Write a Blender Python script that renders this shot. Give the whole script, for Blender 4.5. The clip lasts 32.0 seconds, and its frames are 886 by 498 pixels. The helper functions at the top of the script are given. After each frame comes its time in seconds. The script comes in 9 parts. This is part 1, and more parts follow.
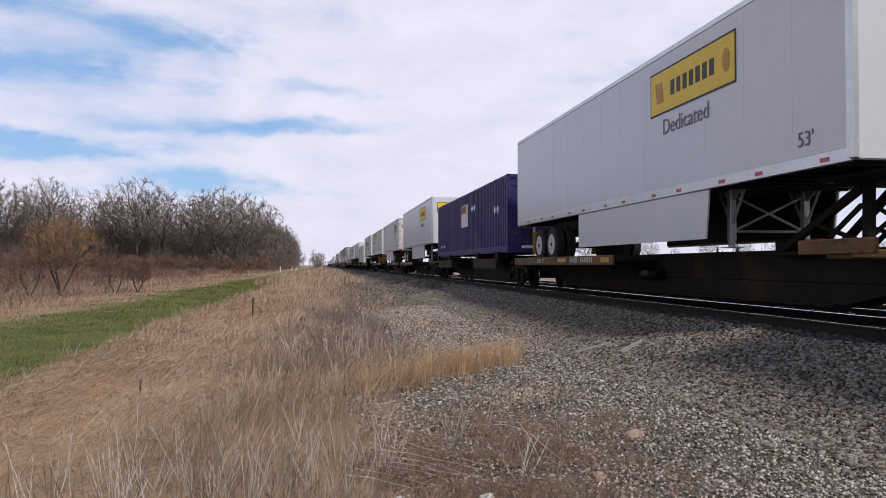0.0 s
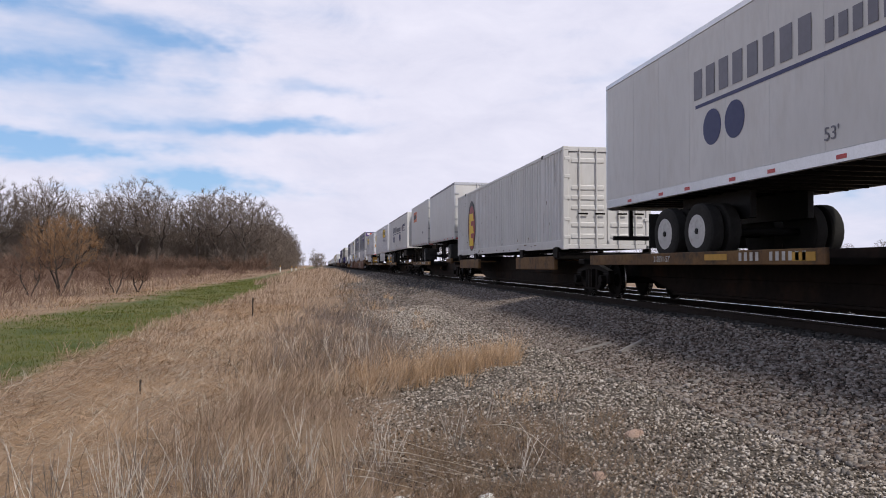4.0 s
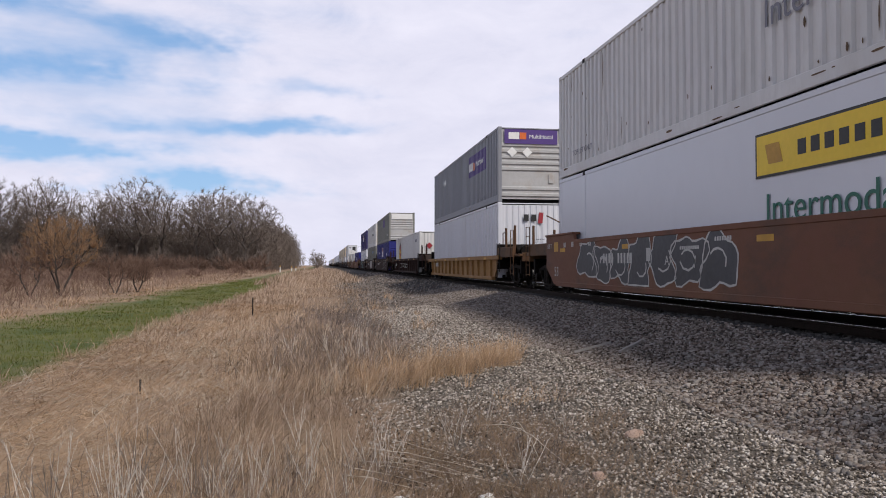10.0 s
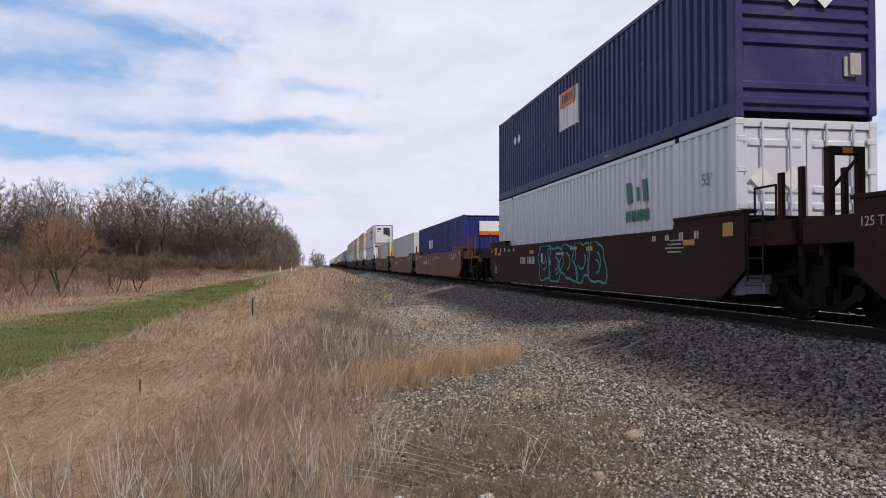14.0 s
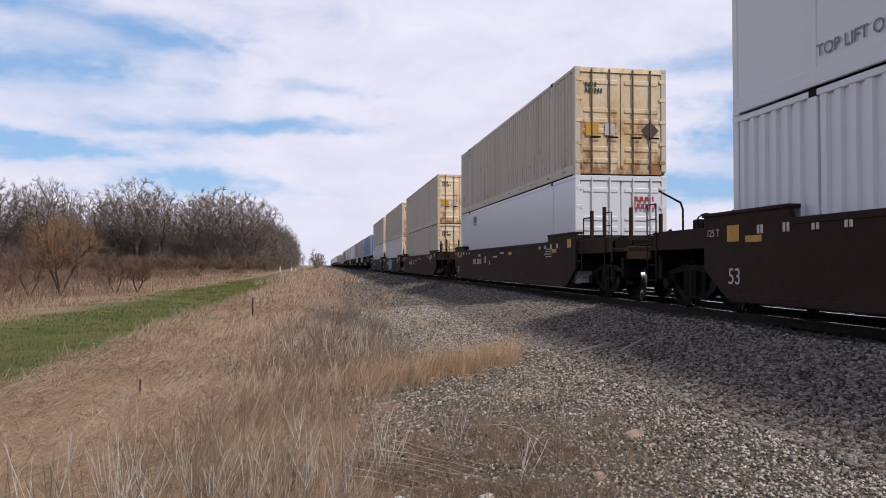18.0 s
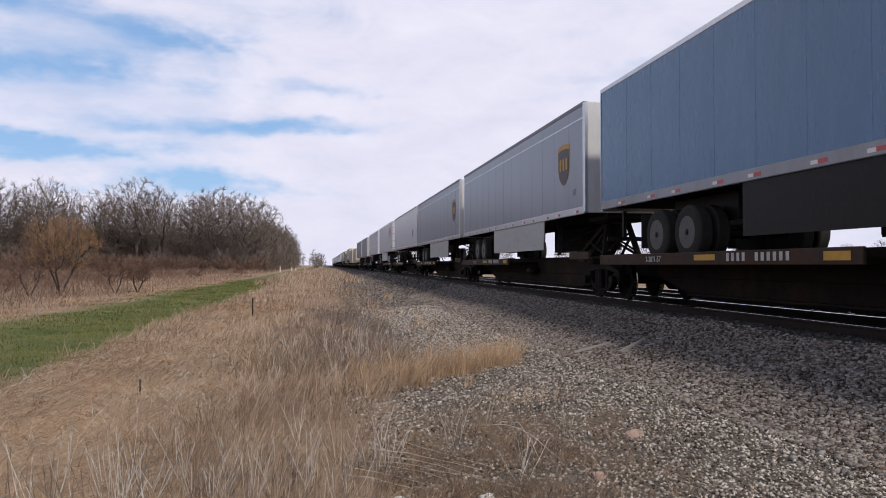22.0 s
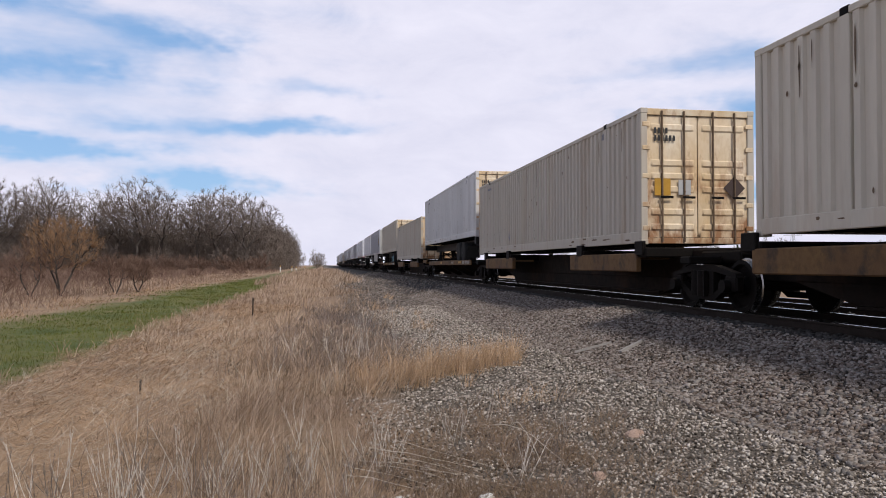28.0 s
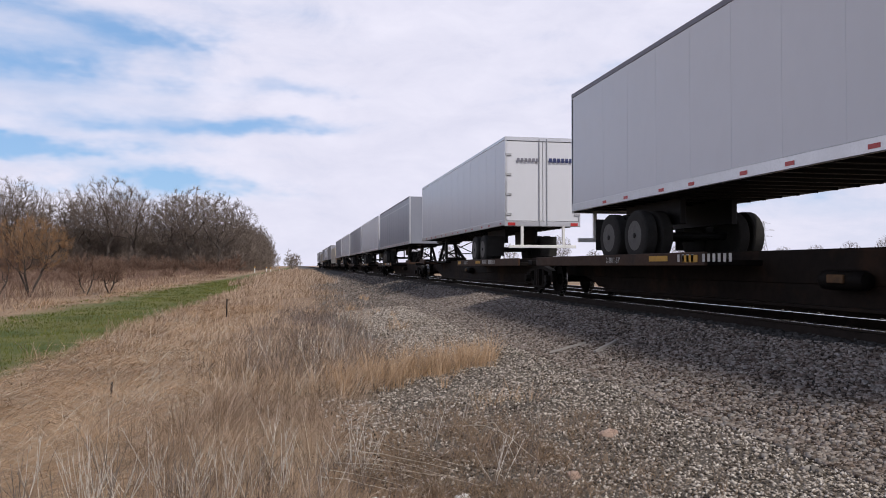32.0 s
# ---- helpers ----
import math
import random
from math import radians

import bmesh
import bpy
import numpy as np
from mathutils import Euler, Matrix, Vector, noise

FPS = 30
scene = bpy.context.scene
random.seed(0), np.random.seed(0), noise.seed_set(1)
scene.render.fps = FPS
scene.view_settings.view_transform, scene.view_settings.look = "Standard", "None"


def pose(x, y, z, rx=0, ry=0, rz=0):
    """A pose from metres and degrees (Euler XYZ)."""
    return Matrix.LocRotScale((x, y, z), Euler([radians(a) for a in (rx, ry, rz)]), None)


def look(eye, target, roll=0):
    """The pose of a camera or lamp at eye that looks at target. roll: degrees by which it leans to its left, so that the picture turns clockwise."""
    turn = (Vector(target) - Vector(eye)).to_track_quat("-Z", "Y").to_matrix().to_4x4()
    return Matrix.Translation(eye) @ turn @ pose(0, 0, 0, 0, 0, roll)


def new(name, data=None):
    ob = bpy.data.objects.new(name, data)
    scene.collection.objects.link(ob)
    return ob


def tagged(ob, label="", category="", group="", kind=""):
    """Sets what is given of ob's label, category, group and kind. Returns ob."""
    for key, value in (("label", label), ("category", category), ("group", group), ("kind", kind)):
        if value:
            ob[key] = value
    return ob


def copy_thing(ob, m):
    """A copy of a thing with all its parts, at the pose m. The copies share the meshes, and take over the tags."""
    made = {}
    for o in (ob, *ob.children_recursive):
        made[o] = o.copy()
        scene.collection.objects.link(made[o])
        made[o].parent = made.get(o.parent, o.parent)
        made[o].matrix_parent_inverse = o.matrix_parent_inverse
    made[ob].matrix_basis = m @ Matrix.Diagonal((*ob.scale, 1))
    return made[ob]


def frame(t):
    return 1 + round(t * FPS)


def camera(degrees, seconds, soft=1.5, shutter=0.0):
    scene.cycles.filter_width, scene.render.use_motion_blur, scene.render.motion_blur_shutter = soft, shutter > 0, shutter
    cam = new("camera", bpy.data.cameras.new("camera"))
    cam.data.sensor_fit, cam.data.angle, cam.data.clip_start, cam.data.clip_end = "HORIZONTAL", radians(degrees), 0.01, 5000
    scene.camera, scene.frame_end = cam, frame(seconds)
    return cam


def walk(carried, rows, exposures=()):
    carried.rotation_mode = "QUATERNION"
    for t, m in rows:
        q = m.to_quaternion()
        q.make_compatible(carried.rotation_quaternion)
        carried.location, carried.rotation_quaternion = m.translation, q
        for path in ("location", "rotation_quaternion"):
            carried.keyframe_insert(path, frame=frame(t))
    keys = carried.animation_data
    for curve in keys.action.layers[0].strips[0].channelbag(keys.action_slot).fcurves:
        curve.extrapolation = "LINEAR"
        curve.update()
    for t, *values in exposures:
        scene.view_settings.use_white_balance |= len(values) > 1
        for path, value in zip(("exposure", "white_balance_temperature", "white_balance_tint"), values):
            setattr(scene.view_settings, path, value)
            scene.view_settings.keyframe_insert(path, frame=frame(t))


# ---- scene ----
EYE = (0.0, 0.0, 0.70)


def aim(yaw, pitch):
    """Camera pose: yaw degrees to the right of the track's direction, pitch degrees upwards."""
    return pose(*EYE, 90 + pitch, 0, -yaw)


cam = camera(62.24, 32.0, soft=0.95)
PITCH = 1.25
walk(cam, [(0, aim(9.30, PITCH)), (16, aim(9.32, PITCH)), (28.0, aim(9.30, PITCH)), (28.7, aim(9.27, PITCH + 0.03)), (29.0, aim(9.32, PITCH + 0.03)),
           (29.5, aim(9.86, PITCH + 0.03)), (30.0, aim(10.30, PITCH + 0.03)), (30.5, aim(10.66, PITCH + 0.03)), (31.0, aim(10.90, PITCH + 0.04)),
           (31.5, aim(11.06, PITCH + 0.04)), (32.0, aim(11.19, PITCH + 0.06))],
     exposures=[(0, 0.0), (32, 0.0)])

# the track: centre line and rail head level at z = 0
TRACK = 7.90
SUN = Vector((0.355, -0.78, 1.0)).normalized()   # towards the sun

# ---- world and sun ----
world = bpy.data.worlds.new("sky")
scene.world = world
world.use_nodes = True
wn, wl = world.node_tree.nodes, world.node_tree.links
wn.clear()


def wmath(op, a, b=None, c=None):
    n = wn.new("ShaderNodeMath")
    n.operation = op
    for i, v in enumerate((a, b, c)):
        if v is None:
            continue
        if isinstance(v, (int, float)):
            n.inputs[i].default_value = v
        else:
            wl.new(v, n.inputs[i])
    return n.outputs[0]


sky = wn.new("ShaderNodeTexSky")
sky.sky_type = "NISHITA"
sky.sun_disc = False
sky.sun_elevation = math.asin(SUN.z)
sky.sun_rotation = math.atan2(SUN.x, SUN.y)
sky.air_density, sky.dust_density, sky.ozone_density = 1.0, 0.3, 2.5
coord = wn.new("ShaderNodeTexCoord")
sep = wn.new("ShaderNodeSeparateXYZ")
wl.new(coord.outputs["Generated"], sep.inputs[0])
azim = wmath("ARCTAN2", sep.outputs[0], sep.outputs[1])        # radians, right of the track
elev = wmath("ARCSINE", sep.outputs[2])


def wnoise(sx, sz, scale, detail, rough, dist=0.0, ox=0.0):
    c = wn.new("ShaderNodeCombineXYZ")
    wl.new(wmath("MULTIPLY_ADD", azim, sx, ox), c.inputs[0])
    wl.new(wmath("MULTIPLY", elev, sz), c.inputs[1])
    n = wn.new("ShaderNodeTexNoise")
    n.inputs["Scale"].default_value = scale
    n.inputs["Detail"].default_value = detail
    n.inputs["Roughness"].default_value = rough
    n.inputs["Distortion"].default_value = dist
    wl.new(c.outputs[0], n.inputs["Vector"])
    return n.outputs[0]


def gap(az, el, wa, we, tilt=0.0):
    """A soft oval opening in the cloud sheet, in degrees."""
    da = wmath("MULTIPLY", wmath("SUBTRACT", warp_a, radians(az)), 1 / radians(wa))
    de = wmath("SUBTRACT", warp_e, radians(el))
    if tilt:
        de = wmath("SUBTRACT", de, wmath("MULTIPLY", wmath("SUBTRACT", warp_a, radians(az)), tilt))
    de = wmath("MULTIPLY", de, 1 / radians(we))
    r2 = wmath("ADD", wmath("MULTIPLY", da, da), wmath("MULTIPLY", de, de))
    return wmath("EXPONENT", wmath("MULTIPLY", r2, -1.0))


wind_a = wnoise(1.0, 2.0, 7.0, 4, 0.6, 0.0, 8.8)
wind_e = wnoise(1.0, 2.5, 6.0, 4, 0.6, 0.0, 4.4)
warp_a = wmath("ADD", azim, wmath("MULTIPLY", wmath("SUBTRACT", wind_a, 0.5), 0.42))
warp_e = wmath("ADD", elev, wmath("MULTIPLY", wmath("SUBTRACT", wind_e, 0.5), 0.075))
big = wnoise(1.0, 3.2, 2.6, 6, 0.55, 0.4, 3.1)
fine = wnoise(1.0, 2.2, 9.0, 8, 0.62, 0.3, 1.7)
streak = wnoise(0.6, 7.0, 5.0, 5, 0.5, 0.2, 5.0)
cover = wmath("ADD", wmath("ADD", wmath("MULTIPLY", big, 0.45), wmath("MULTIPLY", fine, 0.40)), wmath("MULTIPLY", streak, 0.28))
cover = wmath("ADD", cover, 0.22)
# the sheet thins out overhead and behind
cover = wmath("SUBTRACT", cover, wmath("MULTIPLY", wmath("SMOOTH_MIN", wmath("MAXIMUM", wmath("MULTIPLY", wmath("SUBTRACT", elev, radians(24)), 2.2), 0.0), 0.6, 0.2), 0.25))
# and it opens towards the field side
cover = wmath("SUBTRACT", cover, wmath("MULTIPLY", wmath("MINIMUM", wmath("MAXIMUM", wmath("MULTIPLY", wmath("SUBTRACT", radians(-30), azim), 0.9), 0.0), 1.0), 0.12))
GAPS = [(-5.1, 10.4, 9, 0.75, 0.01, 0.46), (-19.8, 8.2, 6, 0.7, 0.0, 0.60), (-10.0, 6.1, 6.5, 0.9, 0.0, 0.66), (-19.8, 13.6, 7, 1.5, 0.0, 0.42), (-12.6, 16.6, 6, 1.4, 0.05, 0.40),
        (-22.0, 18.0, 6, 2.0, 0.0, 0.55), (-0.5, 13.2, 5, 0.8, 0.0, 0.22), (31.5, 9.8, 6, 2.6, -0.05, 0.62), (31.0, 5.6, 6, 0.9, 0.0, 0.55), (33.0, 14.5, 6, 0.9, -0.05, 0.30), (20.0, 13.5, 7, 0.8, 0.1, 0.12), (-15, 12.5, 13, 5.0, 0.0, 0.14)]
for g in GAPS:
    torn = wmath("MULTIPLY_ADD", fine, 1.9, 0.05)
    cover = wmath("SUBTRACT", cover, wmath("MULTIPLY", wmath("MULTIPLY", gap(*g[:5]), torn), g[5]))
ramp = wn.new("ShaderNodeMapRange")
ramp.interpolation_type = "SMOOTHSTEP"
ramp.inputs["From Min"].default_value, ramp.inputs["From Max"].default_value = 0.22, 0.78
wl.new(cover, ramp.inputs["Value"])
white = wn.new("ShaderNodeMix")
white.data_type = "RGBA"
white.inputs["A"].default_value = (6.6, 6.7, 8.3, 1)
white.inputs["B"].default_value = (9.2, 9.0, 10.3, 1)
wl.new(wmath("MULTIPLY", fine, 1.0), white.inputs["Factor"])
skymix = wn.new("ShaderNodeMix")
skymix.data_type = "RGBA"
wl.new(ramp.outputs[0], skymix.inputs["Factor"])
thin = wn.new("ShaderNodeMix")           # a veil of thin cirrus over the blue
thin.data_type = "RGBA"
thin.inputs["Factor"].default_value = 0.6
thin.inputs["B"].default_value = (3.0, 5.3, 9.2, 1)
wl.new(sky.outputs[0], thin.inputs["A"])
wl.new(thin.outputs["Result"], skymix.inputs["A"])
# cloud colour is dimmed overhead, out of view, to lower the light from above
under = wn.new("ShaderNodeMix")
under.data_type, under.blend_type = "RGBA", "MULTIPLY"
wl.new(wmath("MINIMUM", wmath("MAXIMUM", wmath("MULTIPLY", wmath("SUBTRACT", elev, radians(21)), 2.6), 0.0), 1.0), under.inputs["Factor"])
wl.new(white.outputs["Result"], under.inputs["A"])
under.inputs["B"].default_value = (0.23, 0.222, 0.205, 1)
wl.new(under.outputs["Result"], skymix.inputs["B"])
back = wn.new("ShaderNodeBackground")
back.inputs["Strength"].default_value = 0.10
wl.new(skymix.outputs["Result"], back.inputs["Color"])
wout = wn.new("ShaderNodeOutputWorld")
wl.new(back.outputs[0], wout.inputs["Surface"])

sun = new("sun", bpy.data.lights.new("sun", "SUN"))
sun.data.energy, sun.data.angle, sun.data.color = 2.9, radians(5.0), (1.0, 0.93, 0.85)
sun.matrix_world = look(SUN * 50, (0, 0, 0))
# ---- materials ----
def material(name, colour, rough=0.6, metal=0.0, second=None, grain=20.0, blotch=1.2, amount=0.25, bump=0.0, bump_scale=60.0, stain=None, stain_amt=0.0,
             stain_scale=1.0, stretch=(1, 1, 1), island=0.0, objvar=0.0, alpha_rough=0.1, spec=0.5, low=0.0):
    """A procedural surface: base colour varied at two scales, optional stains, relief and variation per piece."""
    m = bpy.data.materials.new(name)
    m.use_nodes = True
    nt, ln = m.node_tree.nodes, m.node_tree.links
    b = nt["Principled BSDF"]
    b.inputs["Metallic"].default_value = metal
    b.inputs["Specular IOR Level"].default_value = spec
    tc = nt.new("ShaderNodeTexCoord")
    mp = nt.new("ShaderNodeMapping")
    mp.inputs["Scale"].default_value = stretch
    ln.new(tc.outputs["Object"], mp.inputs[0])

    def noise_at(scale, detail=4, rgh=0.6, off=0.0):
        n = nt.new("ShaderNodeTexNoise")
        n.inputs["Scale"].default_value, n.inputs["Detail"].default_value, n.inputs["Roughness"].default_value = scale, detail, rgh
        if off:
            o = nt.new("ShaderNodeMapping")
            o.inputs["Location"].default_value = (off, off * 2, off * 3)
            ln.new(mp.outputs[0], o.inputs[0])
            ln.new(o.outputs[0], n.inputs["Vector"])
        else:
            ln.new(mp.outputs[0], n.inputs["Vector"])
        return n.outputs[0]

    def blend(fac, a, c):
        x = nt.new("ShaderNodeMix")
        x.data_type = "RGBA"
        for sock, v in (("Factor", fac), ("A", a), ("B", c)):
            if isinstance(v, (int, float)):
                x.inputs[sock].default_value = v
            elif isinstance(v, tuple):
                x.inputs[sock].default_value = (*v[:3], 1)
            else:
                ln.new(v, x.inputs[sock])
        return x.outputs["Result"]

    def ramp_of(v, lo, hi):
        r = nt.new("ShaderNodeMapRange")
        r.inputs["From Min"].default_value, r.inputs["From Max"].default_value = lo, hi
        ln.new(v, r.inputs["Value"])
        return r.outputs[0]

    second = second or tuple(c * (1 - amount) for c in colour)
    n1 = noise_at(grain, 5)
    n2 = noise_at(blotch, 4, 0.6, 3.3)
    col = blend(ramp_of(n2, 0.35, 0.68), colour, second)
    dark = tuple(c * (1 - amount * 0.7) for c in second)
    fac = nt.new("ShaderNodeMath")
    fac.operation = "MULTIPLY"
    ln.new(ramp_of(n1, 0.45, 0.75), fac.inputs[0])
    fac.inputs[1].default_value = 0.6
    col = blend(fac.outputs[0], col, dark)
    if stain:
        n3 = noise_at(stain_scale, 6, 0.65, 7.7)
        f2 = nt.new("ShaderNodeMath")
        f2.operation = "MULTIPLY"
        if low:            # rust that has eaten up from the bottom edge
            sz = nt.new("ShaderNodeSeparateXYZ")
            ln.new(tc.outputs["Object"], sz.inputs[0])
            up = nt.new("ShaderNodeMapRange")
            up.inputs["From Min"].default_value, up.inputs["From Max"].default_value = 0.1, 1.9
            up.inputs["To Min"].default_value, up.inputs["To Max"].default_value = low, -0.04
            ln.new(sz.outputs[2], up.inputs["Value"])
            ad = nt.new("ShaderNodeMath")
            ln.new(n3, ad.inputs[0])
            ln.new(up.outputs[0], ad.inputs[1])
            n3 = ad.outputs[0]
        ln.new(ramp_of(n3, 0.52, 0.66), f2.inputs[0])
        f2.inputs[1].default_value = stain_amt
        col = blend(f2.outputs[0], col, stain)
    if island or objvar:
        if island:
            src = nt.new("ShaderNodeNewGeometry").outputs["Random Per Island"]
        else:
            src = nt.new("ShaderNodeObjectInfo").outputs["Random"]
        amt = island or objvar
        h = nt.new("ShaderNodeHueSaturation")
        r = nt.new("ShaderNodeMapRange")
        r.inputs["To Min"].default_value, r.inputs["To Max"].default_value = 1 - amt, 1 + amt
        ln.new(src, r.inputs["Value"])
        ln.new(r.outputs[0], h.inputs["Value"])
        r2 = nt.new("ShaderNodeMapRange")
        r2.inputs["To Min"].default_value, r2.inputs["To Max"].default_value = 1 + amt * 0.4, 1 - amt * 0.4
        ln.new(src, r2.inputs["Value"])
        ln.new(r2.outputs[0], h.inputs["Saturation"])
        ln.new(col, h.inputs["Color"])
        col = h.outputs[0]
    ln.new(col, b.inputs["Base Color"])
    rr = nt.new("ShaderNodeMapRange")
    rr.inputs["To Min"].default_value, rr.inputs["To Max"].default_value = max(rough - alpha_rough, 0.05), min(rough + alpha_rough, 1)
    ln.new(n1, rr.inputs["Value"])
    ln.new(rr.outputs[0], b.inputs["Roughness"])
    if bump:
        bn = nt.new("ShaderNodeBump")
        bn.inputs["Strength"].default_value = bump
        bn.inputs["Distance"].default_value = 0.02
        ln.new(noise_at(bump_scale, 4, 0.6, 1.1), bn.inputs["Height"])
        ln.new(bn.outputs[0], b.inputs["Normal"])
    return m


# ---- mesh tools ----
class Shape:
    """Collects faces; one Shape becomes one mesh."""

    def __init__(self):
        self.v, self.f = [], []

    def add(self, vs, fs):
        k = len(self.v)
        self.v += [tuple(p) for p in vs]
        self.f += [tuple(i + k for i in q) for q in fs]
        return self

    def box(self, x0, y0, z0, x1, y1, z1, c=0.0):
        """A box between two corners, its edges cut by c."""
        x0, x1 = min(x0, x1), max(x0, x1)
        y0, y1 = min(y0, y1), max(y0, y1)
        z0, z1 = min(z0, z1), max(z0, z1)
        c = min(c, (x1 - x0) * 0.45, (y1 - y0) * 0.45, (z1 - z0) * 0.45)
        if c <= 0:
            vs = [(x, y, z) for x in (x0, x1) for y in (y0, y1) for z in (z0, z1)]
            return self.add(vs, [(0, 1, 3, 2), (4, 6, 7, 5), (0, 4, 5, 1), (2, 3, 7, 6), (0, 2, 6, 4), (1, 5, 7, 3)])
        vs, idx = [], {}
        for i, x in enumerate((x0, x1)):
            for j, y in enumerate((y0, y1)):
                for k, z in enumerate((z0, z1)):
                    sx, sy, sz = (c if i == 0 else -c), (c if j == 0 else -c), (c if k == 0 else -c)
                    for a, p in enumerate(((x, y + sy, z + sz), (x + sx, y, z + sz), (x + sx, y + sy, z))):
                        idx[i, j, k, a] = len(vs)
                        vs.append(p)
        g = lambda i, j, k, a: idx[i, j, k, a]
        fs = []
        for s in (0, 1):
            q = [g(s, 0, 0, 0), g(s, 0, 1, 0), g(s, 1, 1, 0), g(s, 1, 0, 0)]
            fs.append(q if s == 0 else q[::-1])
            q = [g(0, s, 0, 1), g(1, s, 0, 1), g(1, s, 1, 1), g(0, s, 1, 1)]
            fs.append(q if s == 0 else q[::-1])
            q = [g(0, 0, s, 2), g(0, 1, s, 2), g(1, 1, s, 2), g(1, 0, s, 2)]
            fs.append(q if s == 0 else q[::-1])
        for i in (0, 1):
            for j in (0, 1):
                fs.append([g(i, j, 0, 0), g(i, j, 1, 0), g(i, j, 1, 1), g(i, j, 0, 1)])
                fs.append([g(i, 0, j, 0), g(i, 1, j, 0), g(i, 1, j, 2), g(i, 0, j, 2)])
                fs.append([g(0, i, j, 1), g(1, i, j, 1), g(1, i, j, 2), g(0, i, j, 2)])
                for k in (0, 1):
                    fs.append([g(i, j, k, 0), g(i, j, k, 1), g(i, j, k, 2)])
        return self.add(vs, fs)

    def cyl(self, axis, c, r, a0, a1, n=14, r1=None):
        """A closed round bar along axis x, y or z, from a0 to a1; c: the two other coordinates."""
        r1 = r if r1 is None else r1
        vs = []
        for a, q in ((a0, r), (a1, r1)):
            for i in range(n):
                t = 2 * math.pi * i / n
                p, s = c[0] + q * math.cos(t), c[1] + q * math.sin(t)
                vs.append({"x": (a, p, s), "y": (p, a, s), "z": (p, s, a)}[axis])
        fs = [(i, (i + 1) % n, n + (i + 1) % n, n + i) for i in range(n)]
        fs += [tuple(range(n))[::-1], tuple(range(n, 2 * n))]
        return self.add(vs, fs)

    def lathe(self, axis, c, prof, n=20):
        """Turns a profile of (along, radius) round an axis."""
        vs, m = [], len(prof)
        for a, r in prof:
            for i in range(n):
                t = 2 * math.pi * i / n
                p, s = c[0] + r * math.cos(t), c[1] + r * math.sin(t)
                vs.append({"x": (a, p, s), "y": (p, a, s), "z": (p, s, a)}[axis])
        fs = [(k * n + i, k * n + (i + 1) % n, (k + 1) * n + (i + 1) % n, (k + 1) * n + i) for k in range(m - 1) for i in range(n)]
        fs += [tuple(range(n))[::-1], tuple(range((m - 1) * n, m * n))]
        return self.add(vs, fs)

    def bar(self, p, q, r, n=6, r1=None):
        """A round bar from p to q."""
        p, q = Vector(p), Vector(q)
        d = (q - p).normalized()
        a = d.orthogonal().normalized()
        b = d.cross(a)
        r1 = r if r1 is None else r1
        vs = [e + w * (math.cos(2 * math.pi * i / n) * a + math.sin(2 * math.pi * i / n) * b) for e, w in ((p, r), (q, r1)) for i in range(n)]
        fs = [(i, (i + 1) % n, n + (i + 1) % n, n + i) for i in range(n)]
        return self.add(vs, fs + [tuple(range(n))[::-1], tuple(range(n, 2 * n))])

    def plate(self, axis, poly, a0, a1):
        """A flat polygon thickened along an axis; poly in the two other coordinates."""
        n = len(poly)
        put = {"x": lambda a, p: (a, p[0], p[1]), "y": lambda a, p: (p[0], a, p[1]), "z": lambda a, p: (p[0], p[1], a)}[axis]
        vs = [put(a, p) for a in (a0, a1) for p in poly]
        fs = [tuple(range(n))[::-1], tuple(range(n, 2 * n))] + [(i, (i + 1) % n, n + (i + 1) % n, n + i) for i in range(n)]
        return self.add(vs, fs)

    def mesh(self, name, mat=None, smooth=35):
        me = bpy.data.meshes.new(name)
        me.from_pydata(self.v, [], self.f)
        if mat:
            me.materials.append(mat)
        if smooth and len(self.f):
            me.polygons.foreach_set("use_smooth", [True] * len(me.polygons))
            me.set_sharp_from_angle(angle=radians(smooth))
        me.update()
        return me


def repair(me):
    """Faces turned outwards."""
    bm = bmesh.new()
    bm.from_mesh(me)
    bmesh.ops.recalc_face_normals(bm, faces=bm.faces)
    bm.to_mesh(me)
    bm.free()
    return me


MADE = {}


def shared(key, make, mat, smooth=35):
    """The mesh of that kind in that material, made once."""
    key = (key, mat.name)
    if key not in MADE:
        s = Shape()
        make(s)
        MADE[key] = repair(s.mesh(str(key[0]).split("|")[0], mat, smooth))
    return MADE[key]


def part(name, data, mat, parent, label="", at=(0, 0, 0), turn=None):
    """A mesh, or a Shape in a material, as one part of its thing."""
    if isinstance(data, Shape):
        data = repair(data.mesh(name, mat))
    ob = new(name, data)
    ob.parent = parent
    ob.location = at
    if turn:
        ob.rotation_euler = turn
    if label:
        ob["label"] = label
    return ob


def thing(name, label, category, group="", at=(0, 0, 0), kind=""):
    ob = new(name)
    ob.location = at
    return tagged(ob, label, category, group, kind)


def lettering(body, size, name="lettering"):
    """A mesh of the words, its left end at the origin, lying in x and y."""
    key = ("text", body, size)
    if key not in MADE:
        cu = bpy.data.curves.new(name, "FONT")
        cu.body, cu.size, cu.extrude = body, size, 0.002
        tmp = bpy.data.objects.new(name, cu)
        me = bpy.data.meshes.new_from_object(tmp)
        bpy.data.objects.remove(tmp)
        MADE[key] = me
    return MADE[key]


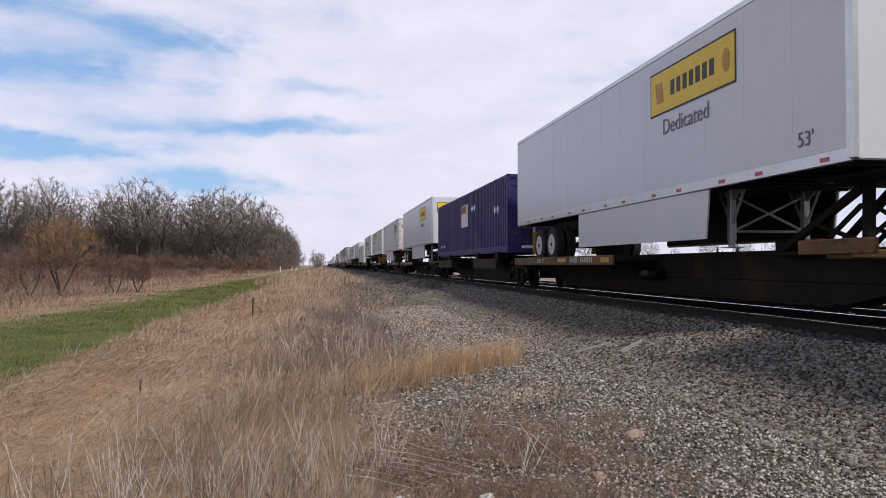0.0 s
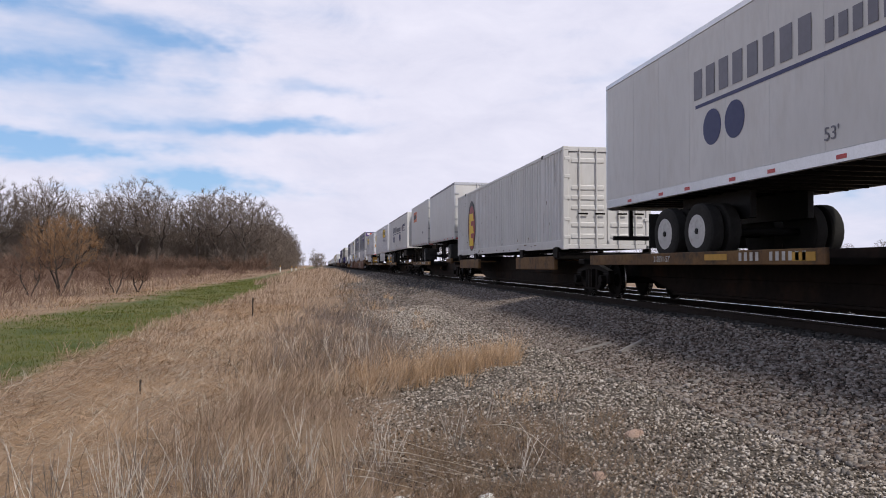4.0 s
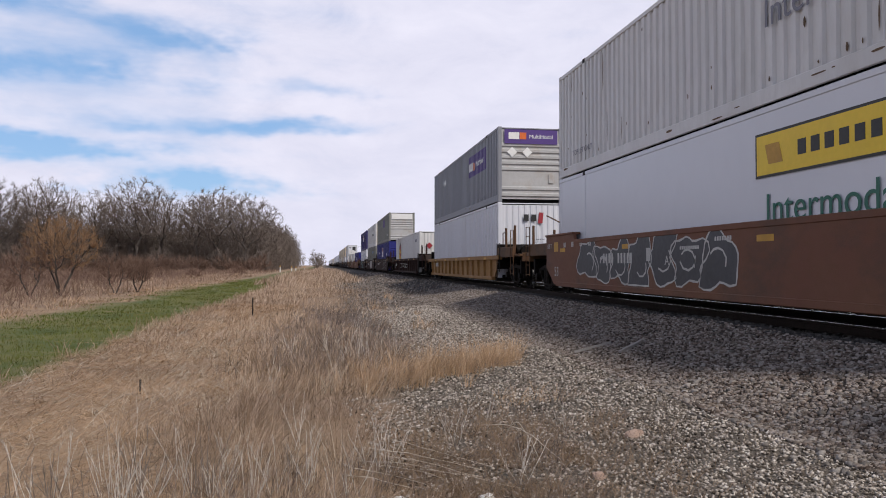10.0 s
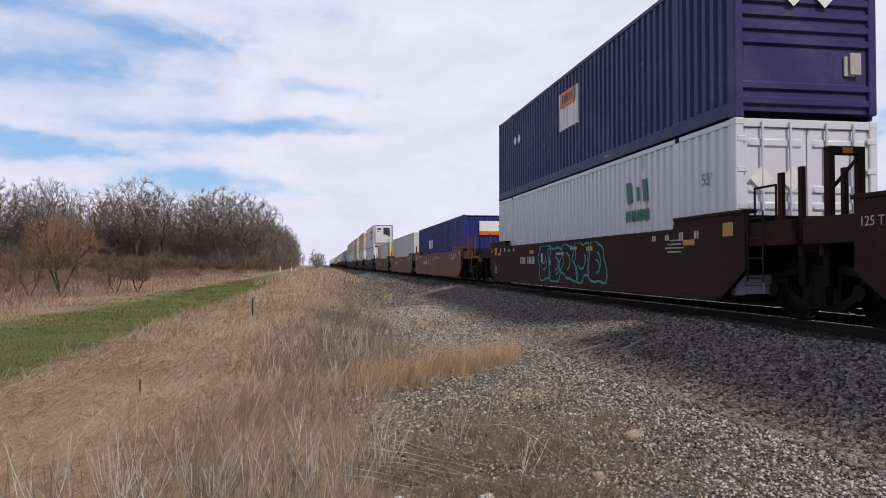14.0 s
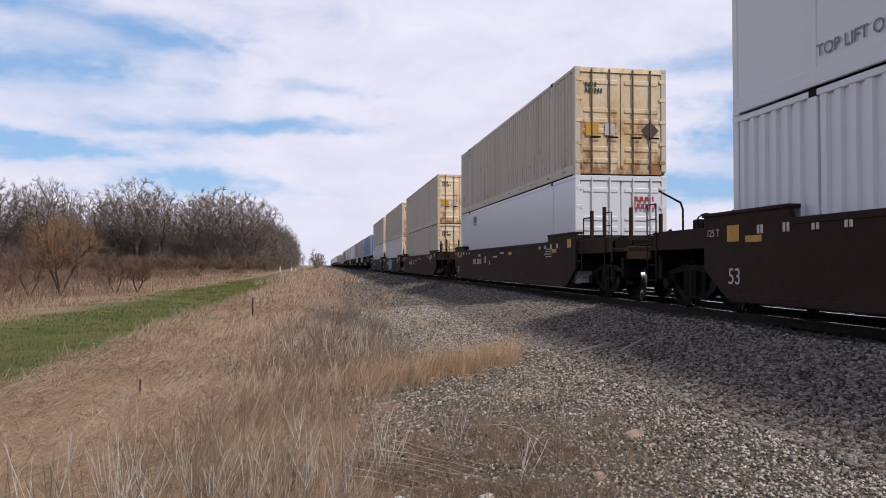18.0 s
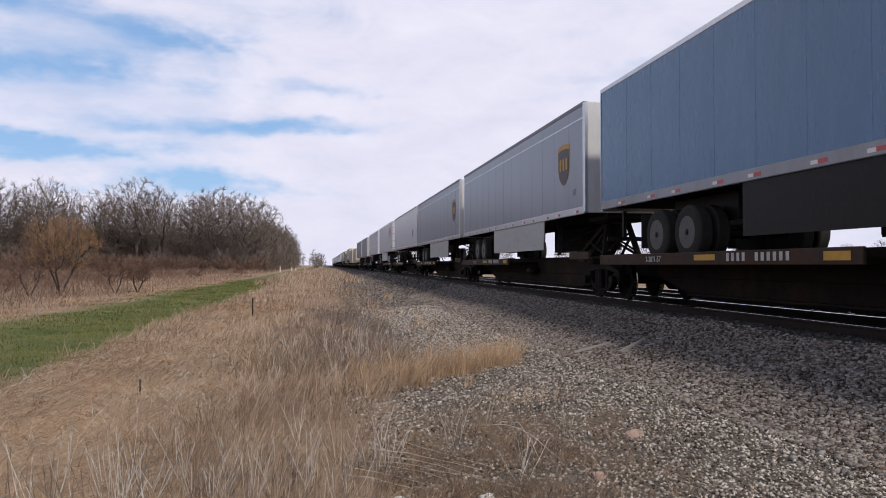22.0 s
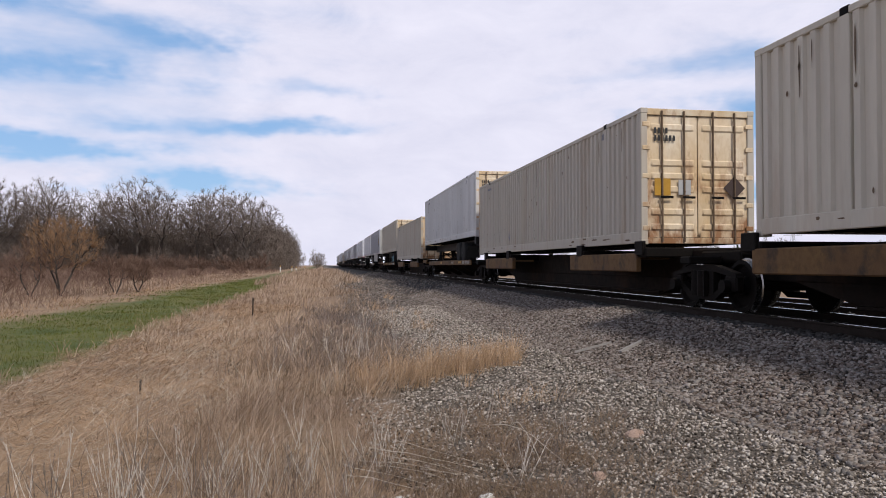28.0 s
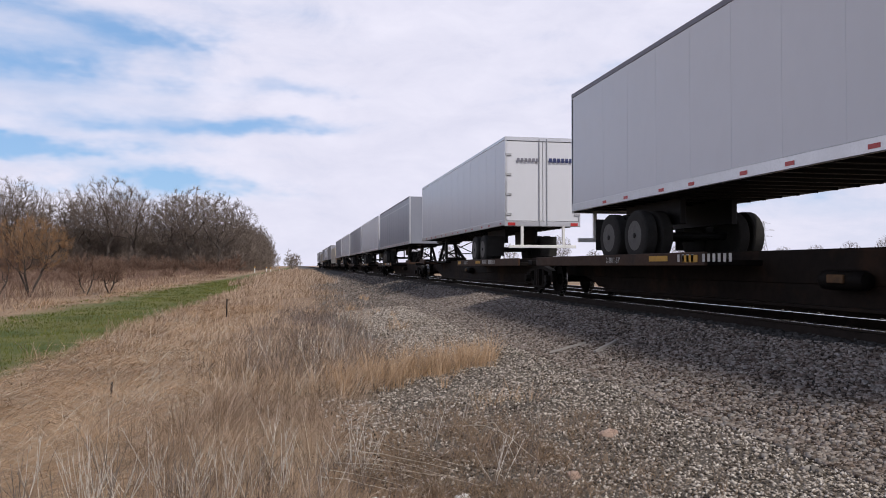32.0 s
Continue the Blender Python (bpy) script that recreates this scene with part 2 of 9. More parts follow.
def write(body, size, mat, parent, at, face="side", slant=1.0):
    """Words on the side that faces the field, or on the leading end."""
    src = lettering(body, size)
    key = ("text", body, size, mat.name)
    if key not in MADE:
        me = src.copy()
        me.materials.clear()
        me.materials.append(mat)
        MADE[key] = me
    ob = new("lettering", MADE[key])
    ob.parent = parent
    if face == "side":
        ob.rotation_euler = (radians(90), 0, radians(-90))
    else:
        ob.rotation_euler = (radians(90), 0, 0)
    ob.location = at
    return ob
WHITE = material("white_paint", (0.61, 0.622, 0.668), 0.26, 0, grain=3, blotch=0.35, amount=0.03, alpha_rough=0.015, stretch=(1, 1, 0.6))
WHITE_OLD = material("weathered_white_paint", (0.61, 0.605, 0.60), 0.45, 0, grain=9, blotch=0.7, amount=0.10, stain=(0.38, 0.33, 0.27), stain_amt=0.16, stain_scale=1.4, alpha_rough=0.04, stretch=(1, 1, 0.3))
TAN = material("tan_paint", (0.50, 0.455, 0.385), 0.55, 0, grain=10, blotch=0.8, amount=0.10, stain=(0.33, 0.21, 0.12), stain_amt=0.38, stain_scale=1.5, stretch=(1, 1, 0.14), spec=0.35)
TAN_DOOR = material("rust_stained_cream_door", (0.70, 0.61, 0.47), 0.55, 0, grain=9, blotch=1.3, amount=0.2, second=(0.60, 0.44, 0.25), stain=(0.25, 0.105, 0.035), stain_amt=0.9, stain_scale=1.7, stretch=(1, 1, 0.5), objvar=0.14, low=0.15)
RUSTY = material("cream_paint_with_rust", (0.60, 0.55, 0.46), 0.6, 0, grain=9, blotch=1.0, amount=0.12, stain=(0.34, 0.20, 0.11), stain_amt=0.32, stain_scale=1.1, stretch=(1, 1, 0.2), low=0.04)
GREY = material("grey_paint", (0.235, 0.245, 0.275), 0.5, 0, grain=10, blotch=0.8, amount=0.10, stain=(0.16, 0.15, 0.15), stain_amt=0.3, stain_scale=1.2, stretch=(1, 1, 0.3), spec=0.35)
# Also on grey box ends, where it is the side's grey lightened for sunlight.
GREY_END = material("light_and_sunlit_grey_paint", (0.42, 0.42, 0.42), 0.5, 0, grain=10, blotch=0.9, amount=0.12, stain=(0.30, 0.22, 0.15), stain_amt=0.4, stain_scale=1.6)
# Trailer end, lighter than its TRAILER_GREY side to carry the sunlight.
END_GREY = material("pale_grey_sunlit_end", (0.40, 0.395, 0.38), 0.45, 0, grain=6, blotch=0.6, amount=0.06, stain=(0.32, 0.29, 0.25), stain_amt=0.2, stain_scale=1.2, stretch=(1, 1, 0.3))
SLATE = material("dull_green_grey_paint", (0.205, 0.21, 0.19), 0.55, 0, grain=10, blotch=0.8, amount=0.12, stain=(0.2, 0.16, 0.13), stain_amt=0.3, spec=0.35)
PURPLE = material("violet_blue_paint", (0.026, 0.019, 0.115), 0.5, 0, grain=8, blotch=0.8, amount=0.15, stain=(0.10, 0.09, 0.16), stain_amt=0.3, spec=0.3)
BLUE = material("bright_blue_paint", (0.020, 0.024, 0.17), 0.5, 0, grain=8, blotch=0.8, amount=0.15, spec=0.3)
TRAILER_BLUE = material("mid_blue_paint", (0.068, 0.165, 0.315), 0.28, 0, grain=6, blotch=0.5, amount=0.12, stretch=(1, 1, 0.2))
TRAILER_GREY = material("grey_white_trailer_paint", (0.245, 0.26, 0.312), 0.30, 0, grain=6, blotch=0.5, amount=0.06, alpha_rough=0.02, stretch=(1, 1, 0.25))
TRAILER_DARK = material("grimy_grey_trailer_paint", (0.30, 0.31, 0.35), 0.4, 0, grain=6, blotch=0.5, amount=0.18, stain=(0.18, 0.17, 0.16), stain_amt=0.5, stretch=(1, 1, 0.25))
ALU = material("brushed_aluminium", (0.62, 0.63, 0.65), 0.35, 0.85, grain=30, blotch=2, amount=0.12)
STEEL_DARK = material("dark_oily_steel", (0.0115, 0.0098, 0.0090), 0.6, 0.1, grain=20, blotch=2, amount=0.3, stain=(0.016, 0.011, 0.008), stain_amt=0.5, stain_scale=3, spec=0.06)
CHASSIS = material("black_frame_paint", (0.010, 0.010, 0.011), 0.5, 0, grain=15, blotch=2, amount=0.3, spec=0.2)
RED = material("red_chassis_paint", (0.19, 0.026, 0.022), 0.5, 0, grain=12, blotch=1.5, amount=0.25, stain=(0.15, 0.05, 0.03), stain_amt=0.4)
WELL_BROWN = material("brown_car_paint", (0.150, 0.064, 0.042), 0.62, 0, grain=9, blotch=0.5, amount=0.28, second=(0.17, 0.086, 0.05), stain=(0.085, 0.055, 0.042), stain_amt=0.7, stain_scale=0.8, stretch=(1, 0.6, 1), bump=0.1, spec=0.2)
WELL_DARK = material("dark_maroon_car_paint", (0.036, 0.019, 0.016), 0.75, 0, grain=9, blotch=0.7, amount=0.22, stain=(0.022, 0.014, 0.012), stain_amt=0.6, stain_scale=0.8, bump=0.1, spec=0.12)
WELL_YELLOW = material("ochre_car_paint", (0.30, 0.165, 0.060), 0.6, 0, grain=9, blotch=0.8, amount=0.25, stain=(0.19, 0.105, 0.048), stain_amt=0.7, stain_scale=0.9, bump=0.1, spec=0.2)
DECK = material("ochre_deck_steel", (0.185, 0.105, 0.040), 0.65, 0, grain=8, blotch=1.2, amount=0.4, second=(0.11, 0.06, 0.03), stain=(0.04, 0.03, 0.024), stain_amt=0.95, stain_scale=1.6, bump=0.15, spec=0.2)
RUBBER = material("worn_tyre_rubber", (0.030, 0.029, 0.028), 0.85, 0, grain=40, blotch=4, amount=0.3, spec=0.2)
RIM = material("white_painted_wheel_disc", (0.50, 0.50, 0.50), 0.4, 0.1, grain=15, blotch=4, amount=0.2, stain=(0.2, 0.17, 0.14), stain_amt=0.5, stain_scale=5)
# Darker than RIM: the shadow at the wheels is put into this colour.
RIM_DARK = material("grimy_shaded_wheel_disc", (0.075, 0.072, 0.070), 0.55, 0.1, grain=15, blotch=4, amount=0.3, stain=(0.04, 0.035, 0.03), stain_amt=0.6, stain_scale=5)
RIM_BLUE = material("turquoise_wheel_disc", (0.05, 0.30, 0.42), 0.4, 0.1, grain=15, blotch=4, amount=0.2)
WHEEL_STEEL = material("polished_wheel_tread", (0.32, 0.31, 0.30), 0.25, 1.0, grain=40, blotch=6, amount=0.2)
YELLOW = material("signal_yellow", (0.80, 0.55, 0.02), 0.45, 0, grain=12, blotch=3, amount=0.08)
YELLOW_REFL = material("dull_reflector_yellow", (0.50, 0.27, 0.025), 0.5, 0, grain=12, blotch=3, amount=0.2)
ORANGE = material("sign_orange", (0.62, 0.13, 0.02), 0.45, 0, grain=12, blotch=3, amount=0.1)
BLACK = material("black_paint", (0.015, 0.015, 0.016), 0.5, 0, grain=12, blotch=3, amount=0.1)
GREEN = material("dark_green_lettering", (0.01, 0.12, 0.08), 0.5, 0, grain=12, blotch=3, amount=0.1)
NAVY = material("navy_lettering", (0.02, 0.03, 0.12), 0.5, 0, grain=12, blotch=3, amount=0.1)
SIGN_PURPLE = material("sign_violet", (0.075, 0.035, 0.20), 0.45, 0, grain=12, blotch=3, amount=0.1)
SIGN_RED = material("sign_red", (0.30, 0.022, 0.032), 0.45, 0, grain=12, blotch=3, amount=0.1)
SIGN_WHITE = material("sign_white", (0.75, 0.75, 0.74), 0.45, 0, grain=12, blotch=3, amount=0.08)
GREY_MARK = material("grey_lettering", (0.16, 0.16, 0.20), 0.5, 0, grain=12, blotch=3, amount=0.1)
BROWN_SIGN = material("dark_brown_sign", (0.045, 0.025, 0.018), 0.45, 0, grain=12, blotch=3, amount=0.1)
SKY_BLUE = material("light_blue_lettering", (0.08, 0.24, 0.52), 0.45, 0, grain=12, blotch=3, amount=0.1)
CHALK = material("pale_spray_paint", (0.50, 0.49, 0.47), 0.7, 0, grain=20, blotch=3, amount=0.2)
TEAL = material("turquoise_spray_paint", (0.06, 0.28, 0.30), 0.6, 0, grain=20, blotch=3, amount=0.2)
TAPE_RED = material("red_reflector_tape", (0.45, 0.03, 0.03), 0.3, 0, grain=30, blotch=6, amount=0.1)
REEFER_BLACK = material("black_grille", (0.02, 0.02, 0.022), 0.55, 0, grain=60, blotch=3, amount=0.4)
RAIL_HEAD = material("polished_rail_head", (0.62, 0.62, 0.62), 0.13, 1.0, grain=30, blotch=4, amount=0.15, stretch=(1, 0.05, 1))
RAIL_WEB = material("rusty_rail_side", (0.030, 0.022, 0.018), 0.8, 0.2, grain=20, blotch=4, amount=0.3, spec=0.2)
TIE = material("weathered_tie_timber", (0.035, 0.030, 0.026), 0.9, 0, grain=14, blotch=3, amount=0.35, stretch=(0.3, 1, 1), bump=0.4, objvar=0.25, spec=0.2)
WOOD_GREY = material("bleached_grey_wood", (0.34, 0.315, 0.295), 0.8, 0, grain=20, blotch=5, amount=0.3, stretch=(0.2, 1, 1), bump=0.3)
STONE_DARK = material("grey_ballast_stone", (0.245, 0.216, 0.193), 0.9, 0, grain=40, blotch=9, amount=0.30, second=(0.145, 0.106, 0.086), island=0.8, spec=0.2)
STONE_PALE = material("pale_limestone_gravel", (0.455, 0.402, 0.348), 0.88, 0, grain=50, blotch=12, amount=0.28, second=(0.17, 0.135, 0.11), island=0.9, spec=0.25)
ROCK = material("pinkish_field_stone", (0.42, 0.30, 0.24), 0.8, 0, grain=25, blotch=6, amount=0.3, bump=0.4)
STRAW = material("dry_straw_grass", (0.42, 0.302, 0.212), 0.8, 0, grain=30, blotch=0.35, amount=0.25, second=(0.33, 0.238, 0.175), island=0.6, spec=0.25)
STRAW_GREY = material("grey_dead_weed", (0.25, 0.21, 0.18), 0.85, 0, grain=30, blotch=0.4, amount=0.25, island=0.35, spec=0.2)
STRAW_PALE = material("bleached_grass_stalk", (0.58, 0.51, 0.42), 0.8, 0, grain=30, blotch=0.5, amount=0.15, island=0.2, spec=0.3)
TURF = material("short_green_turf", (0.095, 0.118, 0.018), 0.85, 0, grain=25, blotch=0.4, amount=0.35, second=(0.150, 0.150, 0.040), island=0.28, spec=0.2)
BARK = material("grey_brown_bark", (0.085, 0.071, 0.063), 0.9, 0, grain=9, blotch=1, amount=0.3, objvar=0.2, spec=0.1)
TWIG = material("brown_grey_twig", (0.205, 0.168, 0.146), 0.9, 0, grain=9, blotch=0.3, amount=0.25, objvar=0.22, spec=0.1)
WILLOW = material("orange_willow_twig", (0.34, 0.215, 0.13), 0.85, 0, grain=9, blotch=0.6, amount=0.25, objvar=0.15, spec=0.06)
BRUSH = material("reddish_brush_twig", (0.215, 0.142, 0.110), 0.9, 0, grain=9, blotch=0.6, amount=0.3, objvar=0.25, spec=0.1)
EVERGREEN = material("dark_evergreen_needles", (0.025, 0.05, 0.025), 0.9, 0, grain=6, blotch=0.6, amount=0.3)
GALV = material("galvanised_steel", (0.42, 0.43, 0.45), 0.5, 0.6, grain=10, blotch=1, amount=0.15)
PLATFORM_DARK = material("grimy_dark_platform", (0.035, 0.026, 0.018), 0.75, 0, grain=8, blotch=1.2, amount=0.3, stain=(0.10, 0.055, 0.02), stain_amt=0.5, stain_scale=1.6, spec=0.2)
SILL = material("rust_brown_sill_steel", (0.020, 0.0135, 0.0105), 0.75, 0, grain=7, blotch=0.7, amount=0.35, second=(0.011, 0.009, 0.008), stain=(0.045, 0.024, 0.014), stain_amt=0.6, stain_scale=0.9, spec=0.1)
DECK_RED = material("rust_red_deck_steel", (0.062, 0.034, 0.022), 0.7, 0, grain=8, blotch=1.2, amount=0.3, stain=(0.03, 0.022, 0.018), stain_amt=0.85, stain_scale=1.6, spec=0.2)
WELL_RUST = material("rusty_brown_car_paint", (0.090, 0.044, 0.025), 0.65, 0, grain=9, blotch=0.5, amount=0.3, second=(0.125, 0.070, 0.034), stain=(0.05, 0.034, 0.026), stain_amt=0.75, stain_scale=0.8, bump=0.1, spec=0.2)
GOLD = material("gold_paint", (0.52, 0.30, 0.025), 0.5, 0, grain=10, blotch=1.2, amount=0.15, stain=(0.3, 0.15, 0.03), stain_amt=0.4, spec=0.3)
FAIRING = material("dark_grey_fairing", (0.05, 0.053, 0.062), 0.5, 0, grain=10, blotch=1, amount=0.25, stain=(0.03, 0.028, 0.025), stain_amt=0.4)
SCRAPE = material("dark_rust_scrape", (0.18, 0.125, 0.085), 0.85, 0, grain=20, blotch=4, amount=0.35, spec=0.15)
SCRAPE_DIM = material("faint_grey_scrape", (0.30, 0.27, 0.235), 0.85, 0, grain=20, blotch=4, amount=0.3, spec=0.15)
RUST_STREAK = material("rust_streak", (0.36, 0.20, 0.095), 0.8, 0, grain=14, blotch=2.0, amount=0.35, second=(0.46, 0.36, 0.24), stretch=(1, 1, 0.3), spec=0.2)
# ---- ground ----
def smooth(a, b, x):
    t = min(max((x - a) / (b - a), 0), 1)
    return t * t * (3 - 2 * t)


TOE, SHOULDER = 4.05, 6.28


def profile(x):
    """Height of the ground across the track, rail head at 0."""
    d = abs(x - TRACK)
    top, toe = TRACK - SHOULDER, TRACK - TOE
    if d <= 1.30:
        return -0.29
    if d <= top:
        return -0.29 + 0.10 * (d - 1.30) / (top - 1.30)
    if x > TRACK + 1.3 and x < TRACK + 6.0:
        return -0.40 if x > TRACK + 2.6 else -0.29 - 0.11 * (x - TRACK - 1.3) / 1.3
    if x >= TRACK + 6.0:
        d = d - 3.5
    if d <= toe:
        return -0.19 - 0.57 * (d - top) / (toe - top)
    return -0.76 - 0.14 * smooth(toe, toe + 3.2, d)


def ground_z(x, y):
    d = abs(x - TRACK)
    z = profile(x)
    amp = 0.015 if d < 1.5 else 0.03 if d < 4.2 else 0.05
    z += amp * noise.noise((x * 0.7, y * 0.7, 0)) + amp * 0.5 * noise.noise((x * 2.1, y * 2.1, 5))
    far = max(abs(x) - 10, 0)
    z += min(far, 60) / 60 * 0.35 * noise.noise((x * 0.03, y * 0.03, 9))
    # the grassy crown between gravel and green lane
    z += 0.07 * math.exp(-((x - 0.2) / 1.6) ** 2) * smooth(4, 12, y)
    return z


def build_ground():
    xs = [-3000, -1500, -700, -350, -200, -120, -80, -55, -40, -30, -24, -19, -15, -12]
    xs += list(np.arange(-10, 1.0, 0.5)) + list(np.arange(1.0, TRACK + 6, 0.22)) + [15, 17, 20, 25, 32, 45, 70, 120, 250, 600, 1500, 3000]
    ys = [-3000, -800, -250, -100, -50, -25, -12, -6, -3]
    ys += list(np.arange(-1, 30, 0.4)) + list(np.arange(30, 80, 1.5)) + list(np.arange(80, 260, 8)) + [280, 330, 400, 520, 700, 1000, 1600, 3000]
    vs = [(x, y, ground_z(x, y)) for y in ys for x in xs]
    n = len(xs)
    fs = [(j * n + i, j * n + i + 1, (j + 1) * n + i + 1, (j + 1) * n + i) for j in range(len(ys) - 1) for i in range(n - 1)]
    me = bpy.data.meshes.new("ground")
    me.from_pydata(vs, [], fs)
    me.polygons.foreach_set("use_smooth", [True] * len(fs))
    m = bpy.data.materials.new("field_ground")
    m.use_nodes = True
    nt, ln = m.node_tree.nodes, m.node_tree.links
    b = nt["Principled BSDF"]
    b.inputs["Roughness"].default_value = 0.95
    tc = nt.new("ShaderNodeTexCoord")
    sp = nt.new("ShaderNodeSeparateXYZ")
    ln.new(tc.outputs["Object"], sp.inputs[0])

    def ns(scale, detail=5, rgh=0.6, stretch=None):
        n = nt.new("ShaderNodeTexNoise")
        n.inputs["Scale"].default_value, n.inputs["Detail"].default_value, n.inputs["Roughness"].default_value = scale, detail, rgh
        if stretch:
            q = nt.new("ShaderNodeMapping")
            q.inputs["Scale"].default_value = stretch
            ln.new(tc.outputs["Object"], q.inputs[0])
            ln.new(q.outputs[0], n.inputs["Vector"])
        else:
            ln.new(tc.outputs["Object"], n.inputs["Vector"])
        return n.outputs[0]

    def mt(op, a, c=0.0):
        n = nt.new("ShaderNodeMath")
        n.operation = op
        for i, v in enumerate((a, c)):
            if isinstance(v, (int, float)):
                n.inputs[i].default_value = v
            else:
                ln.new(v, n.inputs[i])
        return n.outputs[0]

    def step(v, lo, hi):
        r = nt.new("ShaderNodeMapRange")
        r.interpolation_type = "SMOOTHSTEP"
        r.inputs["From Min"].default_value, r.inputs["From Max"].default_value = lo, hi
        ln.new(v, r.inputs["Value"])
        return r.outputs[0]

    def mix(f, a, c):
        x = nt.new("ShaderNodeMix")
        x.data_type = "RGBA"
        for sock, v in (("Factor", f), ("A", a), ("B", c)):
            if isinstance(v, tuple):
                x.inputs[sock].default_value = (*v, 1)
            else:
                ln.new(v, x.inputs[sock])
        return x.outputs["Result"]

    X = sp.outputs[0]
    wob = mt("MULTIPLY", mt("SUBTRACT", ns(0.35, 4), 0.5), 2.4)
    wob2 = mt("MULTIPLY", mt("SUBTRACT", ns(1.1, 4), 0.5), 1.6)
    xw = mt("ADD", X, wob)
    dry = mix(step(ns(0.22, 5), 0.4, 0.65), (0.33, 0.225, 0.14), (0.25, 0.17, 0.115))
    dry = mix(step(ns(6, 6, 0.7, (1, 0.4, 1)), 0.45, 0.7), dry, (0.20, 0.14, 0.092))
    green = mix(step(ns(0.5, 5), 0.36, 0.62), (0.060, 0.088, 0.014), (0.118, 0.120, 0.028))
    green = mix(step(ns(1.7, 5, 0.7), 0.52, 0.72), green, (0.17, 0.145, 0.055))
    green = mix(step(ns(9, 5, 0.7), 0.5, 0.75), green, (0.05, 0.06, 0.022))
    lane = mt("MULTIPLY", step(mt("ADD", xw, wob2), -9.7, -7.6), mt("SUBTRACT", 1.0, step(mt("ADD", X, mt("MULTIPLY", wob2, 0.7)), -4.7, -3.9)))
    col = mix(lane, dry, green)
    brush = mt("MULTIPLY", step(mt("MULTIPLY", X, -1.0), 16, 34), 0.6)
    col = mix(brush, col, (0.24, 0.16, 0.11))
    speck = ns(55, 3, 0.7)
    # Ground kept dark to give the gaps between the gravel stones their shade.
    gravel = mix(step(speck, 0.38, 0.66), (0.035, 0.029, 0.025), (0.20, 0.17, 0.14))
    gravel = mix(step(ns(0.9, 5), 0.45, 0.7), gravel, (0.13, 0.105, 0.085))
    col = mix(step(mt("ADD", xw, wob2), 0.3, 1.3), col, gravel)
    # Dark again, for the shade in the gaps of the ballast.
    ballast = mix(step(ns(38, 3, 0.7), 0.38, 0.66), (0.016, 0.014, 0.013), (0.085, 0.075, 0.068))
    nearside = step(mt("ADD", X, mt("MULTIPLY", wob2, 0.3)), 3.7, 4.3)
    farside = mt("SUBTRACT", 1.0, step(X, 12.0, 13.5))
    col = mix(nearside, col, ballast)
    # Track bed: greasy ballast, with shade below the train put into its colour.
    oily_shaded = mix(step(ns(30, 3, 0.7), 0.4, 0.65), (0.012, 0.011, 0.010), (0.045, 0.038, 0.033))
    col = mix(step(mt("ADD", X, mt("MULTIPLY", wob2, 0.12)), 6.02, 6.20), col, oily_shaded)
    col = mix(step(X, 12.0, 13.5), col, dry)
    ln.new(col, b.inputs["Base Color"])
    bp = nt.new("ShaderNodeBump")
    bp.inputs["Strength"].default_value, bp.inputs["Distance"].default_value = 0.6, 0.04
    ln.new(ns(30, 4, 0.7), bp.inputs["Height"])
    ln.new(bp.outputs[0], b.inputs["Normal"])
    me.materials.append(m)
    return tagged(new("ground", me), "dry grass field with green mown lane, gravel and ballast", "ground", kind="structure")


ground = build_ground()


# ---- track ----
RAIL = -0.12        # level of the rail head


def build_rail(x, z):
    """One rail: foot, web and polished head, long enough to pass the horizon."""
    s = Shape()
    s.plate("y", [(x - 0.07, z - 0.17), (x + 0.07, z - 0.17), (x + 0.07, z - 0.158), (x + 0.012, z - 0.14), (x + 0.012, z - 0.04), (x + 0.036, z - 0.03), (x + 0.036, z - 0.006),
                  (x - 0.036, z - 0.006), (x - 0.036, z - 0.03), (x - 0.012, z - 0.04), (x - 0.012, z - 0.14), (x - 0.07, z - 0.158)], -200, 1500)
    body = new("rail", repair(s.mesh("rail", RAIL_WEB)))
    tagged(body, "rusty steel rail with a polished head", "rail", "rails of the track", "structure")
    h = Shape()
    h.plate("y", [(x - 0.034, z - 0.006), (x + 0.034, z - 0.006), (x + 0.034, z - 0.003), (x + 0.022, z + 0.0), (x - 0.022, z + 0.0), (x - 0.034, z - 0.003)], -200, 1500)
    part("rail_head", h, RAIL_HEAD, body, "bright polished running surface")


for xx, zz in ((TRACK - 0.7535, RAIL), (TRACK + 0.7535, RAIL), (TRACK + 3.25, RAIL - 0.09), (TRACK + 4.76, RAIL - 0.09)):
    build_rail(xx, zz)
# ---- the train's way ----
PASSED = [(0.0, 0.0), (8.0, 202.97), (16.0, 406.37), (24.0, 609.72), (32.0, 813.80)]
TRAIN = []


def rolling(ob, u, z):
    """Remembers a thing of the train: u metres along it, z above the rail."""
    ob.location = (TRACK, u, z)
    TRAIN.append((ob, u, z))
    return ob


# ---- containers; x across, y along with the leading end at -y, z up from the bottom ----
CW, CH, CL = 2.591, 2.896, 16.154
PITCH_RIB, RIB = 0.276, 0.046


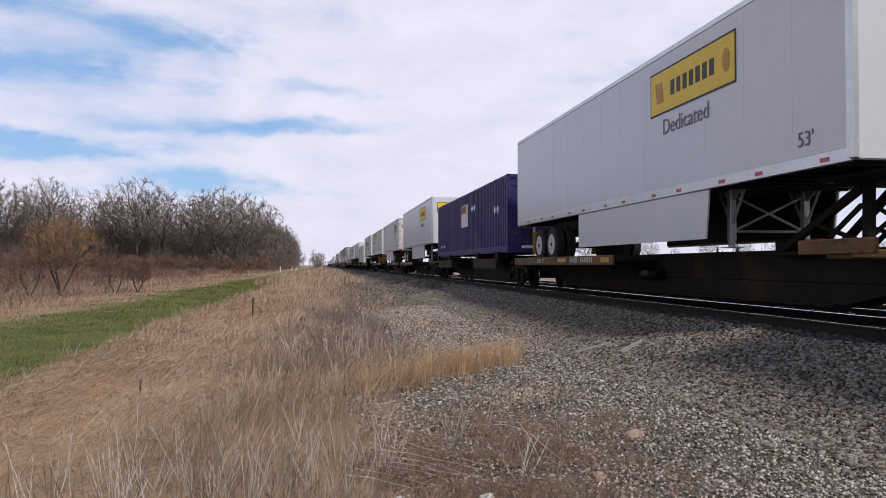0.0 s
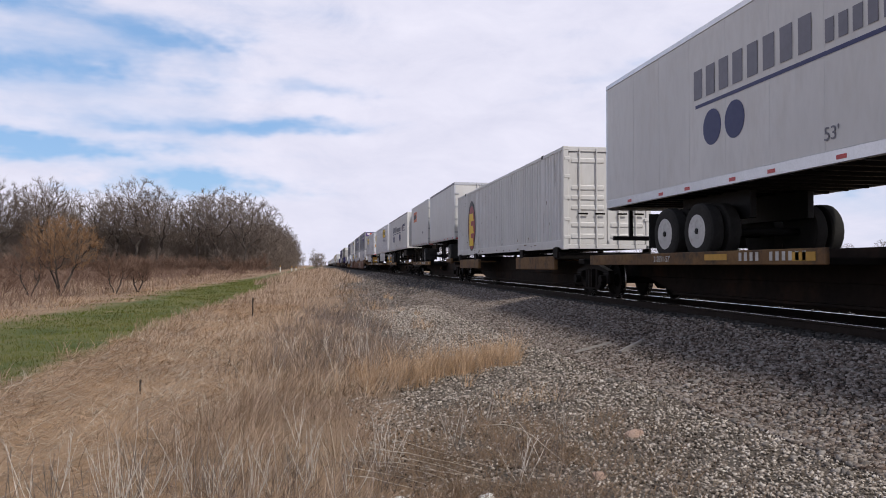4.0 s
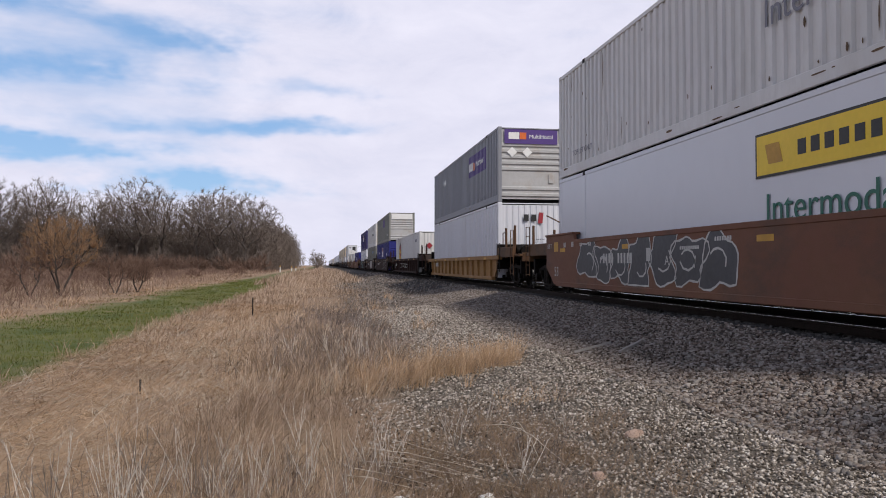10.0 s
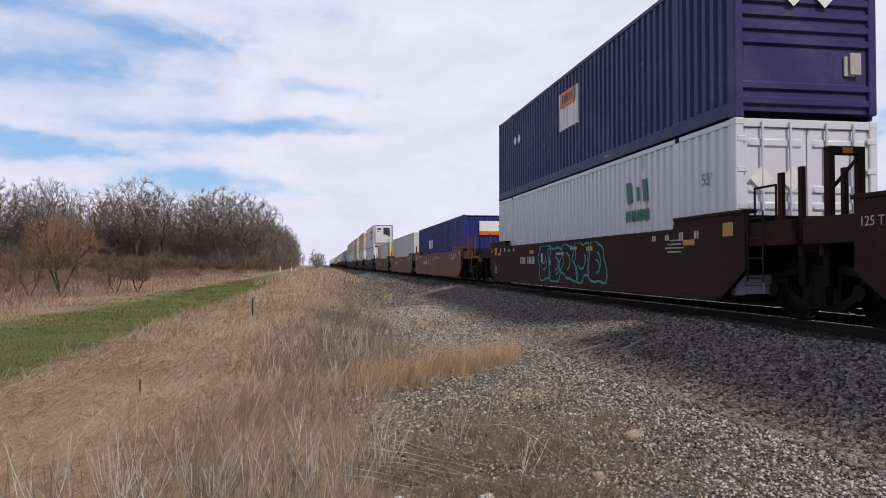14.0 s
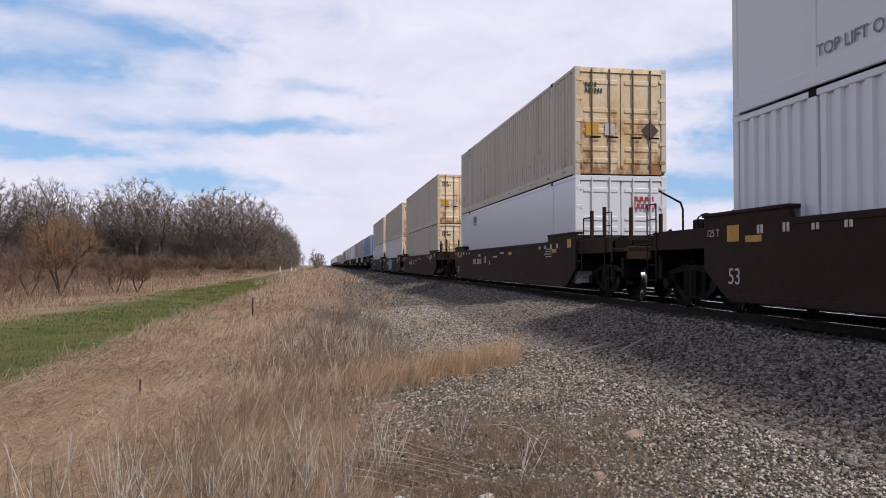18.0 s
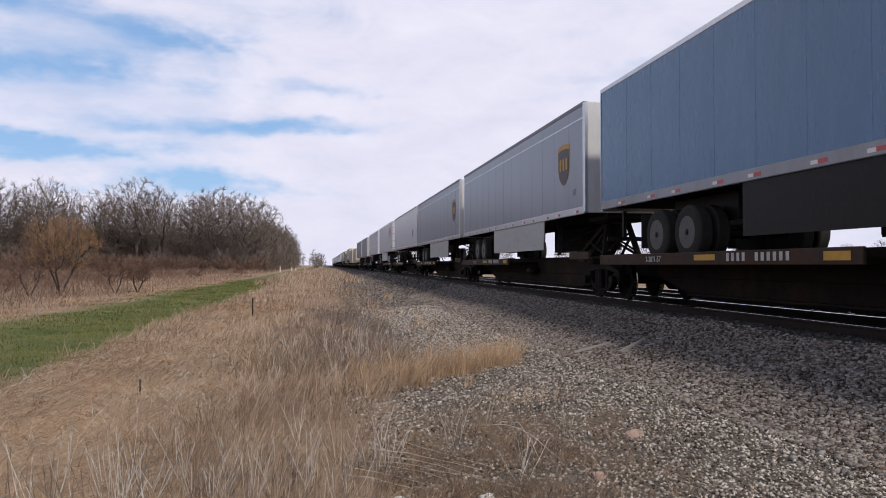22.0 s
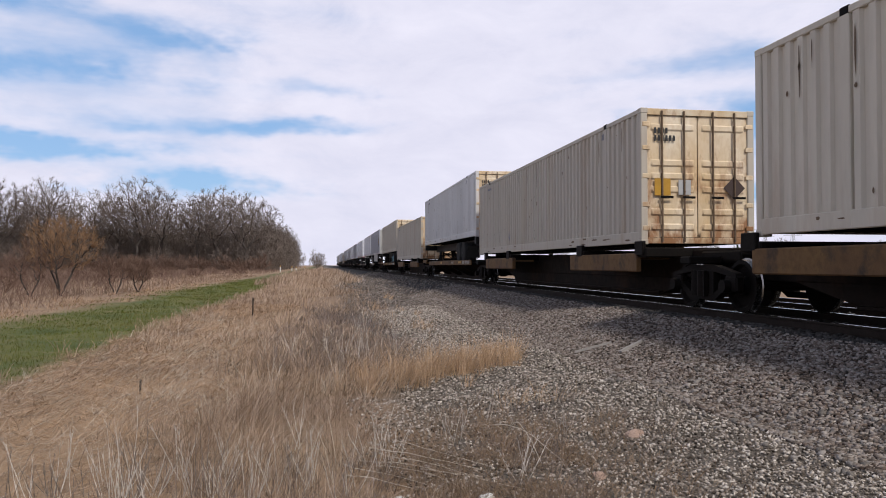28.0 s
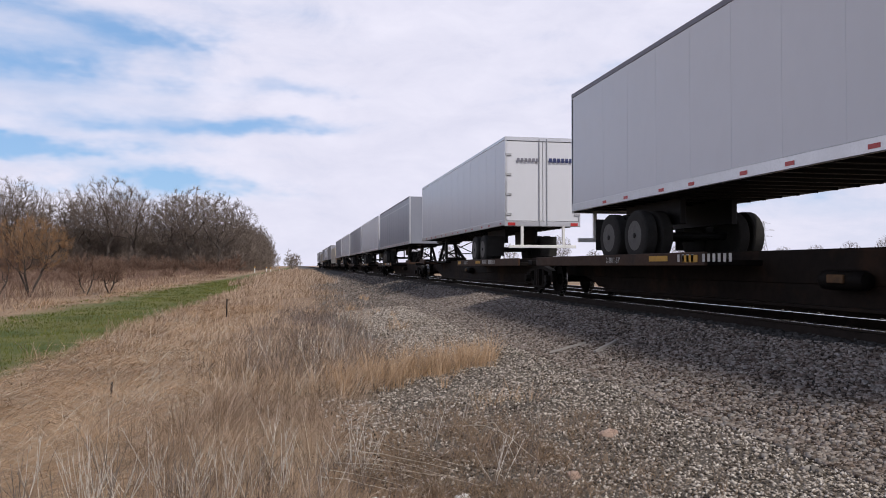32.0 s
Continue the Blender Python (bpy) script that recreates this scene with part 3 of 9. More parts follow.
def ribbed(s, x, out, y0, y1, z0, z1, lift=0.0, start=None):
    """A vertically corrugated sheet in the plane x, ribs out towards out (+1, -1)."""
    start = y0 if start is None else start
    pts = []
    k0 = int(math.floor((y0 - start) / PITCH_RIB)) - 1
    k = k0
    while start + k * PITCH_RIB < y1 + PITCH_RIB:
        b = start + k * PITCH_RIB
        for f, d in ((0.0, 0.0), (0.42, 0.0), (0.52, -RIB), (0.90, -RIB), (1.0, 0.0)):
            pts.append((b + f * PITCH_RIB, d))
        k += 1

    def depth(y):
        for (a, da), (c, dc) in zip(pts, pts[1:]):
            if a <= y <= c and c > a:
                return da + (dc - da) * (y - a) / (c - a)
        return 0.0
    row = [(y0, depth(y0))] + [p for p in pts if y0 + 1e-4 < p[0] < y1 - 1e-4] + [(y1, depth(y1))]
    row = [p for i, p in enumerate(row) if i == 0 or p[0] - row[i - 1][0] > 1e-4]
    vs = [(x + out * (d + lift), y, z) for z in (z0, z1) for y, d in row]
    n = len(row)
    s.add(vs, [(i, i + 1, n + i + 1, n + i) for i in range(n - 1)])


def side_sheet(name, parent, mat, x, out, y0, y1, z0, z1, lift=0.0, start=None, corr=True, label=""):
    key = f"{name}|{x:.3f},{out},{y0:.3f},{y1:.3f},{z0:.3f},{z1:.3f},{lift},{corr}"

    def make(s):
        if corr:
            ribbed(s, x, out, y0, y1, z0, z1, lift, start)
        else:
            s.box(x + out * (lift - 0.012), y0, z0, x + out * lift, y1, z1)
    return part(name, shared(key, make, mat, 20), mat, parent, label)


def disc_plate(parent, mat, name, x, y, z, w, h, face="side", shape="box", label=""):
    """A thin marking: box, diamond, oval or shield, on the field side or the leading end."""
    s = Shape()
    if shape == "diamond":
        poly = [(0, -h / 2), (w / 2, 0), (0, h / 2), (-w / 2, 0)]
    elif shape == "oval":
        poly = [(w / 2 * math.cos(2 * math.pi * i / 24), h / 2 * math.sin(2 * math.pi * i / 24)) for i in range(24)]
    elif shape == "shield":
        poly = [(-w / 2, -h * 0.05), (-w * 0.40, -h * 0.28), (-w * 0.2, -h * 0.42), (0, -h / 2), (w * 0.2, -h * 0.42), (w * 0.40, -h * 0.28), (w / 2, -h * 0.05),
                (w / 2, h * 0.46), (w * 0.2, h * 0.5), (-w * 0.2, h * 0.5), (-w / 2, h * 0.46)]
    elif shape == "slant":
        poly = [(-w / 2, -h / 2), (w * 0.3, -h / 2), (w / 2, h / 2), (-w * 0.3, h / 2)]
    else:
        poly = [(-w / 2, -h / 2), (w / 2, -h / 2), (w / 2, h / 2), (-w / 2, h / 2)]
    if face == "side":
        s.plate("x", [(y + p, z + q) for p, q in poly], x, x + 0.004)
    else:
        s.plate("y", [(x + p, z + q) for p, q in poly], y, y + 0.004)
    return part(name, s, mat, parent, label)


def bars(parent, mat, x, y, z, n, w, h, pitch, face="side", name="marking"):
    """A row of plain bars standing in for small writing."""
    s = Shape()
    for i in range(n):
        o = i * pitch
        if face == "side":
            s.box(x, y - o - w, z, x + 0.004, y - o, z + h)
        else:
            s.box(x + o, y, z, x + o + w, y + 0.004, z + h)
    return part(name, s, mat, parent)


def container(u, z, side, end=None, label="", style="ribbed", doors="N", front="ribs", group="containers on the train", L=CL, marks=()):
    """A 53-foot box. doors: N (leading end) or F. front: ribs (upright), bars (lying ribs) or reefer."""
    end = end or side
    c = thing("shipping_container", label, "container", group)
    h2, w2 = L / 2, CW / 2
    corr = style == "ribbed"
    px = min(1.98, L * 0.125)
    for out in (-1, 1):
        side_sheet("side_panel", c, side, out * (w2 - 0.012), out, -h2 + 0.12, h2 - 0.12, 0.27, CH - 0.10, 0.0, -h2 + 0.12, corr)
        part("bottom_rail", shared(f"bottom_rail|{out}{L}", lambda s: s.box(out * (w2 - 0.06), -h2 + 0.1, 0.03, out * w2, h2 - 0.1, 0.275, 0.012), side), side, c)
        part("top_rail", shared(f"top_rail|{out}{L}", lambda s: s.box(out * (w2 - 0.07), -h2 + 0.1, CH - 0.11, out * (w2 + 0.001), h2 - 0.1, CH - 0.01, 0.012), side), side, c)
        for e in (-1, 1):
            part("corner_post", shared(f"corner_post|{out}{e}{L}", lambda s: s.box(out * (w2 - 0.15), e * (h2 - 0.15), 0.1, out * (w2 + 0.002), e * (h2 + 0.002), CH - 0.1, 0.015), side), side, c)
            part("lift_post", shared(f"lift_post|{out}{e}{L}", lambda s: s.box(out * (w2 - 0.08), e * (h2 - px) - 0.085, 0.05, out * (w2 + 0.003), e * (h2 - px) + 0.085, CH - 0.05, 0.012), side), side, c)
            for top in (0, 1) if out < 0 else (1,):
                zz = CH - 0.118 if top else 0.0
                part("corner_casting", shared(f"corner_casting|{out}{e}{top}{L}", lambda s: s.box(out * (w2 - 0.162), e * (h2 - 0.178), zz, out * (w2 + 0.006), e * (h2 + 0.006), zz + 0.118, 0.015), side), side, c)
                if top:
                    part("lift_casting", shared(f"lift_casting|{out}{e}{top}{L}", lambda s: s.box(out * (w2 - 0.162), e * (h2 - px) - 0.09, zz, out * (w2 + 0.008), e * (h2 - px) + 0.09, zz + 0.122, 0.015), STEEL_DARK), STEEL_DARK, c)
    part("roof_panel", shared(f"roof_panel|{L}", lambda s: s.box(-w2 + 0.05, -h2 + 0.08, CH - 0.06, w2 - 0.05, h2 - 0.08, CH - 0.02), side), side, c)
    part("underframe", shared(f"underframe|{L}", lambda s: [s.box(-w2 + 0.06, -h2 + 0.1, 0.12, w2 - 0.06, h2 - 0.1, 0.17)] + [s.box(-w2 + 0.06, -h2 + 0.4 + i * 0.61, 0.03, w2 - 0.06, -h2 + 0.46 + i * 0.61, 0.12) for i in range(int(L / 0.61) - 1)], CHASSIS), CHASSIS, c)
    for e in (-1, 1):
        is_door = (e == -1) == (doors == "N")
        y = e * (h2 - 0.06)
        if e > 0:
            part("rear_wall", shared(f"rear_wall|{L}", lambda s: s.box(-w2 + 0.14, h2 - 0.06, 0.05, w2 - 0.14, h2 - 0.02, CH - 0.02), end), end, c)
        elif is_door:
            part("door_header", shared(f"door_header|{e}{L}", lambda s: s.box(-w2 + 0.14, y, CH - 0.15, w2 - 0.14, e * h2, CH - 0.01, 0.01), end), end, c)
            part("door_sill", shared(f"door_sill|{e}{L}", lambda s: s.box(-w2 + 0.14, y, 0.02, w2 - 0.14, e * h2, 0.15, 0.01), end), end, c)
            for d in (-1, 1):
                def leaf(s, d=d):
                    # one sheet pressed into lying ribs, with a thickness
                    a, b = (0.012, w2 - 0.15) if d > 0 else (-w2 + 0.15, -0.012)
                    yy = e * (h2 - 0.035)
                    prof = [(0.16, 0.0)]
                    for zz in (0.30, 0.62, 1.10, 1.38, 1.66, 2.42):
                        prof += [(zz, 0.0), (zz + 0.03, 0.03), (zz + 0.12, 0.03), (zz + 0.15, 0.0)]
                    prof.append((CH - 0.16, 0.0))
                    cols = (a, a + 0.08, a + 0.11, b - 0.11, b - 0.08, b)
                    n, m = len(prof), len(cols)
                    vs = [(x, yy + e * (o if i in (2, 3) else 0.0), z) for i, x in enumerate(cols) for z, o in prof]
                    fs = [(i * n + k, i * n + k + 1, (i + 1) * n + k + 1, (i + 1) * n + k) for i in range(m - 1) for k in range(n - 1)]
                    k0 = len(vs)
                    vs += [(x, yy - e * 0.03, z) for x in (a, b) for z in (0.16, CH - 0.16)]
                    fs += [(k0, k0 + 1, k0 + 3, k0 + 2), (0, n - 1, k0 + 1, k0), ((m - 1) * n, k0 + 2, k0 + 3, m * n - 1)]
                    s.add(vs, fs)
                door = part("door", shared(f"door|{e}{d}{L}", leaf, end), end, c, "stained door leaf" if end in (TAN_DOOR, RUSTY) else "")
                rod = SCRAPE if end in (TAN_DOOR, RUSTY) else end
                for k in (0.28, 0.72):
                    xb = d * (0.012 + (w2 - 0.16) * k)
                    part("lock_bar", shared(f"lock_bar|{e}{xb:.3f}{L}", lambda s: s.cyl("z", (xb, e * (h2 + 0.022)), 0.023, 0.06, CH - 0.06, 8), rod), rod, door)
                    part("handle", shared(f"handle|{e}{xb:.3f}{L}", lambda s: s.box(xb - 0.05, e * (h2 + 0.03), 0.98, xb + 0.24, e * (h2 + 0.05), 1.03, 0.008), STEEL_DARK), end, door)
                for hz in (0.35, 0.85, 1.45, 2.05, 2.55) if e < 0 else ():
                    part("hinge", shared(f"hinge|{e}{d}{hz}{L}", lambda s: s.box(d * (w2 - 0.20), e * (h2 - 0.02), hz - 0.05, d * (w2 - 0.03), e * (h2 + 0.012), hz + 0.05, 0.01), end), end, door)
        elif front == "bars" and e == -1:
            def wall(s):
                # one sheet pressed into lying ribs
                prof = [(0.12, 0.05)]
                for zz in (0.20, 0.45, 1.20, 1.43, 1.66, 1.89, 2.12):
                    prof += [(zz, 0.05), (zz + 0.04, 0.004), (zz + 0.13, 0.004), (zz + 0.17, 0.05)]
                prof.append((CH - 0.1, 0.05))
                n = len(prof)
                vs = [(x, -h2 + o, z) for x in (-w2 + 0.14, w2 - 0.14) for z, o in prof]
                s.add(vs, [(i, i + 1, n + i + 1, n + i) for i in range(n - 1)])
            part("front_wall", shared(f"front_bars|{L}", wall, end), end, c)
            part("data_box", shared(f"data_box|{L}", lambda s: s.box(0.70, -h2 + 0.01, 0.74, 0.90, -h2 + 0.05, 1.08, 0.012), GREY_END), GREY_END, c, "small pale document box")
        elif front == "reefer" and e == -1:
            part("front_wall", shared(f"front_plain|{L}", lambda s: s.box(-w2 + 0.14, -h2 + 0.25, 0.1, w2 - 0.14, -h2 + 0.30, CH - 0.1), end), end, c)
            unit = part("refrigeration_unit", shared(f"refrigeration_unit|{L}", lambda s: s.box(-w2 + 0.2, -h2 + 0.02, 0.45, w2 - 0.2, -h2 + 0.26, CH - 0.14, 0.08), WHITE), WHITE, c, "white refrigeration unit")
            part("grille", shared(f"grille|{L}", lambda s: s.plate("y", [(-0.02, 1.62), (0.2, 1.60), (0.45, 1.52), (0.70, 1.36), (0.80, 1.24), (0.83, 1.3), (0.83, 2.40), (0.76, 2.50), (-0.02, 2.50)], -h2 + 0.004, -h2 + 0.022), REEFER_BLACK), REEFER_BLACK, unit, "dark radiator grille")
            part("cowl", shared(f"cowl|{L}", lambda s: s.plate("y", [(-0.96, 0.55), (0.96, 0.55), (0.96, 1.05), (0.80, 1.18), (0.45, 1.45), (0.2, 1.53), (-0.05, 1.55), (-0.96, 1.55)], -h2 - 0.012, -h2 + 0.022), WHITE_OLD), WHITE_OLD, unit, "curved lower cowl")
            part("vent", shared(f"reefer_vent|{L}", lambda s: [s.box(-0.35, -h2 - 0.016, 0.98, -0.18, -h2 - 0.01, 1.02), s.box(0.55, -h2 - 0.016, 0.70, 0.80, -h2 - 0.01, 0.82), s.box(0.62, -h2 - 0.016, 0.92, 0.78, -h2 - 0.01, 1.0), s.box(-0.36, -h2 - 0.016, 0.60, -0.34, -h2 - 0.01, 1.5)], GREY_MARK), GREY_MARK, unit)
            part("frame_tube", shared(f"frame_tube|{L}", lambda s: [s.bar((-1.2, -h2 - 0.02, 0.4), (-1.2, -h2 - 0.02, CH - 0.2), 0.03), s.bar((1.2, -h2 - 0.02, 0.4), (1.2, -h2 - 0.02, CH - 0.2), 0.03), s.box(-1.23, -h2 - 0.03, 1.35, -1.13, -h2 + 0.02, 1.45), s.box(1.13, -h2 - 0.03, 1.35, 1.23, -h2 + 0.02, 1.45)], GALV), GALV, c, "guard tube")
            part("screen", shared(f"panel_dark|{L}", lambda s: s.box(-0.85, -h2 + 0.008, 2.2, -0.3, -h2 + 0.03, 2.42), REEFER_BLACK), REEFER_BLACK, unit)
            part("controller", shared(f"controller|{L}", lambda s: s.box(-0.75, -h2 + 0.008, 1.95, -0.55, -h2 + 0.03, 2.1), REEFER_BLACK), REEFER_BLACK, unit)
            part("floor_beam", shared(f"floor_beam|{L}", lambda s: s.box(-w2 + 0.14, -h2 + 0.02, 0.1, w2 - 0.14, -h2 + 0.12, 0.40, 0.02), GALV), GALV, c)
        else:
            def wall2(s):
                y2 = e * (h2 - 0.02)
                pts = []
                k = -w2 + 0.14
                while k < w2 - 0.15:
                    pts += [(k, 0), (k + 0.09, 0), (k + 0.12, -0.036), (k + 0.20, -0.036), (k + 0.23, 0)]
                    k += 0.2313
                vs = [(min(a, w2 - 0.14), y2 + e * d, zz) for zz in (0.12, CH - 0.1) for a, d in pts]
                n = len(pts)
                s.add(vs, [(i, i + 1, n + i + 1, n + i) for i in range(n - 1)])
            part("front_wall", shared(f"front_ribs|{e}{L}", wall2, end, 20), end, c)
    for m in marks:
        m(c, L)
    return rolling(c, u, z)


# ---- trailers ----
def tyre_shape(s):
    s.lathe("x", (0, 0), [(-0.13, 0.30), (-0.14, 0.40), (-0.12, 0.48), (-0.09, 0.505), (0.09, 0.505), (0.12, 0.48), (0.14, 0.40), (0.13, 0.30)], 22)


def rim_shape(s):
    s.lathe("x", (0, 0), [(-0.135, 0.30), (-0.125, 0.28), (-0.06, 0.265), (0.0, 0.24), (0.02, 0.15), (-0.05, 0.125), (-0.10, 0.11), (-0.12, 0.05), (-0.12, 0.0)], 20)
    for i in range(8):
        a = 2 * math.pi * i / 8
        s.cyl("x", (0.145 * math.cos(a), 0.145 * math.sin(a)), 0.016, -0.06, 0.01, 6)


def road_wheels(parent, y, z, rim=RIM, n=2, span=1.24):
    """Axles with twin tyres."""
    for k in range(n):
        yy = y + (k - (n - 1) / 2) * span
        part("axle", shared("axle", lambda s: s.cyl("x", (0, 0), 0.075, -0.95, 0.95, 10), CHASSIS), CHASSIS, parent, at=(0, yy, z))
        for sd in (-1, 1):
            for o in (1.16, 0.83):
                w = part("wheel", shared("tyre", tyre_shape, RUBBER), RUBBER, parent, "black truck tyre", at=(sd * o, yy, z), turn=None if sd < 0 else (0, 0, math.pi))
                if o > 1:
                    part("wheel_disc", shared("wheel_disc", rim_shape, rim), rim, w)
                    part("hub", shared("hub", lambda s: s.lathe("x", (0, 0), [(-0.155, 0.03), (-0.15, 0.05), (-0.12, 0.062), (-0.10, 0.062)], 14), CHASSIS), CHASSIS, w)


def landing_gear(parent, y, top, foot, mat=None):
    mat = mat or GALV
    for sd in (-1, 1):
        leg = part("landing_leg", shared(f"landing_leg|{top:.2f}{foot:.2f}", lambda s: [s.box(-0.06, -0.06, foot + 0.12, 0.06, 0.06, top, 0.01), s.box(-0.045, -0.045, foot, 0.045, 0.045, foot + 0.3), s.box(-0.14, -0.14, foot, 0.14, 0.14, foot + 0.025)], mat), mat, parent, at=(sd * 0.72, y, 0))
        part("brace", shared(f"leg_brace|{top:.2f}{foot:.2f}", lambda s: [s.bar((0, 0.03, foot + 0.42), (0, 0.42, top), 0.028), s.bar((0, -0.03, foot + 0.42), (0, -0.42, top), 0.028), s.plate("x", [(-0.34, top), (0.34, top), (0.05, top - 0.2), (-0.05, top - 0.2)], -0.02, 0.02)], mat), mat, leg)
    part("cross_brace", shared(f"cross_brace|{top:.2f}{foot:.2f}", lambda s: [s.bar((-0.7, 0, foot + 0.3), (0.7, 0, top - 0.1), 0.025), s.bar((0.7, 0, foot + 0.3), (-0.7, 0, top - 0.1), 0.025), s.bar((-0.7, 0, foot + 0.3), (0.7, 0, foot + 0.3), 0.025)], mat), mat, parent, at=(0, y, 0))


def trailer(u, side=WHITE, nose="N", label="", L=CL, skirt=None, rim=RIM, reefer=False, end=None, roll_door=False, marks=(), top_edge=ALU, deck=0.80, tall=4.12, seams=True, plain=False, fairing=False, bogie=3.6, skirt_gap=2.4, flap=None, legs=None, group="trailers on the train"):
    """A road trailer on the spine car. nose: the end that leads (N) or trails (F)."""
    t = thing("semi_trailer", label, "trailer", group)
    end = end or side
    h2, w2, zb = L / 2, 1.295, 1.24
    d = -1 if nose == "N" else 1          # y direction of the nose
    fl = -d * (h2 - bogie)                  # bogie centre
    for sd in (-1, 1):
        def wall(s):
            # one sheet, pressed out a little at every seam
            row = [(-h2 + 0.04, 0.0)]
            for i in range(1, int(L / 1.22)):
                yy = -h2 + i * 1.22
                row += [(yy - 0.034, 0.0), (yy - 0.03, 0.004), (yy + 0.03, 0.004), (yy + 0.034, 0.0)]
            row.append((h2 - 0.04, 0.0))
            n = len(row)
            vs = [(sd * (w2 + o), y, z) for z in (zb + 0.16, tall - 0.10) for y, o in row] + [(sd * (w2 - 0.03), y, z) for z in (zb + 0.16, tall - 0.10) for y, o in row]
            fs = [(i, i + 1, n + i + 1, n + i) for i in range(n - 1)] + [(2 * n + i, 3 * n + i, 3 * n + i + 1, 2 * n + i + 1) for i in range(n - 1)]
            fs += [(0, n, 3 * n, 2 * n), (n - 1, 3 * n - 1, 4 * n - 1, 2 * n - 1)]
            s.add(vs, fs)
        wl_ = part("side_wall", shared(f"side_wall|{sd}{L}{tall}{seams}", wall, side), side, t)
        part("top_rail", shared(f"trail_top|{sd}{L}{tall}", lambda s: s.box(sd * (w2 - 0.05), -h2 + 0.03, tall - 0.11, sd * (w2 + 0.012), h2 - 0.03, tall, 0.012), top_edge), top_edge, t)
        part("bottom_rail", shared(f"trail_bot|{sd}{L}", lambda s: s.box(sd * (w2 - 0.05), -h2 + 0.03, zb - 0.02, sd * (w2 + 0.012), h2 - 0.03, zb + 0.17, 0.012), ALU if side in (WHITE, WHITE_OLD, TRAILER_GREY) else TRAILER_DARK), side, t)
        if side is TRAILER_GREY and not plain:
            part("belt_line", shared(f"belt_line|{sd}{L}{tall}", lambda s: s.box(sd * w2, -h2 + 0.06, tall - 0.44, sd * (w2 + 0.009), h2 - 0.06, tall - 0.40), ALU), ALU, t)
    for i in range(int(L / 1.28)) if not plain else ():
        yy = -h2 + 0.6 + i * 1.28 + (0.22 if i % 2 else 0.0)
        part("reflector_tape", shared("reflector_tape", lambda s: [s.box(-w2 - 0.016, -0.19, zb + 0.03, -w2 - 0.012, 0.0, zb + 0.09)], TAPE_RED), TAPE_RED, t, at=(0, yy, 0))
        if side in (TRAILER_GREY, TRAILER_BLUE):
            part("reflector_tape", shared("reflector_white", lambda s: [s.box(-w2 - 0.016, 0.0, zb + 0.03, -w2 - 0.012, 0.15, zb + 0.085)], SIGN_WHITE), SIGN_WHITE, t, at=(0, yy, 0))
    part("roof", shared(f"trail_roof|{L}{tall}", lambda s: s.box(-w2 + 0.03, -h2 + 0.04, tall - 0.05, w2 - 0.03, h2 - 0.04, tall - 0.015), side), side, t)
    part("floor_frame", shared(f"floor_frame|{L}", lambda s: [s.box(-w2 + 0.05, -h2 + 0.05, zb + 0.02, w2 - 0.05, h2 - 0.05, zb + 0.14)] + [s.box(-w2 + 0.05, -h2 + 0.3 + i * 0.5, zb - 0.035, w2 - 0.05, -h2 + 0.36 + i * 0.5, zb + 0.02) for i in range(int(L / 0.5) - 1)], CHASSIS), CHASSIS, t)
    # nose wall
    yn = d * h2
    nose_wall = part("front_wall", shared(f"nose_wall|{d}{L}{tall}", lambda s: s.box(-w2 + 0.02, yn - d * 0.05, zb, w2 - 0.02, yn, tall - 0.02, 0.02), end), end, t)
    for sd in (-1, 1):
        part("corner_trim", shared(f"corner_trim|{d}{sd}{L}{tall}", lambda s: s.box(sd * (w2 - 0.12), yn - d * 0.12, zb, sd * (w2 + 0.014), yn + d * 0.012, tall - 0.01, 0.03), ALU if not reefer else SIGN_WHITE), ALU, t)
    if reefer:
        unit = part("refrigeration_unit", shared(f"reefer_unit|{d}{L}", lambda s: s.box(-0.95, yn, zb + 0.75, 0.95, yn + d * 0.55, tall - 0.15, 0.10), WHITE), WHITE, t, "white refrigeration unit with dark grille")
        part("grille", shared(f"reefer_grille|{d}{L}", lambda s: s.box(-0.85, yn + d * 0.54, zb + 1.75, 0.85, yn + d * 0.565, tall - 0.3, 0.01), REEFER_BLACK), REEFER_BLACK, unit)
        part("grille", shared(f"reefer_side|{d}{L}", lambda s: s.box(-0.965, yn + d * 0.12, zb + 1.5, -0.94, yn + d * 0.46, tall - 0.3, 0.01), REEFER_BLACK), REEFER_BLACK, unit)
        part("fuel_tank", shared("fuel_tank", lambda s: s.cyl("x", (0, 0), 0.25, -1.1, 0.2, 16), CHASSIS), CHASSIS, t, at=(0, d * (h2 - 4.75), zb - 0.46))
        part("tank_end", shared("tank_end", lambda s: s.lathe("x", (0, 0), [(-1.13, 0.20), (-1.12, 0.24), (-1.095, 0.245)], 18), GALV), GALV, t, "pale tank end", at=(0, d * (h2 - 4.75), zb - 0.46))
        part("pallet_rack", shared("pallet_rack", lambda s: [s.box(-1.1, -0.85, 0.66, -0.2, 0.85, 1.18, 0.06), s.box(0.2, -1.0, 0.58, 1.1, 1.0, 1.18, 0.06)], CHASSIS), CHASSIS, t, "black underbody rack", at=(0, d * (h2 - 3.2), 0))
    # rear
    yr = -d * h2
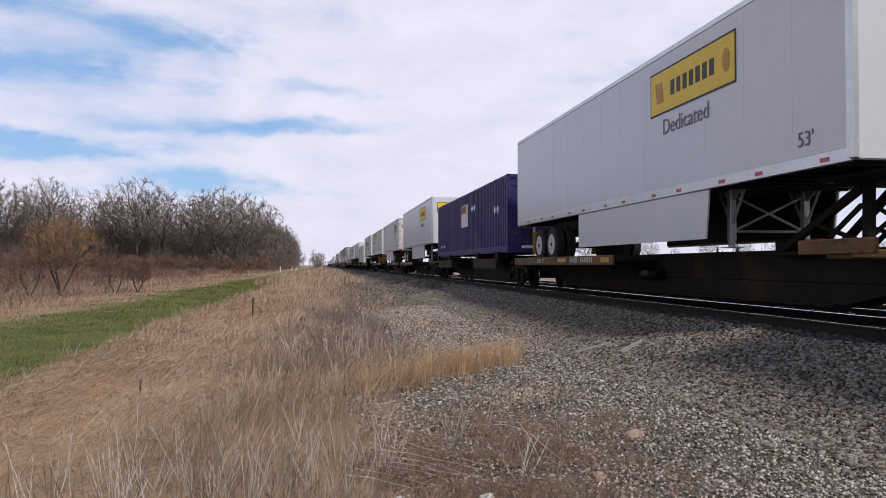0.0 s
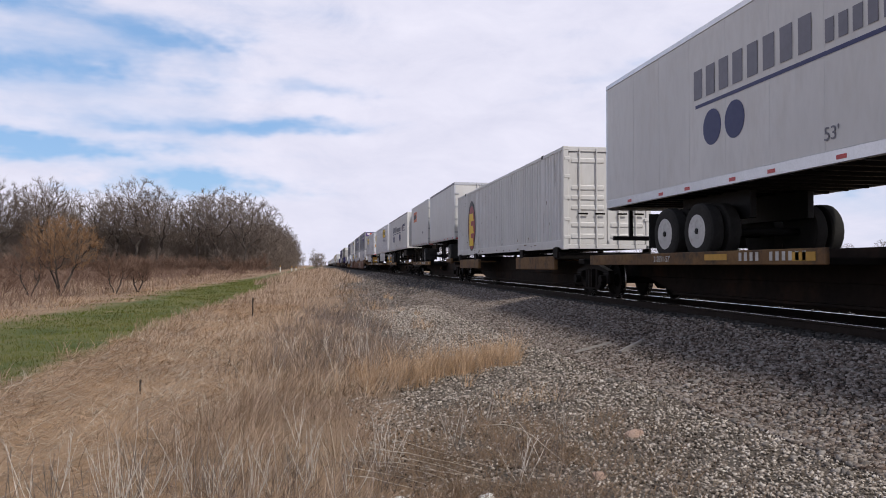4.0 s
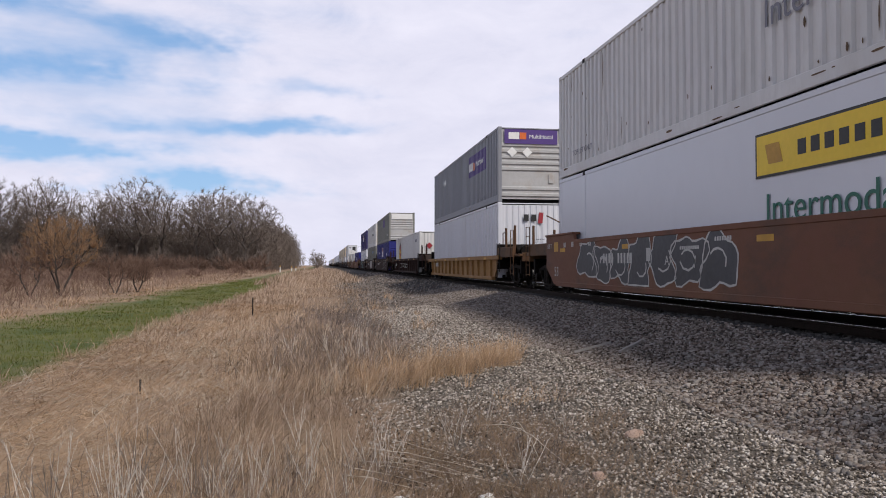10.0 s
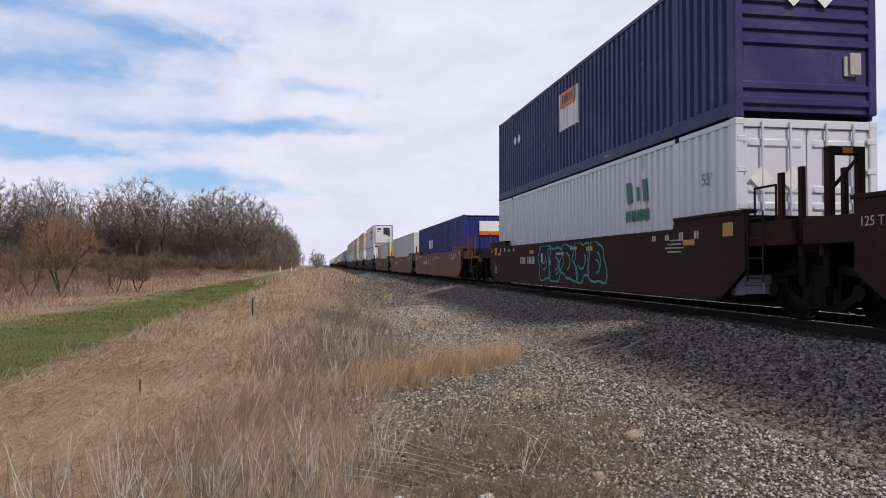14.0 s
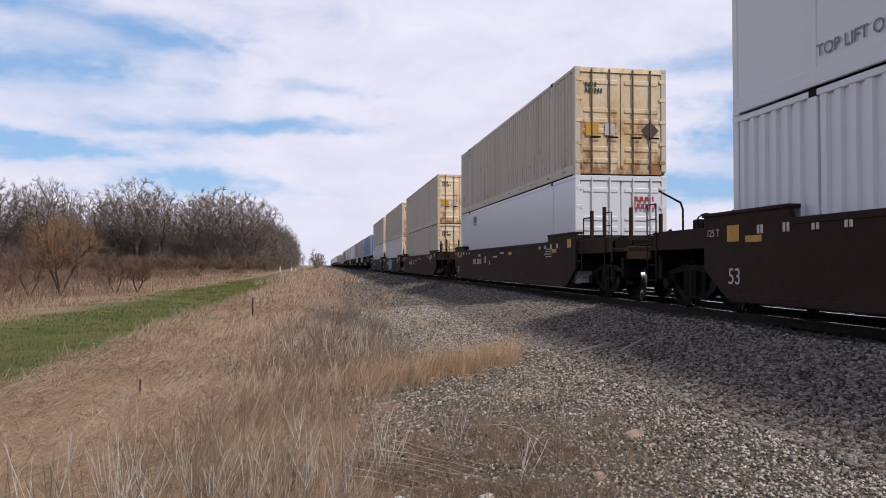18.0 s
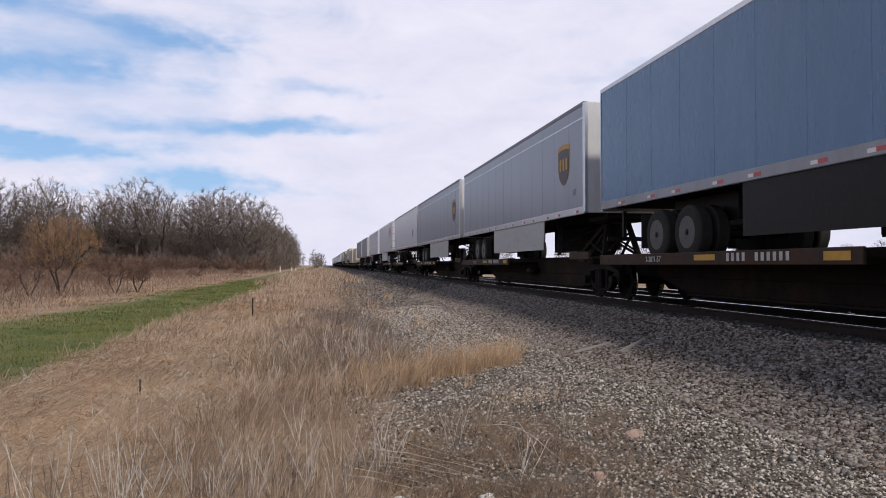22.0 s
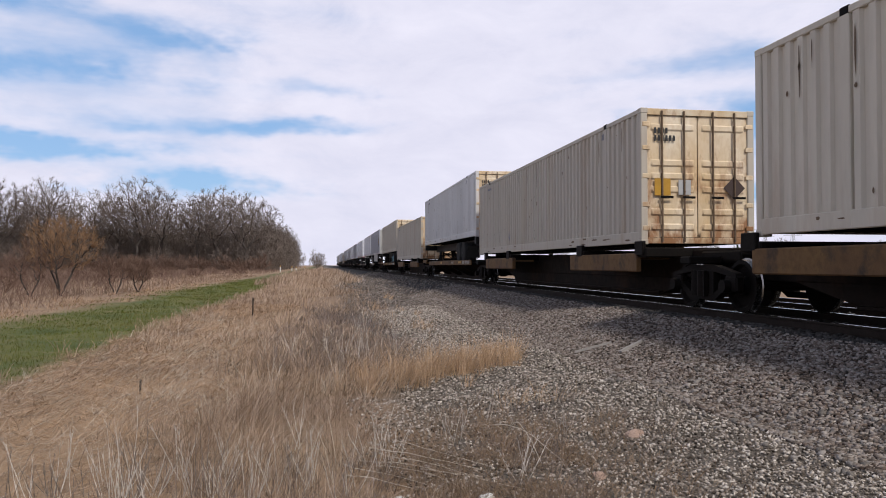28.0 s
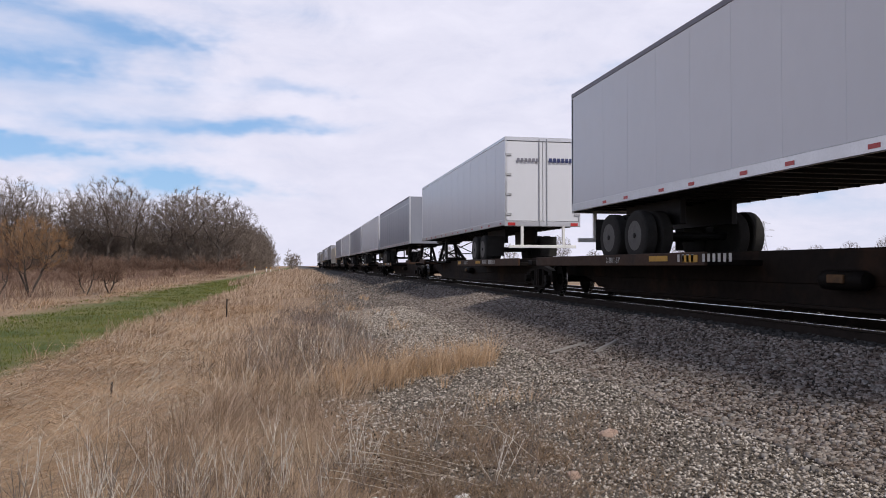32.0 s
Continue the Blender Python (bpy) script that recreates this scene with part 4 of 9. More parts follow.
    part("rear_frame", shared(f"rear_frame|{d}{L}{tall}", lambda s: [s.box(-w2, yr, zb - 0.05, w2, yr + d * 0.1, zb + 0.12, 0.01), s.box(-w2, yr, tall - 0.13, w2, yr + d * 0.1, tall, 0.01), s.box(-w2, yr, zb + 0.12, -w2 + 0.06, yr + d * 0.1, tall - 0.13), s.box(w2 - 0.06, yr, zb + 0.12, w2, yr + d * 0.1, tall - 0.13)], ALU), ALU, t)
    if roll_door:
        for i in range(7):
            part("door_panel", shared(f"door_panel|{i}{d}{L}{tall}", lambda s: s.box(-w2 + 0.07, yr + d * 0.03, zb + 0.13 + i * 0.38, w2 - 0.07, yr + d * 0.07, zb + 0.13 + i * 0.38 + 0.372, 0.015), end), end, t)
    else:
        for sd in (-1, 1):
            dr = part("rear_door", shared(f"rear_door|{d}{sd}{L}{tall}", lambda s: s.box(sd * 0.008, yr + d * 0.02, zb + 0.13, sd * (w2 - 0.065), yr + d * 0.06, tall - 0.14, 0.01), end), end, t)
            part("lock_rod", shared(f"lock_rod|{d}{sd}{L}{tall}", lambda s: s.cyl("z", (sd * 0.13, yr - d * 0.012), 0.018, zb - 0.02, tall - 0.05, 8), GALV), GALV, dr)
            for hz in (0.3, 0.95, 1.6, 2.25) if yr < 0 else ():
                part("hinge", shared(f"rear_hinge|{d}{sd}{hz}{L}", lambda s: s.box(sd * (w2 - 0.22), yr + d * 0.012, zb + hz, sd * (w2 - 0.01), yr - d * 0.012, zb + hz + 0.09, 0.01), GALV), GALV, dr)
    part("rear_bumper", shared(f"rear_bumper|{d}{L}", lambda s: [s.box(-1.15, yr, 0.48, 1.15, yr + d * 0.09, 0.58, 0.01), s.box(-0.75, yr, 0.58, -0.67, yr + d * 0.08, zb), s.box(0.67, yr, 0.58, 0.75, yr + d * 0.08, zb)], SIGN_WHITE if side is WHITE else CHASSIS), GALV, t)
    for sd in (-1, 1):
        part("tail_lamp", shared(f"tail_lamp|{d}{sd}{L}", lambda s: s.box(sd * 0.95, yr - d * 0.015, zb - 0.03, sd * 1.2, yr, zb + 0.07, 0.01), TAPE_RED), TAPE_RED, t)
        part("mud_flap", shared("mud_flap", lambda s: s.box(-0.3, -0.008, 0.25, 0.3, 0.008, 0.95), flap or RUBBER), RUBBER, t, "yellow mud flap" if flap else "", at=(sd * 0.98, fl - d * 1.35, 0))
        part("slider_rail", shared("slider_rail", lambda s: s.box(-0.06, -1.2, 0.72, 0.06, 1.2, zb + 0.0, 0.01), CHASSIS), CHASSIS, t, at=(sd * 0.55, fl, 0))
    road_wheels(t, fl, 0.505, RIM_DARK if side in (TRAILER_GREY, TRAILER_BLUE, TRAILER_DARK) or L < 10 or not skirt and not reefer and u > 650 else rim, 1 if L < 10 else 2)
    landing_gear(t, d * (h2 - (4.35 if reefer else 2.1 if L < 10 else 3.75)), zb, 0.20, legs or CHASSIS)
    if skirt:
        for sd in (-1, 1):
            a, b = fl + d * skirt_gap, d * (h2 - 3.55)
            part("side_skirt", shared(f"side_skirt|{sd}{d}{L}", lambda s: s.plate("x", [(a, 0.36), (b - d * 0.12, 0.36), (b, zb - 0.02), (a, zb - 0.02)], sd * (w2 - 0.06), sd * (w2 - 0.03)), skirt), skirt, t, "aerodynamic side skirt")
            # Black sheet on the skirt's inner face, added to imitate the shade there.
            part("skirt_stay", shared(f"skirt_stay|{sd}{d}{L}", lambda s: s.plate("x", [(a + d * 0.03, 0.40), (b - d * 0.16, 0.40), (b - d * 0.05, zb - 0.03), (a + d * 0.03, zb - 0.03)], sd * (w2 - 0.10), sd * (w2 - 0.064)), CHASSIS), CHASSIS, t, "black stay panel behind the skirt")
    if fairing:
        a = fl + d * 1.2
        part("wheel_fairing", shared(f"wheel_fairing|{d}{L}", lambda s: s.plate("x", [(a, 0.42), (a + d * 1.0, 0.34), (a + d * 1.4, 0.36), (a + d * 1.9, 0.52), (a + d * 2.4, 0.82), (a + d * 2.8, 1.05), (a + d * 3.3, zb - 0.02), (a, zb - 0.02)], -w2 + 0.03, w2 - 0.03), FAIRING), FAIRING, t, "curved dark grey fairing before the wheels")
    part("kingpin_plate", shared(f"kingpin|{d}{L}", lambda s: s.box(-0.55, d * (h2 - 1.7), zb - 0.12, 0.55, d * (h2 - 0.3), zb - 0.02, 0.02), CHASSIS), CHASSIS, t)
    for m in marks:
        m(t, L)
    return rolling(t, u, deck)


def chassis(u, frame=CHASSIS, wheels="N", rim=RIM, deck=0.80, L=CL, label="", lift=0.0):
    """A skeletal road chassis that carries a box."""
    t = thing("container_chassis", label, "chassis", "chassis on the train")
    d = 1 if wheels == "N" else -1      # towards the landing legs
    h2 = L / 2
    for sd in (-1, 1):
        part("main_beam", shared(f"main_beam|{L}{lift}", lambda s: [s.box(-0.05, -h2 + 0.1, 0.72, 0.05, h2 - 0.1, 1.00 + lift, 0.01)], frame), frame, t, at=(sd * 0.5, 0, 0))
    for e in (-1, 1):
        part("bolster", shared(f"bolster|{e}{L}{lift}", lambda s: s.box(-1.28, e * (h2 - 0.35), 0.84, 1.28, e * (h2 - 0.02), 1.03 + lift, 0.015), frame), frame, t)
    for i in range(9):
        part("cross_member", shared("chassis_cross", lambda s: s.box(-0.5, -0.04, 0.78, 0.5, 0.04, 0.94), frame), frame, t, at=(0, -h2 + 1.6 + i * 1.6, 0))
    road_wheels(t, -d * (h2 - 3.6), 0.505, rim)
    for sd in (-1, 1):
        part("slider", shared("chassis_slider", lambda s: s.box(-0.07, -1.5, 0.56, 0.07, 1.5, 0.72, 0.01), frame), frame, t, at=(sd * 0.52, -d * (h2 - 3.6), 0))
        part("mud_flap", shared("chassis_flap", lambda s: s.box(-0.3, -0.008, 0.25, 0.3, 0.008, 0.80), YELLOW_REFL if frame is RED else RUBBER), RUBBER, t, at=(sd * 0.98, -d * (h2 - 2.1), 0), turn=(0.25 * d, 0, 0))
    part("rear_bumper", shared(f"chassis_bumper|{d}{L}", lambda s: [s.box(-1.15, -d * h2, 0.45, 1.15, -d * (h2 - 0.1), 0.56, 0.01), s.box(-0.75, -d * h2, 0.56, -0.65, -d * (h2 - 0.1), 0.86), s.box(0.65, -d * h2, 0.56, 0.75, -d * (h2 - 0.1), 0.86), s.box(-1.2, -d * h2, 0.80, 1.2, -d * (h2 - 0.06), 1.0, 0.01)], frame), frame, t)
    landing_gear(t, d * (h2 - 2.9), 0.74, 0.20, frame)
    return rolling(t, u, deck)


# ---- rail trucks and cars ----
def rail_wheel(s):
    s.lathe("x", (0, 0), [(0.0, 0.455), (0.02, 0.485), (0.035, 0.455), (0.13, 0.448), (0.135, 0.38), (0.07, 0.34), (0.06, 0.17), (0.15, 0.14), (0.15, 0.07), (0.0, 0.07), (-0.01, 0.35)], 26)


def side_frame(s):
    """The cast side frame of a truck: top and bottom members, columns and journal ends, open between them."""
    s.plate("x", [(-1.14, 0.58), (-0.72, 0.66), (-0.42, 0.70), (0.42, 0.70), (0.72, 0.66), (1.14, 0.58), (1.10, 0.68), (0.72, 0.76), (0.42, 0.82), (-0.42, 0.82), (-0.72, 0.76), (-1.10, 0.68)], -0.07, 0.07)
    s.plate("x", [(-0.98, 0.50), (-0.42, 0.20), (0.42, 0.20), (0.98, 0.50), (0.86, 0.56), (0.38, 0.31), (-0.38, 0.31), (-0.86, 0.56)], -0.07, 0.07)
    for e in (-1, 1):
        s.box(-0.075, e * 0.24, 0.28, 0.075, e * 0.40, 0.74, 0.015)
        s.box(-0.08, e * 0.76, 0.36, 0.08, e * 1.14, 0.64, 0.03)


def truck(parent, y):
    """A two-axle truck under a car."""
    tr = part("truck", shared("bolster_beam", lambda s: s.box(-1.0, -0.2, 0.48, 1.0, 0.2, 0.74, 0.03), STEEL_DARK), STEEL_DARK, parent, "black cast steel truck", at=(0, y, RAIL))
    tread = shared("rail_wheel", rail_wheel, STEEL_DARK)
    if len(tread.materials) == 1:      # the worn running surface shines
        tread.materials.append(WHEEL_STEEL)
        for f in tread.polygons:
            if math.hypot(f.center.y, f.center.z) > 0.43:
                f.material_index = 1
    for sd in (-1, 1):
        part("side_frame", shared("side_frame", side_frame, STEEL_DARK), STEEL_DARK, tr, at=(sd * 1.0, 0, 0))
        if sd < 0:
            part("spring_nest", shared("spring_nest", lambda s: s.plate("z", [(sx * (0.10 + 0.055 * abs(math.cos(k * math.pi / 6))), sx * (-0.21 + 0.035 * k)) for sx in (-1, 1) for k in range(13)], 0.26, 0.72), STEEL_DARK), STEEL_DARK, tr, at=(sd * 1.0, 0, 0))
        for a in (-0.889, 0.889):
            part("rail_wheel", shared("rail_wheel", rail_wheel, STEEL_DARK), STEEL_DARK, tr, "dark steel wheel with worn tread", at=(sd * 0.70, a, 0.457), turn=None if sd > 0 else (0, 0, math.pi))
            part("bearing", shared("bearing", lambda s: s.cyl("x", (0, 0), 0.11, -0.1, 0.1, 12), STEEL_DARK), STEEL_DARK, tr, at=(sd * 1.1, a, 0.46))
    for a in (-0.889, 0.889):
        part("axle", shared("rail_axle", lambda s: s.cyl("x", (0, 0), 0.085, -0.95, 0.95, 10), STEEL_DARK), STEEL_DARK, tr, at=(0, a, 0.457))
    return tr


def spine_unit(u, length, load, wheels="F", hand=True, label="", paint=DECK, stencil=True, words_on="", nose=0.0, outer=(False, False), long_deck=False, tail_truck=False):
    """One platform of a spine car. load: trailer, box. wheels: the end at which the load's road wheels stand."""
    c = thing("spine_car", label or "dark spine car platform with ochre deck edges", "rail car", "spine car platforms")
    h2 = length / 2
    part("centre_sill", shared(f"centre_sill|{load}{length:.2f}", lambda s: [s.box(-0.32, -h2 + 0.25, 0.42, 0.32, h2 - 0.25, 0.95 if load == "trailer" else 1.02, 0.02), s.plate("x", [(-h2 + 1.6, 0.42), (-h2 + 3.2, 0.06), (h2 - 3.2, 0.06), (h2 - 1.6, 0.42)], -0.30, 0.30), s.box(-0.42, -h2 + 3.1, 0.06, 0.42, h2 - 3.1, 0.12, 0.01)], SILL), SILL, c)
    truck(c, -h2)
    if tail_truck:
        truck(c, h2 - 0.6)
    part("end_casting", shared("end_casting", lambda s: [s.box(-0.6, -0.5, 0.74, 0.6, 0.9, 0.97, 0.04), s.box(-1.25, 0.1, 0.72, -0.6, 0.5, 0.86, 0.02), s.box(0.6, 0.1, 0.72, 1.25, 0.5, 0.86, 0.02)], STEEL_DARK), STEEL_DARK, c, at=(0, -h2, 0))
    d = -1 if wheels == "N" else 1
    if load == "trailer":
        pl = part("wheel_platform", shared(f"wheel_platform|{d}{length:.2f}", lambda s: [s.box(-1.38, d * (h2 - 0.9), 0.70, 1.38, d * (h2 - 9.3), 0.80, 0.01)], STEEL_DARK), STEEL_DARK, c)
        for sd in (-1, 1):
            part("edge_beam", shared(f"edge_beam|{sd}{d}{length:.2f}", lambda s: s.box(sd * 1.38, d * (h2 - 0.85), 0.70, sd * 1.44, d * (h2 - 9.4), 0.93, 0.012), paint), paint, pl, "worn ochre edge beam")
            if long_deck:
                ext = part("deck_extension", shared(f"deck_extension|{sd}{d}{length:.2f}", lambda s: [s.box(sd * 1.38, d * (h2 - 9.43), 0.69, sd * 1.44, d * (h2 - 13.6), 0.91, 0.012), s.box(sd * 0.4, d * (h2 - 9.43), 0.70, sd * 1.38, d * (h2 - 13.6), 0.78)], paint), paint, pl, "rust-stained deck extension")
                for k in range(4):
                    part("outrigger", shared(f"outrigger|{sd}", lambda s: s.plate("y", [(sd * 0.3, 0.16), (sd * 0.55, 0.16), (sd * 1.38, 0.58), (sd * 1.38, 0.70), (sd * 0.3, 0.70)], -0.04, 0.04), SILL), SILL, ext, at=(0, d * (h2 - 2.4 - k * 3.3), 0))
        if stencil:
            base = nose + d * 11.1
            write("2-28'/1-57'", 0.16, CHALK, c, (-1.447, base + 1.3, 0.76))
            bars(c, CHALK, -1.446, base - 1.7, 0.765, 4, 0.075, 0.13, 0.15)
            bars(c, CHALK, -1.446, base - 2.5, 0.765, 6, 0.075, 0.13, 0.15)
            disc_plate(c, YELLOW_REFL, "reflector", -1.446, base - 1.0, 0.83, 0.7, 0.10)
            disc_plate(c, YELLOW_REFL, "reflector", -1.446, d * (h2 - 8.95), 0.82, 0.5, 0.12)
        if words_on:
            write(words_on, 0.21, CHALK, c, (-1.447, d * (h2 - 5.2) + 1.7, 0.76))
        # hitch stand below the nose
        yh = nose or -d * (h2 - 2.0)
        st = part("hitch_stand", shared("hitch_stand", lambda s: [s.bar((sd * 0.5, -0.25, 0.9), (sd * 0.28, 0, 1.86), 0.085, 4) for sd in (-1, 1)] + [s.bar((sd * 0.5, 1.75, 0.9), (sd * 0.26, 0.15, 1.82), 0.075, 4) for sd in (-1, 1)] + [s.bar((sd * 0.45, -0.15, 1.0), (sd * 0.4, 0.95, 1.32), 0.04, 4) for sd in (-1, 1)] + [s.bar((sd * 0.4, 0.0, 1.55), (sd * 0.45, 0.85, 0.95), 0.04, 4) for sd in (-1, 1)] + [s.bar((-0.48, -0.2, 1.05), (0.35, -0.05, 1.6), 0.035, 4), s.bar((0.48, -0.2, 1.05), (-0.35, -0.05, 1.6), 0.035, 4), s.box(-0.5, -0.5, 1.84, 0.5, 0.45, 1.96, 0.03), s.box(-0.6, -0.4, 0.84, 0.6, 1.9, 0.92, 0.02), s.box(-0.5, 1.6, 0.92, 0.5, 1.9, 1.12, 0.04)], STEEL_DARK), STEEL_DARK, c, "steel trailer hitch", at=(0, yh, 0), turn=None if d > 0 else (0, 0, math.pi))
        part("knee_beam", shared("knee_beam", lambda s: [s.box(-1.28, -0.25, 0.78, 1.28, 0.25, 0.90, 0.02), s.box(-1.36, -0.72, 0.84, -1.28, 0.72, 1.04, 0.012), s.box(1.28, -0.72, 0.84, 1.36, 0.72, 1.04, 0.012)], paint), paint, c, at=(0, yh - d * 0.65, 0))
        part("reservoir", shared("sill_reservoir", lambda s: s.lathe("y", (-0.47, 0.50), [(-0.45, 0.02), (-0.42, 0.11), (-0.36, 0.14), (0.36, 0.14), (0.42, 0.11), (0.45, 0.02)], 14), STEEL_DARK), STEEL_DARK, c, at=(0, nose + d * 6.6, 0))
        part("valve_plate", shared("valve_plate", lambda s: s.box(-0.64, -0.16, 0.46, -0.60, 0.16, 0.58, 0.01), DECK), DECK, c, "faded yellow plate", at=(0, nose + d * 6.6, 0))
    else:
        for k, yy in enumerate((-h2 + 2.0, -h2 + 5.6, h2 - 5.6, h2 - 2.0)):
            arm = part("saddle_arm", shared("saddle_arm", lambda s: [s.box(-1.36, -0.28, 0.86, 1.36, 0.28, 1.06, 0.02), s.box(-0.32, -0.32, 0.8, 0.32, 0.32, 0.9)], STEEL_DARK), STEEL_DARK, c, at=(0, yy, 0))
            for sd in (-1, 1):
                part("guide", shared(f"guide|{sd}", lambda s: s.box(sd * 1.32, -0.2, 0.9, sd * 1.40, 0.2, 1.20, 0.015), STEEL_DARK), STEEL_DARK, arm)
        for e in (-1, 1):
            for sd in (-1, 1):
                part("side_platform", shared(f"side_platform|{sd}", lambda s: [s.box(sd * 1.28, -2.1, 0.56, sd * 1.40, 2.1, 0.95, 0.02), s.box(sd * 0.6, -2.0, 0.82, sd * 1.28, 2.0, 0.88)], paint), paint, c, "platform side beam", at=(0, e * (h2 - 4.2), 0))
    for e in (-1, 1):
        if outer[(e + 1) // 2]:
            if e > 0:
                truck(c, h2)
            part("coupler", shared(f"coupler|{e}", lambda s: [s.box(-0.13, e * 0.2, 0.66, 0.13, e * 1.35, 0.86, 0.03), s.box(-0.2, e * 1.3, 0.62, 0.2, e * 1.62, 0.92, 0.05)], STEEL_DARK), STEEL_DARK, c, at=(0, e * h2, 0))
            part("end_platform", shared(f"spine_end|{e}", lambda s: [s.box(-1.28, e * 0.25, 0.84, 1.28, e * 0.95, 0.90, 0.01), s.box(-1.36, e * 0.2, 0.80, -1.28, e * 1.0, 0.98, 0.01), s.box(1.28, e * 0.2, 0.80, 1.36, e * 1.0, 0.98, 0.01), s.box(-0.5, -e * 0.6, 0.74, 0.5, e * 0.5, 0.98, 0.03)], paint), paint, c, at=(0, e * h2, 0))
            for sd in (-1, 1):
                part("step", shared(f"spine_step|{sd}", lambda s: [s.bar((sd * 1.3, -0.22, 0.35), (sd * 1.3, -0.22, 1.45), 0.017), s.bar((sd * 1.3, 0.22, 0.35), (sd * 1.3, 0.22, 1.45), 0.017), s.bar((sd * 1.3, -0.22, 1.45), (sd * 1.3, 0.22, 1.45), 0.017), s.bar((sd * 1.3, -0.22, 0.38), (sd * 1.3, 0.22, 0.38), 0.02), s.bar((sd * 1.3, -0.22, 0.62), (sd * 1.3, 0.22, 0.62), 0.017)], DECK_RED), DECK_RED, c, at=(0, e * (h2 + 0.55), 0))
            hb = part("hand_brake", shared("hand_brake_stand", lambda s: [s.box(-0.12, -0.08, 0.9, 0.12, 0.08, 1.55, 0.02), s.box(-0.12, -0.12, 1.42, 0.12, 0.02, 1.78, 0.03)], STEEL_DARK), STEEL_DARK, c, at=(-0.55, e * (h2 + 0.45), 0))
            part("brake_wheel", shared("brake_wheel", lambda s: [s.bar((0.28 * math.cos(a), -0.18, 1.62 + 0.28 * math.sin(a)), (0.28 * math.cos(a + 0.36), -0.18, 1.62 + 0.28 * math.sin(a + 0.36)), 0.018, 5) for a in [k * 0.349 for k in range(18)]] + [s.bar((0, -0.18, 1.62), (0.27 * math.cos(a), -0.18, 1.62 + 0.27 * math.sin(a)), 0.013, 5) for a in (0, 1.26, 2.51, 3.77, 5.03)] + [s.cyl("y", (0, 1.62), 0.05, -0.22, -0.08, 10)], STEEL_DARK), STEEL_DARK, hb)
    if hand and not outer[0]:
        hb = part("hand_brake", shared("hand_brake_stand", lambda s: [s.box(-0.12, -0.08, 0.9, 0.12, 0.08, 1.55, 0.02), s.box(-0.12, -0.12, 1.42, 0.12, 0.02, 1.78, 0.03)], STEEL_DARK), STEEL_DARK, c, at=(-0.55, -h2 + 0.75, 0))
        part("brake_wheel", shared("brake_wheel", lambda s: [s.bar((0.28 * math.cos(a), -0.18, 1.62 + 0.28 * math.sin(a)), (0.28 * math.cos(a + 0.36), -0.18, 1.62 + 0.28 * math.sin(a + 0.36)), 0.018, 5) for a in [k * 0.349 for k in range(18)]] + [s.bar((0, -0.18, 1.62), (0.27 * math.cos(a), -0.18, 1.62 + 0.27 * math.sin(a)), 0.013, 5) for a in (0, 1.26, 2.51, 3.77, 5.03)] + [s.cyl("y", (0, 1.62), 0.05, -0.22, -0.08, 10)], STEEL_DARK), STEEL_DARK, hb)
        rl = part("grab_rail", shared("grab_rail", lambda s: [s.bar((0, -0.3, 0.85), (0, -0.3, 1.35), 0.018), s.bar((0, 0.3, 0.85), (0, 0.3, 1.35), 0.018), s.bar((0, -0.3, 1.35), (0, 0.3, 1.35), 0.018)], DECK_RED), DECK_RED, c, at=(-1.0, -h2 + 0.2, 0))
    return rolling(c, u, 0)


